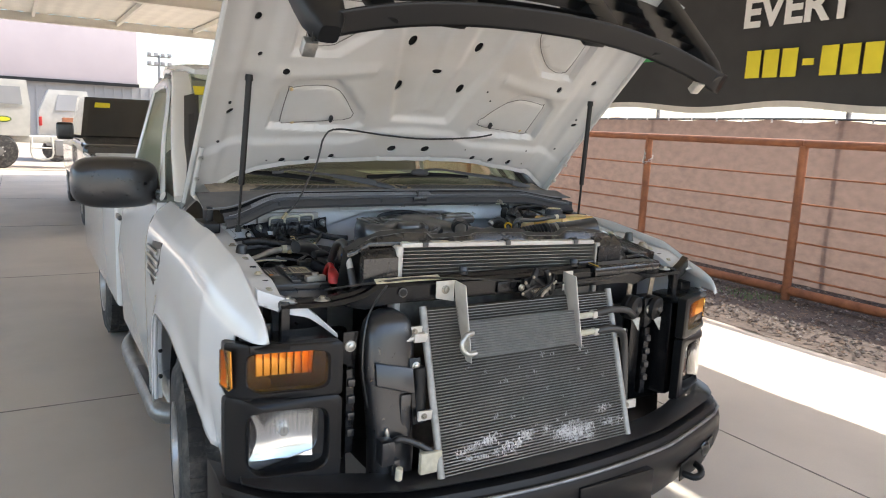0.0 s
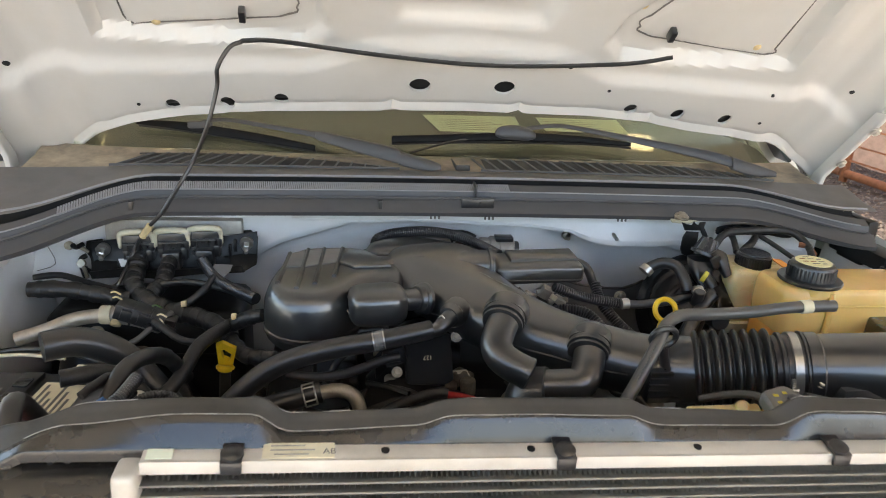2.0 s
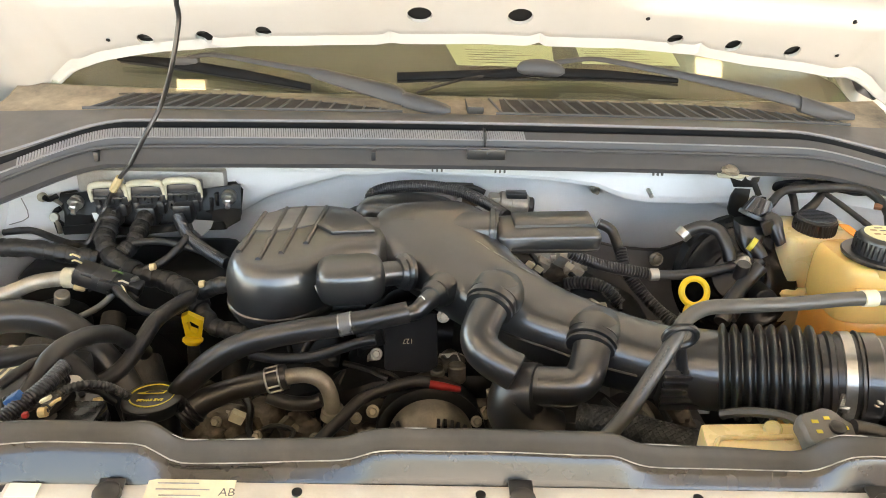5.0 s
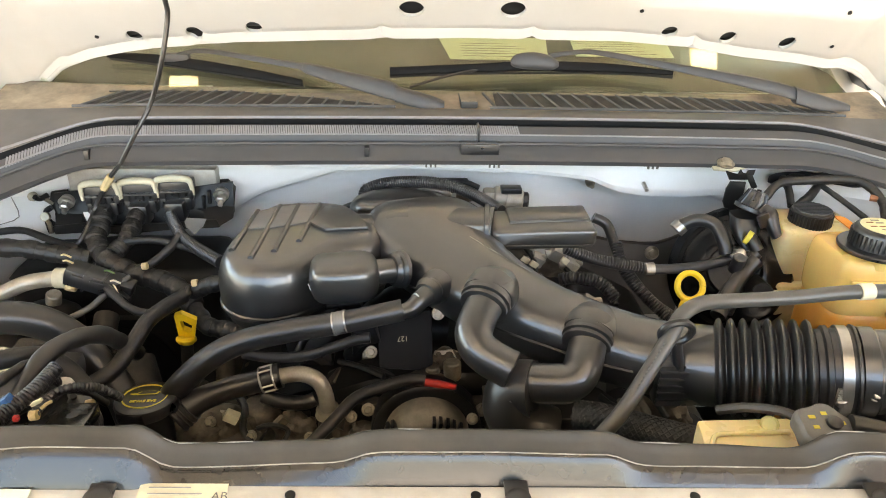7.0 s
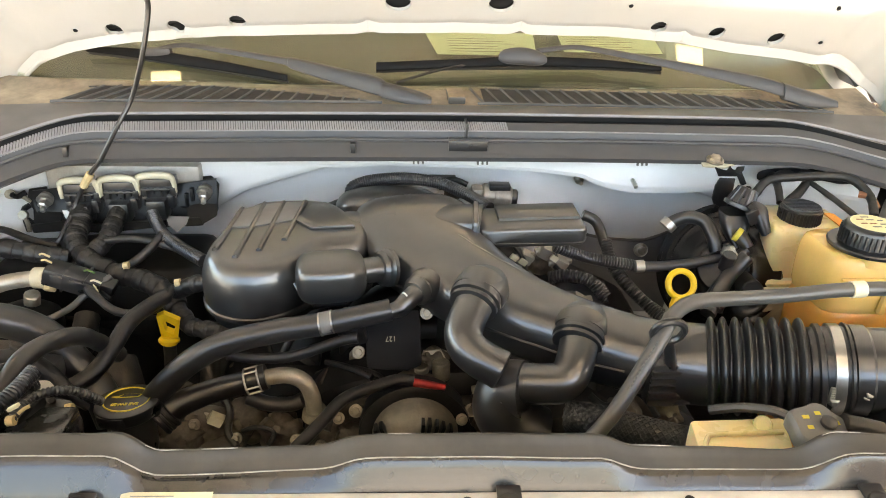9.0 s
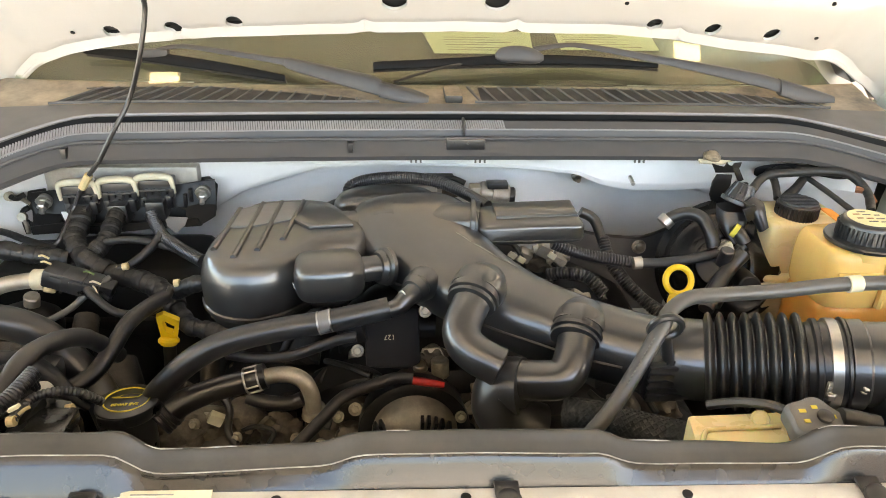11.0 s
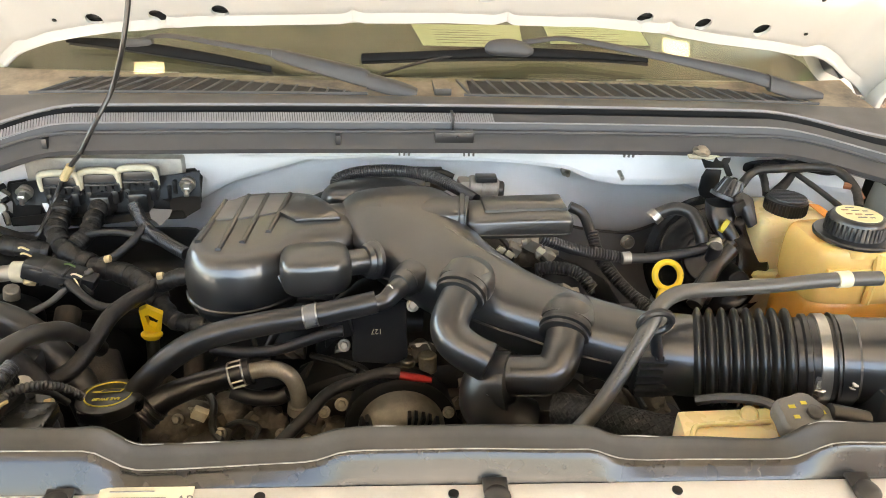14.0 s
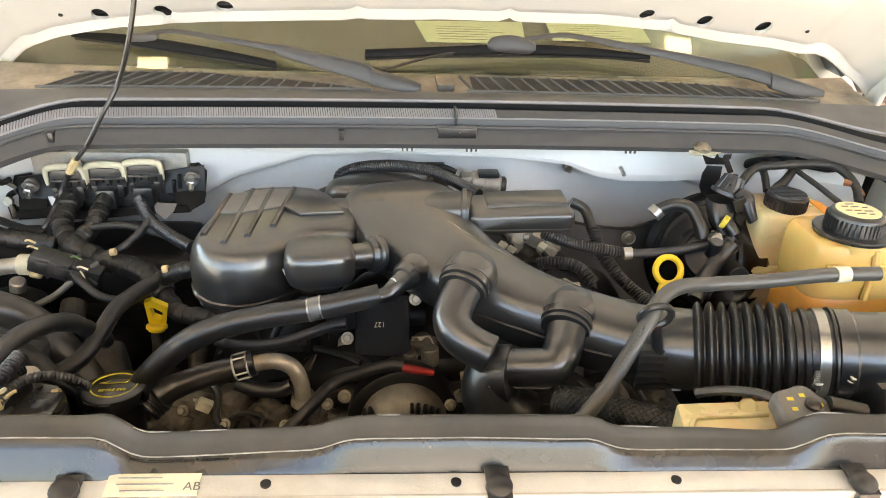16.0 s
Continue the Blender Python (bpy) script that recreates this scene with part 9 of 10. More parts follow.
part("bracket", B(slab([(-0.729, 0.789, 1.313), (-0.7, 0.791, 1.317), (-0.694, 0.779, 1.302), (-0.666, 0.762, 1.287), (-0.662, 0.738, 1.269), (-0.688, 0.732, 1.263), (-0.709, 0.737, 1.265), (-0.713, 0.763, 1.287), (-0.729, 0.776, 1.297)], (0, -1, 0.1), 0.006, 0.002), slab([(-0.473, 0.777, 1.307), (-0.468, 0.79, 1.323), (-0.445, 0.799, 1.333), (-0.416, 0.799, 1.336), (-0.401, 0.789, 1.324), (-0.4, 0.744, 1.282), (-0.42, 0.733, 1.273), (-0.45, 0.732, 1.271), (-0.45, 0.756, 1.291), (-0.477, 0.763, 1.294)], (0, -1, 0.1), 0.006, 0.002), slab([(-0.712, 0.741, 1.268), (-0.661, 0.744, 1.273), (-0.59, 0.735, 1.271), (-0.512, 0.74, 1.276), (-0.429, 0.745, 1.281), (-0.42, 0.732, 1.271), (-0.51, 0.729, 1.268), (-0.587, 0.722, 1.261), (-0.658, 0.731, 1.264), (-0.704, 0.728, 1.258)], (0, -1, 0.1), 0.012, 0.003)), "dark", ecm)
part("back_plate", B(slab([(-0.714, 0.767, 1.318), (-0.652, 0.767, 1.326), (-0.46, 0.767, 1.333), (-0.40, 0.767, 1.343), (-0.40, 0.757, 1.288), (-0.43, 0.750, 1.268), (-0.70, 0.748, 1.262), (-0.711, 0.757, 1.295)], (0, -1, 0.1), 0.004, 0.001)), "dark", ecm, "black stamped back plate")
part("plate_slot", B(slab([(-0.660, 0.7435, 1.292), (-0.628, 0.7435, 1.293), (-0.632, 0.740, 1.277), (-0.655, 0.740, 1.277)], (0, -1, 0.1), 0.003, 0.001)), "bay", ecm, "white slot")
part("module", B(cube((-0.69, 0.772, 1.30), (-0.43, 0.80, 1.362), 0.006)), "alu", ecm, "dull grey metal module case")
for q in (-0.622, 0.746, 1.329), (-0.558, 0.75, 1.332), (-0.497, 0.754, 1.336):
    m = Matrix.Translation(q) @ Matrix.Rotation(-0.03, 4, "Y")
    cn_ = part("connector", B(cube((-0.029, -0.010, -0.022), (0.029, 0.02, 0.012), 0.003, m), *[cube((-0.024 + 0.012 * k, -0.016, -0.017 + 0.004 * (k % 2)), (-0.016 + 0.012 * k, -0.008, -0.002), 0.001, m) for k in range(5)], cube((-0.025, -0.018, -0.006), (0.025, -0.009, -0.003), 0.001, m), cube((-0.018, -0.030, -0.056), (0.016, 0.004, -0.020), 0.007, m), cube((-0.027, -0.012, -0.036), (-0.017, 0.012, -0.018), 0.002, m), cube((0.015, -0.014, -0.040), (0.027, 0.012, -0.016), 0.003, m)), "plastic", ecm, "black multi-pin connector")
    part("connector_lever", B(tube([m @ Vector(p) for p in ((-0.031, -0.01, -0.012), (-0.030, -0.012, 0.010), (-0.024, -0.012, 0.018), (0.0, -0.012, 0.0205), (0.024, -0.012, 0.018), (0.030, -0.012, 0.010), (0.031, -0.01, -0.012))], [0.003, 0.0045, 0.006, 0.0065, 0.006, 0.0045, 0.003], 10, 4)), "conn", cn_, "cream locking lever")
    part("connector_skirt", B(slab([m @ Vector(p) for p in ((-0.030, 0.0, -0.020), (0.030, 0.0, -0.020), (0.016, 0.002, -0.042), (-0.016, 0.002, -0.042))], (0, -1, 0), 0.006, 0.001)), "fargrey", cn_, "grey trapezoid skirt")
for q in (-0.690, 0.752, 1.306), (-0.420, 0.752, 1.322):
    part("bracket_bolt", B(turn(Vector(q) + Vector((0, 0.008, 0)), Vector(q), [(0, 0.013), (1, 0.0125)], 18), hexbolt(q, (0, -0.8, -0.5), 0.009, 0.012), rod(Vector(q) + Vector((0, -0.008, -0.004)), Vector(q) + Vector((0.001, -0.018, -0.014)), 0.0045, 10)), "steel", ecm, "zinc nut on a stud")
for x0, z0 in ((-0.455, 1.312), (-0.445, 1.322)):
    part("plate_rib", B(cube((x0, 0.752, z0 - 0.018), (x0 + 0.006, 0.762, z0 + 0.006), 0.001)), "dark", ecm)
part("plate_lip", B(tube([(-0.705, 0.742, 1.262), (-0.6, 0.740, 1.262), (-0.5, 0.742, 1.265), (-0.432, 0.744, 1.269), (-0.403, 0.752, 1.290)], 0.004, 8, 5)), "dark", ecm)
for pts in ([(-0.734, 0.782, 1.308), (-0.744, 0.77, 1.305), (-0.747, 0.762, 1.312)], [(-0.726, 0.752, 1.272), (-0.723, 0.743, 1.254), (-0.737, 0.764, 1.272)], [(-0.713, 0.747, 1.263), (-0.734, 0.762, 1.267), (-0.737, 0.768, 1.281), (-0.727, 0.771, 1.288)]):
    part("clip", B(tube(pts, 0.005, 8, 4)), "dark", ecm)
part("bracket_slot", B(slab([(-0.485, 0.736, 1.285), (-0.445, 0.733, 1.284), (-0.449, 0.724, 1.274), (-0.462, 0.713, 1.263), (-0.478, 0.722, 1.273)], (0, -1, 0.1), 0.003)), "fargrey", ecm)

wh = thing("wiring_harness", "thick cloth-taped black engine wiring harness with plugs", "wiring harness")
for pts, r in (([(-0.621, 0.731, 1.298), (-0.618, 0.706, 1.282), (-0.617, 0.677, 1.268), (-0.594, 0.646, 1.252), (-0.544, 0.615, 1.24), (-0.495, 0.598, 1.235), (-0.452, 0.571, 1.229), (-0.423, 0.54, 1.216)], 0.0165),
               ([(-0.558, 0.734, 1.3), (-0.563, 0.704, 1.283), (-0.565, 0.675, 1.27), (-0.58, 0.647, 1.257)], 0.0145),
               ([(-0.423, 0.54, 1.216), (-0.4, 0.511, 1.203), (-0.367, 0.497, 1.202), (-0.337, 0.485, 1.204)], 0.0135),
               ([(-0.785, 0.643, 1.269), (-0.72, 0.64, 1.27), (-0.669, 0.642, 1.259), (-0.618, 0.646, 1.249)], 0.0145),
               ([(-0.807, 0.719, 1.262), (-0.758, 0.718, 1.267), (-0.699, 0.69, 1.262), (-0.641, 0.663, 1.259)], 0.006),
               ([(-0.587, 0.582, 1.259), (-0.535, 0.52, 1.253), (-0.494, 0.49, 1.241), (-0.455, 0.496, 1.235), (-0.432, 0.52, 1.243), (-0.429, 0.545, 1.249)], 0.0062),
               ([(-0.565, 0.575, 1.248), (-0.543, 0.551, 1.246), (-0.513, 0.524, 1.241)], 0.003),
               ([(-0.465, 0.647, 1.293), (-0.48, 0.629, 1.276), (-0.504, 0.611, 1.259), (-0.531, 0.607, 1.248)], 0.007),
               ([(-0.575, 0.664, 1.269), (-0.524, 0.655, 1.279), (-0.483, 0.642, 1.28), (-0.434, 0.625, 1.273), (-0.391, 0.595, 1.263)], 0.006),
               ([(-0.428, 0.55, 1.236), (-0.396, 0.537, 1.258), (-0.367, 0.529, 1.268)], 0.012),
               ([(-0.571, 0.247, 1.281), (-0.556, 0.271, 1.287), (-0.547, 0.292, 1.285), (-0.537, 0.306, 1.27)], 0.006),
               ([(-0.559, 0.21, 1.254), (-0.532, 0.235, 1.262), (-0.515, 0.266, 1.258), (-0.495, 0.292, 1.246), (-0.473, 0.308, 1.212)], 0.0045),
               ([(-0.545, 0.283, 1.245), (-0.513, 0.268, 1.24), (-0.49, 0.276, 1.237), (-0.474, 0.277, 1.219), (-0.471, 0.27, 1.203)], 0.006)):
    br = part("branch", B(tube(pts, r, 14, 14, lump=0.16 if r > 0.006 else 0.1)), "tape", wh)
    if r > 0.011:
        way = smooth_path(pts, 14)
        for q in range(6, len(way) - 6, 9):
            part("tape_wrap", B(tube(way[q:q + 6], [r * 1.02, r * 1.10, r * 1.09, r * 1.11, r * 1.02], 14, 2, lump=0.05)), "tape", br)
for q, rot in (((-0.584, 0.56, 1.26), 0.35), ((-0.556, 0.555, 1.253), 0.35)):
    m = Matrix.Translation(q) @ Matrix.Rotation(rot, 4, "Y")
    pl = part("plug", B(cube((-0.032, -0.020, -0.014), (0.022, 0.018, 0.014), 0.004, m), cube((-0.020, -0.024, -0.010), (0.014, -0.018, 0.010), 0.002, m), cube((0.020, -0.014, -0.011), (0.040, 0.014, 0.011), 0.002, m), cube((-0.004, -0.022, -0.016), (0.0, 0.02, 0.016), 0.001, m)), "plastic", wh)
for k, mt in enumerate(("red", "weed", "label")):
    part("thin_wire", B(tube([Vector(p) + Vector((0, 0, 0.003 * k)) for p in ((-0.547, 0.544, 1.254), (-0.535, 0.531, 1.252), (-0.527, 0.52, 1.243))], 0.0012, 5, 4)), mt, wh)
for q in (-0.512, 0.598, 1.256), (-0.417, 0.538, 1.258), (-0.472, 0.266, 1.241), (-0.508, 0.214, 1.267):
    part("tape_end", B(tube([Vector(q) - Vector((0.004, 0, -0.003)), Vector(q) + Vector((0.004, 0, 0.004))], 0.006, 8, 2)), "tan", wh)
part("sleeve_end", B(tube([(-0.342, 0.483, 1.211), (-0.329, 0.478, 1.202)], 0.012, 12, 2)), "block", wh)

# refrigerant line on the passenger side
ac_ = thing("refrigerant_line", "silver refrigerant pipe crimped to a rubber hose", "pipe")
part("pipe", B(tube([(-0.782, 0.559, 1.211), (-0.734, 0.573, 1.223), (-0.695, 0.588, 1.235), (-0.641, 0.589, 1.243), (-0.618, 0.588, 1.245)], 0.0125, 14, 6)), "pipe", ac_)
part("crimp", B(tube([(-0.649, 0.587, 1.244), (-0.631, 0.586, 1.244)], 0.0165, 16, 2)), "conn", ac_, "pale crimp collar")
part("hose", B(tube([(-0.631, 0.586, 1.244), (-0.589, 0.579, 1.24), (-0.547, 0.566, 1.232)], 0.0145, 14, 4)), "alu", ac_)
part("service_cap", B(rod((-0.621, 0.582, 1.244), (-0.623, 0.57, 1.23), 0.009, 12)), "tan", ac_)

# accumulator and heater box bulk in the shadowed corner
acc = thing("accumulator", "black cylindrical refrigerant accumulator in the bay corner", "accumulator")
part("body", B(turn((-0.688, 0.578, 1.079), (-0.669, 0.599, 1.193), [(0, 0.05), (0.7, 0.05), (0.9, 0.042), (1, 0.02)], 24)), "dark", acc)
part("fitting", B(rod((-0.669, 0.595, 1.184), (-0.659, 0.587, 1.215), 0.012, 12)), "pipe", acc)
hb = thing("heater_box", "black plastic heater housing on the firewall", "heater box")
part("housing", B(cube((-0.78, 0.66, 0.80), (-0.42, 0.84, 1.21), 0.03, None, 3)), "dark", hb)
part("housing_rib", B(cube((-0.76, 0.645, 1.10), (-0.44, 0.665, 1.13), 0.006)), "dark", hb)
part("blower_case", B(turn((-0.62, 0.70, 1.0), (-0.62, 0.55, 1.0), [(0, 0.12), (0.8, 0.12), (1, 0.09)], 30)), "dark", hb)
for q0, q1, r in (((-0.382, 0.527, 1.124), (-0.392, 0.456, 1.046), 0.016), ((-0.527, 0.533, 1.12), (-0.498, 0.46, 1.043), 0.03), ((-0.594, 0.611, 1.158), (-0.609, 0.529, 1.102), 0.02)):
    part("exhaust_pipe", B(tube([q0, Vector(q0).lerp(Vector(q1), 0.5) + Vector((0.01, -0.01, 0)), q1], r, 14, 4)), "block", eng)
for q, a in (((-0.342, 0.411, 1.098), 0.02), ((-0.369, 0.399, 1.093), 0.015), ((-0.32, 0.428, 1.111), 0.018), ((-0.404, 0.463, 1.105), 0.02), ((-0.257, 0.401, 1.11), 0.016), ((0.029, 0.371, 1.152), 0.018), ((0.039, 0.389, 1.168), 0.014), ((-0.193, 0.436, 1.145), 0.02), ((-0.23, 0.478, 1.157), 0.016), ((0.13, 0.637, 1.252), 0.012), ((0.16, 0.622, 1.271), 0.012), ((0.183, 0.613, 1.254), 0.012), ((0.191, 0.514, 1.235), 0.014), ((0.265, 0.478, 1.216), 0.014), ((-0.181, 0.711, 1.298), 0.014)):
    part("engine_fitting", B(cube((-a, -a * 0.8, -a), (a, a * 0.8, a), a * 0.35, Matrix.Translation(q) @ Matrix.Rotation(a * 40, 4, "Y") @ Matrix.Rotation(a * 25, 4, "X")), rod(Vector(q) - Vector((a * 1.6, 0, 0)), Vector(q) + Vector((a * 1.6, 0, a * 0.5)), a * 0.5, 10)), "block" if a > 0.0145 else "pipe", eng)
for pts in ([(-0.359, 0.429, 1.132), (-0.361, 0.41, 1.115), (-0.342, 0.39, 1.1), (-0.319, 0.374, 1.093)], [(-0.326, 0.427, 1.132), (-0.319, 0.404, 1.109), (-0.329, 0.382, 1.086)], [(0.111, 0.646, 1.269), (0.123, 0.628, 1.257), (0.126, 0.607, 1.236)], [(0.172, 0.602, 1.254), (0.195, 0.573, 1.243), (0.235, 0.552, 1.25), (0.239, 0.52, 1.232)], [(0.039, 0.404, 1.197), (0.049, 0.399, 1.21), (0.054, 0.371, 1.201)], [(-0.264, 0.498, 1.216), (-0.279, 0.479, 1.198), (-0.269, 0.455, 1.173)], [(0.191, 0.359, 1.237), (0.199, 0.337, 1.215), (0.231, 0.312, 1.215), (0.246, 0.282, 1.201)], [(0.169, 0.331, 1.201), (0.189, 0.316, 1.194), (0.219, 0.321, 1.208)], [(-0.192, 0.443, 1.181), (-0.157, 0.421, 1.186), (-0.124, 0.397, 1.186)]):
    part("engine_wire", B(tube(pts, 0.0045, 8, 6)), "tape", eng)
for q in (0.12, 0.607, 1.259), (0.107, 0.62, 1.261), (0.169, 0.599, 1.27):
    part("pale_tag", B(cube((-0.007, -0.002, -0.005), (0.007, 0.002, 0.005), 0.001, Matrix.Translation(q) @ Matrix.Rotation(0.6, 4, "Y"))), "label" if q[1] > 0.5 else "plastic", eng)

# ---- driver side: tanks, booster, solenoid ----
tk = thing("coolant_tank", "yellowed translucent coolant tank with a black screw cap", "coolant tank")


def tank_body(x0, x1, y0, y1, z0, z1, r, e=4.5):
    c = ((x0 + x1) / 2, (y0 + y1) / 2)
    a, b = (x1 - x0) / 2, (y1 - y0) / 2
    lv = [(z0, 0.93), (z0 + r * 0.3, 0.98), (z0 + r, 1.0), ((z0 + z1) / 2, 1.0), (z1 - r, 1.0), (z1 - r * 0.6, 0.99), (z1 - r * 0.3, 0.965), (z1 - r * 0.1, 0.93), (z1, 0.88), (z1 + 0.003, 0.45)]
    return loft([superring((c[0], c[1], z), (1, 0, 0), (0, 1, 0), a - min(a, b) * (1 - s), b * s, e, 56) for z, s in lv])


TZ = 1.275
part("upper_shell", B(tank_body(0.518, 0.81, 0.408, 0.527, TZ, 1.361, 0.032, 7.0)), "tanktop", tk)
part("lower_shell", B(tank_body(0.520, 0.808, 0.41, 0.525, 1.02, TZ + 0.002, 0.02, 7.0)), "coolant", tk, "amber liquid-filled lower shell")
part("weld_seam", B(tube([(0.53 + 0.26 * k / 10, 0.408, 1.332) for k in range(11)], 0.003, 6, 1)), "tanktop", tk)
part("filler_neck", B(turn((0.582, 0.45, 1.350), (0.582, 0.45, 1.366), [(0, 0.045), (1, 0.043)], 36)), "tanktop", tk)
part("tank_rib", B(tube([(0.60, 0.4055, 1.28), (0.60, 0.4055, 1.335), (0.60, 0.410, 1.355)], 0.006, 8, 4)), "tanktop", tk)
cq = Vector((0.582, 0.45, 1.388))
cp = part("cap", B(turn(cq - Vector((0, 0, 0.026)), cq + Vector((0, 0, 0.012)), [(0, 0.044), (0.08, 0.052), (0.19, 0.0535), (0.25, 0.052), (0.27, 0.0385), (0.84, 0.037), (0.95, 0.035), (1, 0.032)], 48)), "plastic", tk, "black screw cap")
for k in range(36):
    q = 2 * math.pi * k / 36
    part("cap_rib", B(cube((-0.0013, -0.0013, -0.011), (0.0013, 0.0013, 0.010), 0.0, Matrix.Translation(cq + Vector((0.0382 * math.cos(q), 0.0382 * math.sin(q), -0.006))))), "plastic", cp)
part("cap_label", B(turn(cq + Vector((0, 0, 0.0121)), cq + Vector((0, 0, 0.0133)), [(0, 0.030), (1, 0.030)], 36)), "capnote", cp, "yellowed warning label")
for dx, dy, w, mt in ((-0.014, 0.012, 0.010, "rusty"), (0.000, 0.010, 0.011, "bar"), (0.014, 0.008, 0.008, "bar"), (-0.016, -0.002, 0.009, "rusty"), (-0.003, -0.003, 0.010, "rusty"), (0.012, -0.005, 0.012, "bar"), (-0.004, -0.014, 0.013, "bar"), (0.010, -0.016, 0.008, "bar"), (-0.002, 0.020, 0.012, "bar")):
    part("print_bar", B(cube((cq.x + dx - w / 2, cq.y + dy - 0.0012, cq.z + 0.0134), (cq.x + dx + w / 2, cq.y + dy + 0.0012, cq.z + 0.0139))), mt, cp)
t2 = thing("brake_fluid_tank", "cream plastic brake fluid tank with a black cap", "fluid tank")
part("shell", B(tank_body(0.520, 0.66, 0.578, 0.69, 1.235, 1.330, 0.024, 6.0)), "washer", t2)
part("shell_flange", B(loft([superring((0.558, 0.62, z), (1, 0, 0), (0, 1, 0), a, a * 0.80, 3.4, 32) for z, a in ((1.225, 0.058), (1.230, 0.066), (1.238, 0.068), (1.243, 0.064))])), "washer", t2, "pale moulded flange")
part("shell_foot", B(loft([superring((x, 0.605, z), (1, 0, 0), (0, 1, 0), a, a * 0.9, 3, 24) for x, z, a in ((0.556, 1.10, 0.03), (0.55, 1.16, 0.042), (0.545, 1.215, 0.05), (0.55, 1.232, 0.056))], per=2)), "conn", t2)
bq = Vector((0.580, 0.621, 1.347))
cp = part("cap", B(turn(bq - Vector((0, 0, 0.022)), bq + Vector((0, 0, 0.010)), [(0, 0.030), (0.1, 0.0325), (0.86, 0.0325), (0.90, 0.0305), (0.95, 0.0305), (1, 0.030)], 36)), "plastic", t2, "ribbed black cap")
for k in range(40):
    q = 2 * math.pi * k / 40
    part("cap_rib", B(cube((-0.0011, -0.0011, -0.012), (0.0011, 0.0011, 0.008), 0.0, Matrix.Translation(bq + Vector((0.0327 * math.cos(q), 0.0327 * math.sin(q), -0.005))))), "plastic", cp)
for k in range(9):
    hw = math.sqrt(max(0.0, 0.028 ** 2 - (-0.024 + k * 0.006) ** 2))
    part("cap_ridge", B(cube((bq.x - hw, bq.y - 0.0248 + k * 0.006, bq.z + 0.0098), (bq.x + hw, bq.y - 0.0230 + k * 0.006, bq.z + 0.0112))), "plastic", cp)
part("cap_tag", B(slab([(0.617, 0.62, 1.343), (0.630, 0.61, 1.345), (0.652, 0.575, 1.331), (0.634, 0.575, 1.331)], (0, -0.5, 1), 0.002)), "orange", t2, "orange paper tag")
bo = thing("brake_booster", "black round vacuum brake booster on the firewall", "brake booster")
part("drum", B(turn((0.549, 0.738, 1.166), (0.452, 0.588, 1.259), [(0, 0.08), (0.05, 0.11), (0.4, 0.116), (0.45, 0.122), (0.5, 0.122), (0.53, 0.115), (0.62, 0.112), (0.66, 0.102), (0.72, 0.100), (0.74, 0.092), (0.80, 0.088), (0.82, 0.075), (0.90, 0.062), (0.92, 0.045), (1, 0.04)], 56)), "frame", bo)
part("master_cylinder", B(rod((0.485, 0.608, 1.235), (0.466, 0.509, 1.258), 0.017, 18)), "dark", bo)
part("check_valve", B(rod((0.435, 0.552, 1.275), (0.435, 0.544, 1.305), 0.011, 12)), "plastic", bo)
so_ = thing("purge_solenoid", "black solenoid valve on a stamped metal bracket", "solenoid")
part("bracket", B(slab([(0.469, 0.7, 1.375), (0.496, 0.7, 1.374), (0.496, 0.7, 1.356), (0.492, 0.7, 1.321), (0.48, 0.7, 1.32), (0.467, 0.7, 1.326), (0.462, 0.7, 1.337), (0.463, 0.7, 1.361)], (0, -1, 0.1), 0.004, 0.001), slab([(0.496, 0.703, 1.384), (0.506, 0.703, 1.386), (0.52, 0.703, 1.363), (0.511, 0.703, 1.359)], (0, -1, 0.1), 0.004, 0.001)), "dark", so_)
part("bracket_fork", B(slab([(0.458, 0.704, 1.392), (0.481, 0.704, 1.384), (0.484, 0.704, 1.395), (0.488, 0.704, 1.387), (0.496, 0.704, 1.385), (0.497, 0.704, 1.393), (0.51, 0.704, 1.394), (0.509, 0.704, 1.385), (0.501, 0.704, 1.375), (0.468, 0.704, 1.375)], (0, -0.8, 0.4), 0.005, 0.0012)), "dark", so_, "forked black bracket end")
part("bracket_foot", B(slab([(0.433, 0.726, 1.404), (0.439, 0.708, 1.39), (0.476, 0.705, 1.388), (0.505, 0.717, 1.392), (0.503, 0.732, 1.401), (0.475, 0.736, 1.406)], (0, -0.3, 1), 0.004, 0.001)), "conn", so_)
part("foot_bolt", B(turn((0.457, 0.705, 1.398), (0.458, 0.708, 1.403), [(0, 0.014), (1, 0.013)], 16), hexbolt((0.458, 0.707, 1.403), (0, -0.3, 1), 0.010)), "bolt", so_)
part("body", B(turn((0.483, 0.64, 1.343), (0.495, 0.645, 1.377), [(0, 0.018), (0.05, 0.027), (0.22, 0.027), (0.25, 0.0225), (0.9, 0.0155), (1, 0.0145)], 28)), "plastic", so_, "ribbed black valve cap")
part("cap_hole", B(turn((0.495, 0.645, 1.377), (0.495, 0.645, 1.379), [(0, 0.0045), (1, 0.004)], 14)), "matte", so_)
sa, sb = Vector((0.483, 0.64, 1.343)), Vector((0.495, 0.645, 1.377))
for k in range(10):
    q = 2 * math.pi * k / 10
    u_ = (sb - sa).orthogonal().normalized()
    w_ = (sb - sa).normalized().cross(u_)
    d_ = u_ * math.cos(q) + w_ * math.sin(q)
    part("cap_rib", B(rod(sa.lerp(sb, 0.25) + d_ * 0.0225, sa.lerp(sb, 0.95) + d_ * 0.0152, 0.0020, 6)), "plastic", so_)
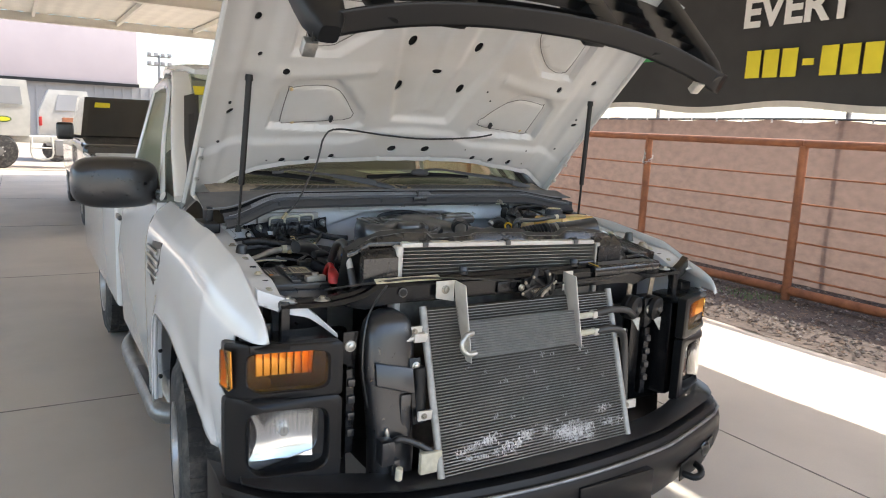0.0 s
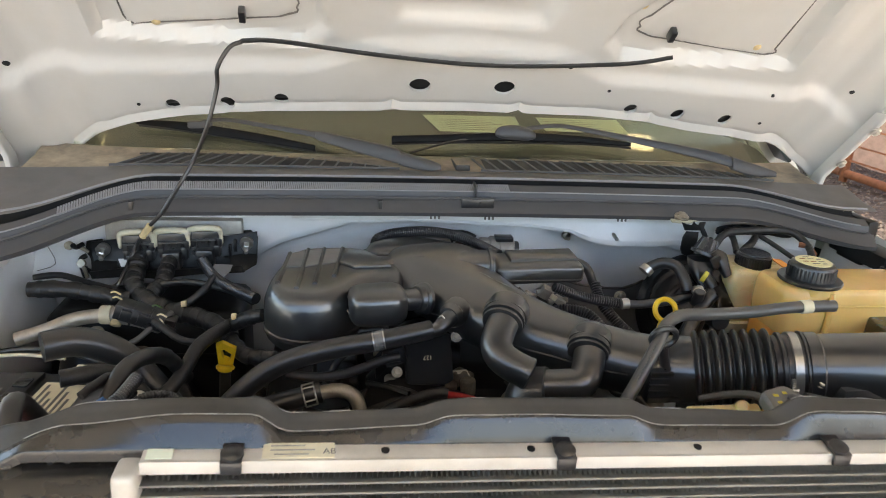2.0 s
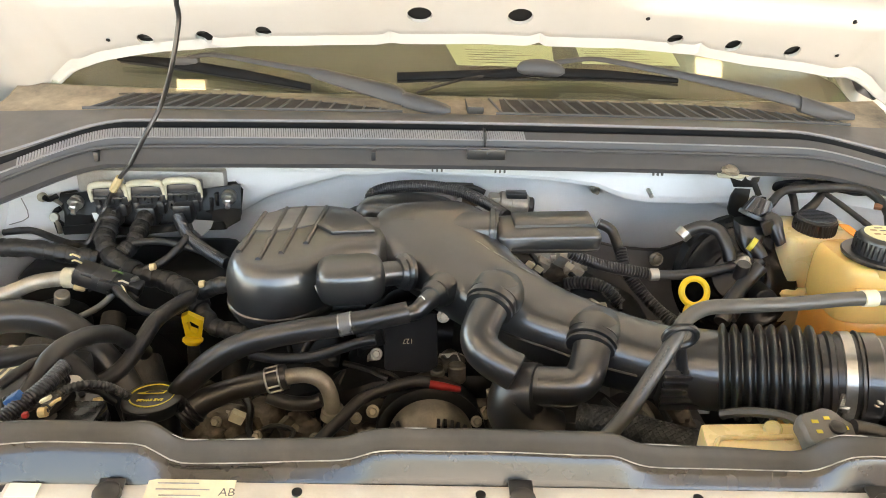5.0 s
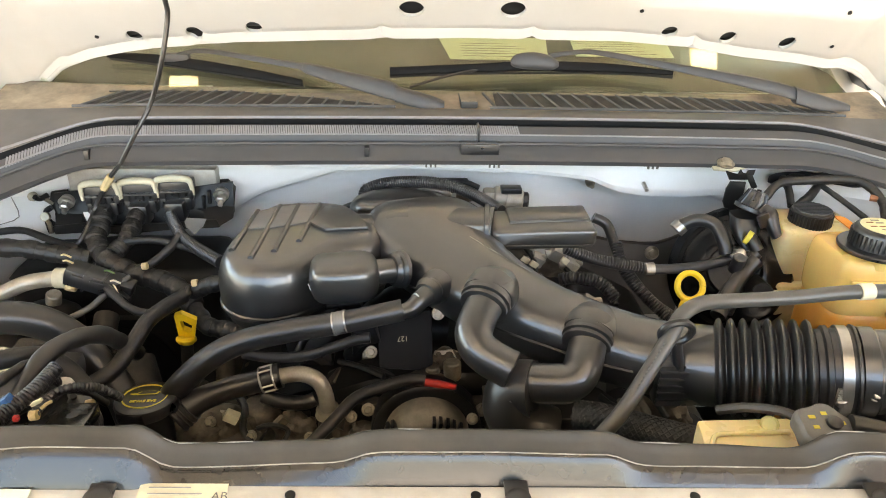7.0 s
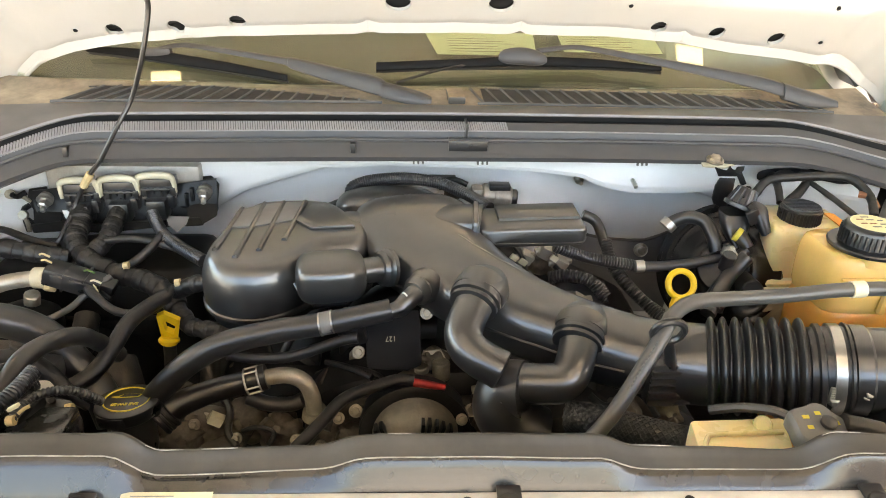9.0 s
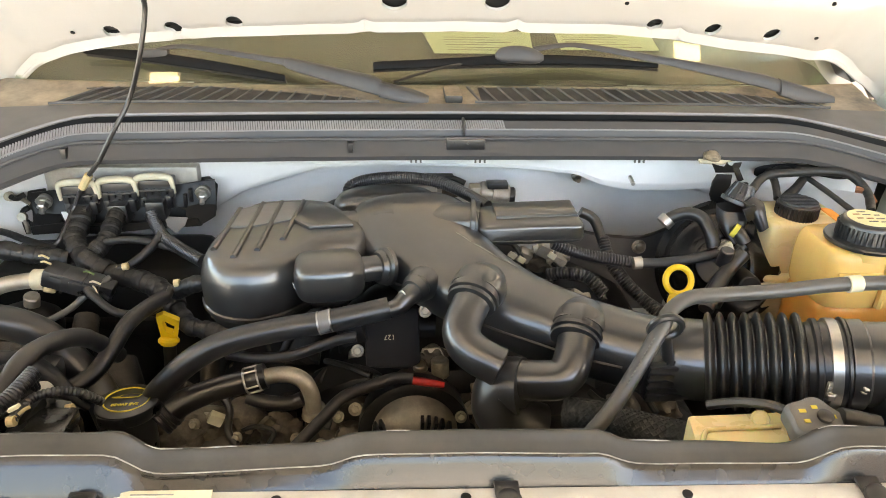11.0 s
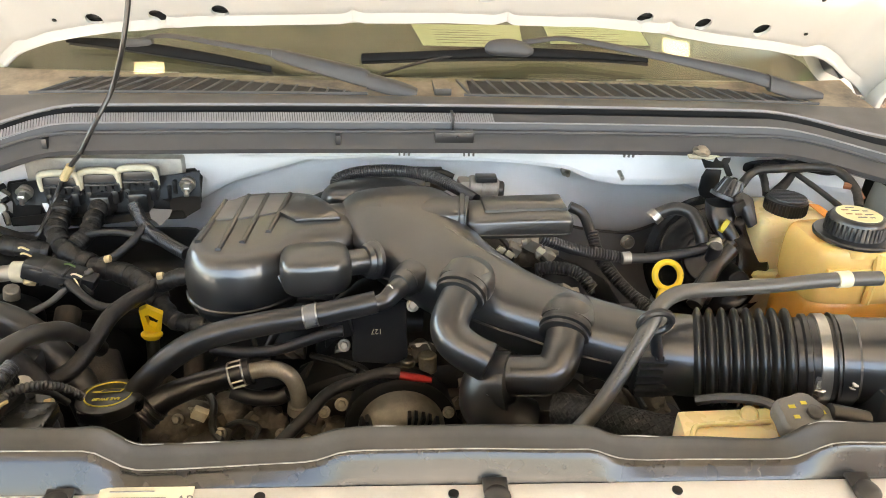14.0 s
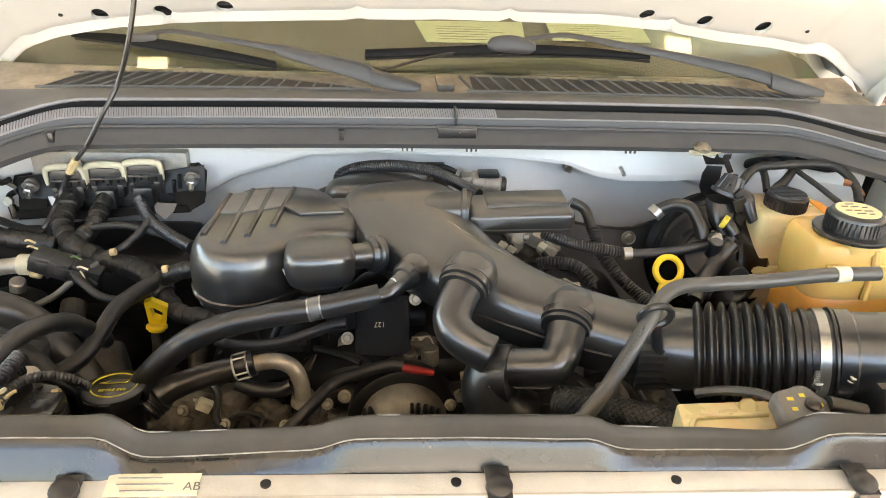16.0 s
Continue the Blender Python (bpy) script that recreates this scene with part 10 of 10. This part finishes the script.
part("coil_case", B(loft([superring(p, (1, 0, 0), (0, 1, 0), a, b, 3.5, 20) for p, a, b in (((0.48, 0.64, 1.337), 0.026, 0.022), ((0.475, 0.628, 1.319), 0.022, 0.020), ((0.475, 0.615, 1.301), 0.016, 0.015), ((0.479, 0.605, 1.291), 0.012, 0.011))], per=3)), "plastic", so_)
part("side_plug", B(loft([superring(p, (0.8, 0.3, 0.4), (0, 0.8, -0.4), a, b, 4, 16) for p, a, b in (((0.491, 0.625, 1.356), 0.012, 0.012), ((0.504, 0.615, 1.348), 0.014, 0.013), ((0.51, 0.605, 1.332), 0.011, 0.011), ((0.516, 0.595, 1.316), 0.008, 0.008))], per=3), cube((-0.010, -0.004, -0.012), (0.010, 0.004, 0.012), 0.002, Matrix.Translation((0.493, 0.605, 1.342)) @ Matrix.Rotation(-0.5, 4, "Y"))), "plastic", so_, "black electrical plug")
part("port_elbow", B(tube([(0.472, 0.6, 1.314), (0.477, 0.592, 1.307), (0.483, 0.585, 1.296)], 0.0105, 14, 5), tube([(0.483, 0.585, 1.292), (0.473, 0.582, 1.281), (0.467, 0.58, 1.269)], 0.0100, 14, 5)), "plastic", so_)
part("green_band", B(tube([(0.464, 0.596, 1.317), (0.47, 0.592, 1.314)], 0.0118, 14, 2)), "yprint", so_, "yellow-green band")
part("lower_hose", B(tube([(0.47, 0.578, 1.264), (0.461, 0.57, 1.25), (0.444, 0.56, 1.232), (0.424, 0.545, 1.208)], [0.012, 0.014, 0.018, 0.019], 16, 6)), "rubber", so_)
part("lower_clamp", B(tube([(0.467, 0.574, 1.258), (0.463, 0.57, 1.252)], 0.0155, 18, 2)), "pipe", so_, "dull band clamp")
part("silver_band", B(rod((0.437, 0.564, 1.288), (0.451, 0.564, 1.302), 0.012, 12)), "steel", so_)
wr = thing("wiring_harness", "black wiring loops behind the fluid tanks", "wiring harness")
for pts, r in (([(0.525, 0.675, 1.354), (0.554, 0.693, 1.373), (0.603, 0.693, 1.379), (0.662, 0.691, 1.382), (0.695, 0.677, 1.38), (0.711, 0.645, 1.362), (0.698, 0.604, 1.344)], 0.0075), ([(0.56, 0.71, 1.362), (0.606, 0.735, 1.374), (0.646, 0.732, 1.373), (0.691, 0.721, 1.378), (0.723, 0.693, 1.369)], 0.006), ([(0.568, 0.655, 1.342), (0.604, 0.68, 1.352), (0.635, 0.708, 1.368)], 0.008), ([(0.634, 0.697, 1.367), (0.65, 0.657, 1.357), (0.669, 0.616, 1.343), (0.675, 0.591, 1.339)], 0.005), ([(0.569, 0.666, 1.342), (0.575, 0.697, 1.361), (0.575, 0.725, 1.372)], 0.0065)):
    part("branch", B(tube(pts, r, 12, 12, lump=0.12)), "tape", wr)
part("loom_clip", B(loft([superring(p, (1, 0, 0), (0, 0, 1), a, 0.010, 3, 16) for p, a in (((0.574, 0.735, 1.366), 0.020), ((0.597, 0.73, 1.372), 0.030), ((0.633, 0.735, 1.367), 0.022))], per=2)), "matte", wr, "black loom clip")
part("loom_clip", B(loft([superring(p, (1, 0, 0), (0, 0, 1), a, 0.012, 3, 16) for p, a in (((0.654, 0.735, 1.367), 0.018), ((0.682, 0.73, 1.371), 0.028), ((0.713, 0.725, 1.366), 0.020))], per=2)), "matte", wr, "black loom clip")
part("brown_wire", B(tube([(0.698, 0.657, 1.362), (0.711, 0.645, 1.362), (0.716, 0.627, 1.349)], 0.006, 8, 5)), "rusty", wr, "brown insulated wire")

# washer tank
wt = thing("washer_tank", "cream plastic washer fluid tank with a dark flip cap", "washer tank")
part("shell", B(slab([(0.222, 0.16, 1.3), (0.329, 0.162, 1.3), (0.313, 0.107, 1.3), (0.213, 0.109, 1.3)], (0, 0, -1), 0.16, 0.006)), "washer", wt)
part("shell_ridge", B(tube([(0.218, 0.11, 1.302), (0.228, 0.127, 1.302), (0.238, 0.133, 1.302), (0.277, 0.134, 1.302), (0.313, 0.135, 1.302)], 0.0028, 8, 5)), "washer", wt)
part("shell_boss", B(turn((0.3, 0.152, 1.298), (0.294, 0.143, 1.305), [(0, 0.010), (0.8, 0.0095), (1, 0.007)], 18)), "washer", wt)
wq = Vector((0.329, 0.108, 1.333))
wn_ = Vector((0, -0.28, 0.96)).normalized()
part("cap", B(loft([[wq + wn_ * h + Vector((math.cos(a) * 0.029 * s * (1 + 0.08 * math.cos(5 * a)), 0, 0)) + wn_.cross(Vector((1, 0, 0))) * (math.sin(a) * 0.0265 * s * (1 + 0.08 * math.cos(5 * a))) for a in [k / 40 * 6.2832 for k in range(40)]] for h, s in ((-0.016, 0.95), (-0.004, 1.0), (0.0, 0.97), (0.003, 0.88), (0.0032, 0.4))])), "lidgrey", wt, "dark grey flip cap with worn yellow icon")
part("cap_knob", B(turn(wq + wn_ * 0.002 + Vector((0.008, 0, 0)), wq + wn_ * 0.009 + Vector((0.008, 0, 0)), [(0, 0.008), (0.7, 0.008), (1, 0.005)], 14)), "plastic", wt)
for dx, dy, w in ((-0.012, 0.008, 0.007), (-0.012, -0.004, 0.006), (0.002, 0.012, 0.006), (0.018, 0.0, 0.003)):
    c = wq + wn_ * 0.0038 + Vector((dx, 0, 0)) + wn_.cross(Vector((1, 0, 0))) * dy
    part("printed_icon", B(cube((-w / 2, -0.002, -0.0003), (w / 2, 0.002, 0.0003), 0, axes(c, (1, 0, 0), wn_.cross(Vector((1, 0, 0)))))), "yprint", wt)
part("cap_strap", B(tube([(0.313, 0.132, 1.324), (0.301, 0.144, 1.323), (0.278, 0.166, 1.31), (0.255, 0.182, 1.294)], 0.0055, 8, 5)), "rubber", wt)
part("filler_hose", B(tube([(0.354, 0.108, 1.335), (0.368, 0.106, 1.333), (0.391, 0.102, 1.329)], 0.010, 10, 4)), "rubber", wt)

# battery
bt = thing("battery", "black car battery with worn labels and a red terminal boot", "battery")
BM = Matrix.Translation((-0.70, 0.30, 0)) @ Matrix.Rotation(-0.10, 4, "Z")
part("case", B(cube((-0.115, -0.15, 1.0), (0.085, 0.15, 1.185), 0.008, BM)), "plastic", bt)
part("lid", B(cube((-0.118, -0.153, 1.180), (0.088, 0.153, 1.205), 0.006, BM), cube((-0.035, -0.14, 1.203), (-0.005, 0.14, 1.214), 0.003, BM)), "plastic", bt)
for k in range(6):
    part("vent_plug", B(cube((-0.031, -0.125 + k * 0.043, 1.2135), (-0.009, -0.10 + k * 0.043, 1.217), 0.002, BM)), "shroud", bt)
part("terminal_grime", B(cube((0.0, -0.10, 1.2052), (0.06, -0.05, 1.212), 0.003, BM), cube((0.01, -0.095, 1.21), (0.045, -0.06, 1.222), 0.004, BM)), "block", bt, "corroded terminal clamp")
part("caution_label", B(cube((0.005, 0.02, 1.2055), (0.07, 0.12, 1.2068), 0, BM)), "label", bt, "white label with unreadable print")
for k in range(6):
    part("print_bar", B(cube((0.012 + k * 0.009, 0.028, 1.2069), (0.016 + k * 0.009, 0.112 - 0.02 * (k % 3), 1.2075), 0, BM)), "bar", bt)
part("brand_label", B(cube((-0.095, -0.02, 1.2055), (-0.05, 0.10, 1.2068), 0, BM)), "worn", bt, "faded pale label with an orange mark")
part("brand_mark", B(cube((-0.088, -0.012, 1.2069), (-0.072, 0.004, 1.2076), 0, BM)), "orange", bt)
for k in range(4):
    part("print_bar", B(cube((-0.092 + k * 0.011, 0.012, 1.2069), (-0.086 + k * 0.011, 0.09, 1.2076), 0, BM)), "bar", bt)
part("hold_down", B(cube((-0.125, -0.17, 1.205), (-0.10, 0.17, 1.225), 0.004, BM)), "dark", bt)
part("terminal", B(rod((-0.665, 0.175, 1.20), (-0.665, 0.175, 1.235), 0.012, 14), cube((-0.70, 0.16, 1.205), (-0.63, 0.19, 1.225), 0.005)), "pipe", bt)
part("terminal", B(rod((-0.60, 0.42, 1.20), (-0.60, 0.42, 1.235), 0.012, 14), cube((-0.64, 0.40, 1.21), (-0.57, 0.44, 1.228), 0.005)), "block", bt)
part("terminal_boot", B(loft([superring(c, (1, 0, 0), (0, 1, 0), a, b, 3, 18) for c, a, b in (((-0.622, 0.11, 1.21), 0.020, 0.018), ((-0.622, 0.12, 1.238), 0.018, 0.016), ((-0.615, 0.15, 1.25), 0.012, 0.010))], per=3)), "red", bt, "red rubber terminal boot")
part("red_cable", B(tube([(-0.615, 0.15, 1.25), (-0.605, 0.19, 1.255), (-0.60, 0.23, 1.24), (-0.60, 0.26, 1.20)], 0.009, 10, 5)), "red", bt)
part("battery_tray", B(cube((-0.83, 0.12, 0.96), (-0.57, 0.48, 1.0), 0.01)), "dark", bt)
fz = thing("fuse_holder", "black fuse holder with grey sleeve beside the battery", "fuse holder")
part("sleeve", B(rod((-0.588, 0.055, 1.262), (-0.590, 0.085, 1.318), 0.011, 14)), "hem", fz)
part("holder", B(cube((-0.60, 0.26, 1.20), (-0.53, 0.40, 1.235), 0.012), cube((-0.592, 0.25, 1.238), (-0.556, 0.36, 1.258), 0.008, None, 3)), "plastic", fz)
part("rubber_collar", B(turn((-0.585, 0.03, 1.21), (-0.588, 0.057, 1.265), [(0, 0.015), (1, 0.012)], 14), tube([(-0.590, 0.085, 1.318), (-0.592, 0.11, 1.345), (-0.60, 0.15, 1.33), (-0.60, 0.20, 1.27)], 0.0125, 12, 5)), "rubber", fz)
for pts, r, mt in (([(-0.83, 0.47, 1.222), (-0.74, 0.485, 1.230), (-0.66, 0.475, 1.226), (-0.60, 0.455, 1.212)], 0.0045, "rubber"), ([(-0.83, 0.462, 1.219), (-0.75, 0.474, 1.226), (-0.67, 0.466, 1.222)], 0.003, "label"), ([(-0.55, 0.22, 1.24), (-0.53, 0.30, 1.29), (-0.50, 0.38, 1.27), (-0.48, 0.44, 1.2)], 0.012, "rubber"), ([(-0.60, 0.10, 1.18), (-0.57, 0.14, 1.21), (-0.55, 0.20, 1.22)], 0.012, "rubber")):
    solo("battery_cable", B(tube(pts, r, 12, 12, lump=0.1)), mt, "taped black cable running past the battery", "cable", "battery cables")
rl = thing("relay_box", "black relay box with plugs beside the battery", "relay box")
part("box", B(cube((-0.56, 0.12, 1.12), (-0.46, 0.26, 1.235), 0.01, None, 3)), "plastic", rl)
part("box_lid", B(cube((-0.562, 0.118, 1.232), (-0.458, 0.262, 1.252), 0.006)), "shroud", rl)
part("relay_bolt", B(turn((-0.52, 0.30, 1.245), (-0.52, 0.30, 1.25), [(0, 0.016), (1, 0.014)], 18)), "hem", rl)


# fuse box corner
fb = thing("fuse_box", "black plastic fuse box with a loom and small plugs", "fuse box")
part("base", B(slab([(-0.578, 0.223, 1.256), (-0.556, 0.259, 1.263), (-0.533, 0.284, 1.271), (-0.495, 0.268, 1.265), (-0.514, 0.216, 1.249)], (0, 0, -1), 0.05, 0.006)), "dark", fb)
part("plate", B(slab([(-0.512, 0.251, 1.24), (-0.503, 0.277, 1.249), (-0.472, 0.276, 1.244), (-0.47, 0.24, 1.235), (-0.494, 0.237, 1.236)], (0, -0.3, 1), 0.006, 0.002)), "plastic", fb)
part("plate_hole", B(turn((-0.49, 0.268, 1.253), Vector((-0.49, 0.268, 1.253)) + Vector((0, -0.001, 0.003)), [(0, 0.004), (1, 0.004)], 12)), "dark", fb)
part("loom", B(tube([(-0.551, 0.19, 1.271), (-0.534, 0.22, 1.276), (-0.519, 0.244, 1.282), (-0.508, 0.28, 1.289)], 0.0085, 12, 12, rib=0.0012, pitch=0.004)), "loom", fb)
part("small_loom", B(tube([(-0.509, 0.215, 1.27), (-0.502, 0.245, 1.274), (-0.483, 0.26, 1.274), (-0.462, 0.275, 1.261), (-0.445, 0.289, 1.235)], 0.0045, 10, 12, rib=0.0012, pitch=0.0045)), "loom", fb)
part("blue_plug", B(cube((-0.010, -0.006, -0.005), (0.010, 0.006, 0.005), 0.002, Matrix.Translation((-0.542, 0.223, 1.282)) @ Matrix.Rotation(-0.6, 4, "Y"))), "blue", fb, "small blue plug")
part("red_plug", B(cube((-0.003, -0.003, -0.003), (0.003, 0.003, 0.003), 0.001, Matrix.Translation((-0.518, 0.198, 1.279)))), "red", fb, "small red plug")
part("white_clip", B(cube((-0.007, -0.003, -0.002), (0.007, 0.003, 0.002), 0.001, Matrix.Translation((-0.501, 0.213, 1.289)) @ Matrix.Rotation(-0.5, 4, "Y"))), "label", fb, "white plastic clip")
part("tan_wire", B(tube([(-0.496, 0.21, 1.283), (-0.493, 0.216, 1.284), (-0.489, 0.221, 1.284)], 0.0022, 6, 4)), "tan", fb)
part("fuse_stud", B(rod((-0.602, 0.334, 1.275), (-0.591, 0.329, 1.277), 0.006, 10)), "conn", fb)


part("cowl_side_panel", B(slab([(-0.893, 0.814, 1.311), (-0.772, 0.817, 1.319), (-0.681, 0.82, 1.326), (-0.679, 0.802, 1.3), (-0.718, 0.751, 1.248), (-0.774, 0.739, 1.24), (-0.868, 0.732, 1.236)], (0, 1, 0), 0.004, 0.001)), "bay", truck, "white painted cowl side panel")
part("panel_seam", B(tube([(-0.813, 0.751, 1.263), (-0.781, 0.759, 1.275), (-0.802, 0.787, 1.3)], 0.0008, 5, 3)), "bar", truck)
for pts in ([(-0.762, 0.786, 1.303), (-0.741, 0.779, 1.302), (-0.72, 0.769, 1.295)], [(-0.732, 0.755, 1.277), (-0.723, 0.744, 1.266), (-0.717, 0.733, 1.256)]):
    part("side_stud", B(tube(pts, 0.004, 8, 4), turn(pts[0], Vector(pts[0]) + Vector((0, -0.006, 0.002)), [(0, 0.009), (1, 0.008)], 14)), "bolt", truck)


def casting(c, r, seed):
    """A lumpy cast housing with bosses."""
    rnd = random.Random(seed)

    def f(bm):
        b = bmesh.new()
        bmesh.ops.create_icosphere(b, subdivisions=4, radius=1)
        lump = [(Vector((rnd.uniform(-1, 1), rnd.uniform(-1, 0.2), rnd.uniform(-0.4, 1))).normalized(), rnd.uniform(0.12, 0.3), rnd.uniform(0.15, 0.4)) for _ in range(7)]
        for v in b.verts:
            n = v.co.normalized()
            k = 1 + 0.18 * noise.noise(n * 2.2 + Vector((seed, 0, 0)))
            for d, w, h in lump:
                k += h * max(0.0, min(1.0, (w - (n - d).length) / 0.05))
            v.co = Vector(c) + Vector((n.x * r[0], n.y * r[1], n.z * r[2])) * k
        join(bm, b)
    return f


for i, (c, r) in enumerate((((-0.358, 0.386, 1.112), (0.05, 0.03, 0.03)), ((-0.303, 0.403, 1.108), (0.035, 0.03, 0.035)), ((-0.387, 0.364, 1.11), (0.035, 0.03, 0.03)), ((-0.252, 0.376, 1.105), (0.03, 0.025, 0.03)), ((-0.18, 0.385, 1.11), (0.03, 0.03, 0.028)), ((-0.332, 0.452, 1.114), (0.03, 0.03, 0.03)), ((-0.148, 0.36, 1.107), (0.028, 0.025, 0.025)), ((0.039, 0.373, 1.135), (0.025, 0.02, 0.03)), ((-0.034, 0.427, 1.191), (0.022, 0.02, 0.022)), ((0.26, 0.338, 1.18), (0.03, 0.03, 0.03)), ((0.218, 0.325, 1.171), (0.025, 0.03, 0.025)), ((0.156, 0.641, 1.24), (0.025, 0.02, 0.02)))):
    part("casting", B(casting(c, r, i + 1)), "casting", eng, "dusty brown cast housing", 50)
for pts, r, mt in (([(-0.346, 0.415, 1.152), (-0.323, 0.388, 1.143), (-0.32, 0.357, 1.127), (-0.306, 0.34, 1.117)], 0.0055, "rubber"), ([(-0.301, 0.357, 1.128), (-0.281, 0.358, 1.134), (-0.256, 0.346, 1.134), (-0.262, 0.33, 1.125)], 0.0035, "tape"), ([(-0.385, 0.385, 1.13), (-0.361, 0.386, 1.136), (-0.339, 0.374, 1.136)], 0.004, "pipe"), ([(-0.174, 0.416, 1.15), (-0.177, 0.389, 1.14), (-0.187, 0.359, 1.124)], 0.006, "rubber"), ([(-0.292, 0.426, 1.133), (-0.297, 0.399, 1.123), (-0.278, 0.379, 1.108)], 0.004, "tape"), ([(0.041, 0.453, 1.252), (0.079, 0.423, 1.242), (0.122, 0.385, 1.238)], 0.006, "rubber"), ([(0.109, 0.625, 1.248), (0.132, 0.585, 1.237), (0.165, 0.562, 1.239)], 0.005, "tape"), ([(-0.15, 0.429, 1.18), (-0.116, 0.406, 1.182), (-0.092, 0.387, 1.17)], 0.005, "rubber")):
    part("engine_wire", B(tube(pts, r, 8, 6)), mt, eng)
for q in (-0.309, 0.353, 1.119), (-0.341, 0.367, 1.144), (-0.366, 0.364, 1.135), (-0.227, 0.348, 1.119), (-0.169, 0.358, 1.147), (-0.001, 0.341, 1.155), (-0.297, 0.327, 1.113), (-0.108, 0.388, 1.17):
    part("stud", B(hexbolt(q, (0, -0.8, 0.6), 0.0055, 0.009)), "bolt", eng)
part("pale_plug", B(cube((-0.010, -0.006, -0.008), (0.010, 0.006, 0.008), 0.002, Matrix.Translation((-0.334, 0.358, 1.149)) @ Matrix.Rotation(0.5, 4, "Y"))), "conn", eng)
for k, (mt, q) in enumerate((("tan", (-0.623, 0.568, 1.294)), ("tan", (-0.62, 0.564, 1.286)), ("label", (-0.543, 0.538, 1.265)), ("weed", (-0.55, 0.54, 1.281)))):
    part("thin_wire", B(tube([Vector(q), Vector(q) + Vector((0.008, -0.006, 0.004)), Vector(q) + Vector((0.016, -0.004, -0.002))], 0.0016, 6, 4)), mt, wh)

# the driver's side stands a little further out
R_ = Matrix.Rotation(radians(13), 4, "Z")
for ob in list(truck.children) + [o for o in bpy.data.objects if o.name.startswith("headlight") and o.type == "EMPTY"]:
    kind_ = ob.name.split(".")[0]
    if kind_ in ("front_fender", "inner_fender", "wheel_liner", "fender_vent", "front_wheel", "rear_wheel", "door", "rocker", "side_step", "door_mirror", "bed_side", "front_post", "headlamp_support", "a_pillar", "pillar_trim"):
        if sum(v.co.x for v in ob.data.vertices) > 0:
            ob.location.x = 0.06
    elif kind_ == "headlight" and sum(v.co.x for c in ob.children for v in c.data.vertices) > 0:
        p_ = Vector((0.70, -0.168, 0))
        ob.rotation_euler.z = radians(13)
        ob.location = p_ - R_ @ p_ + Vector((0.10, 0, 0))
bmp.location.x = 0.03
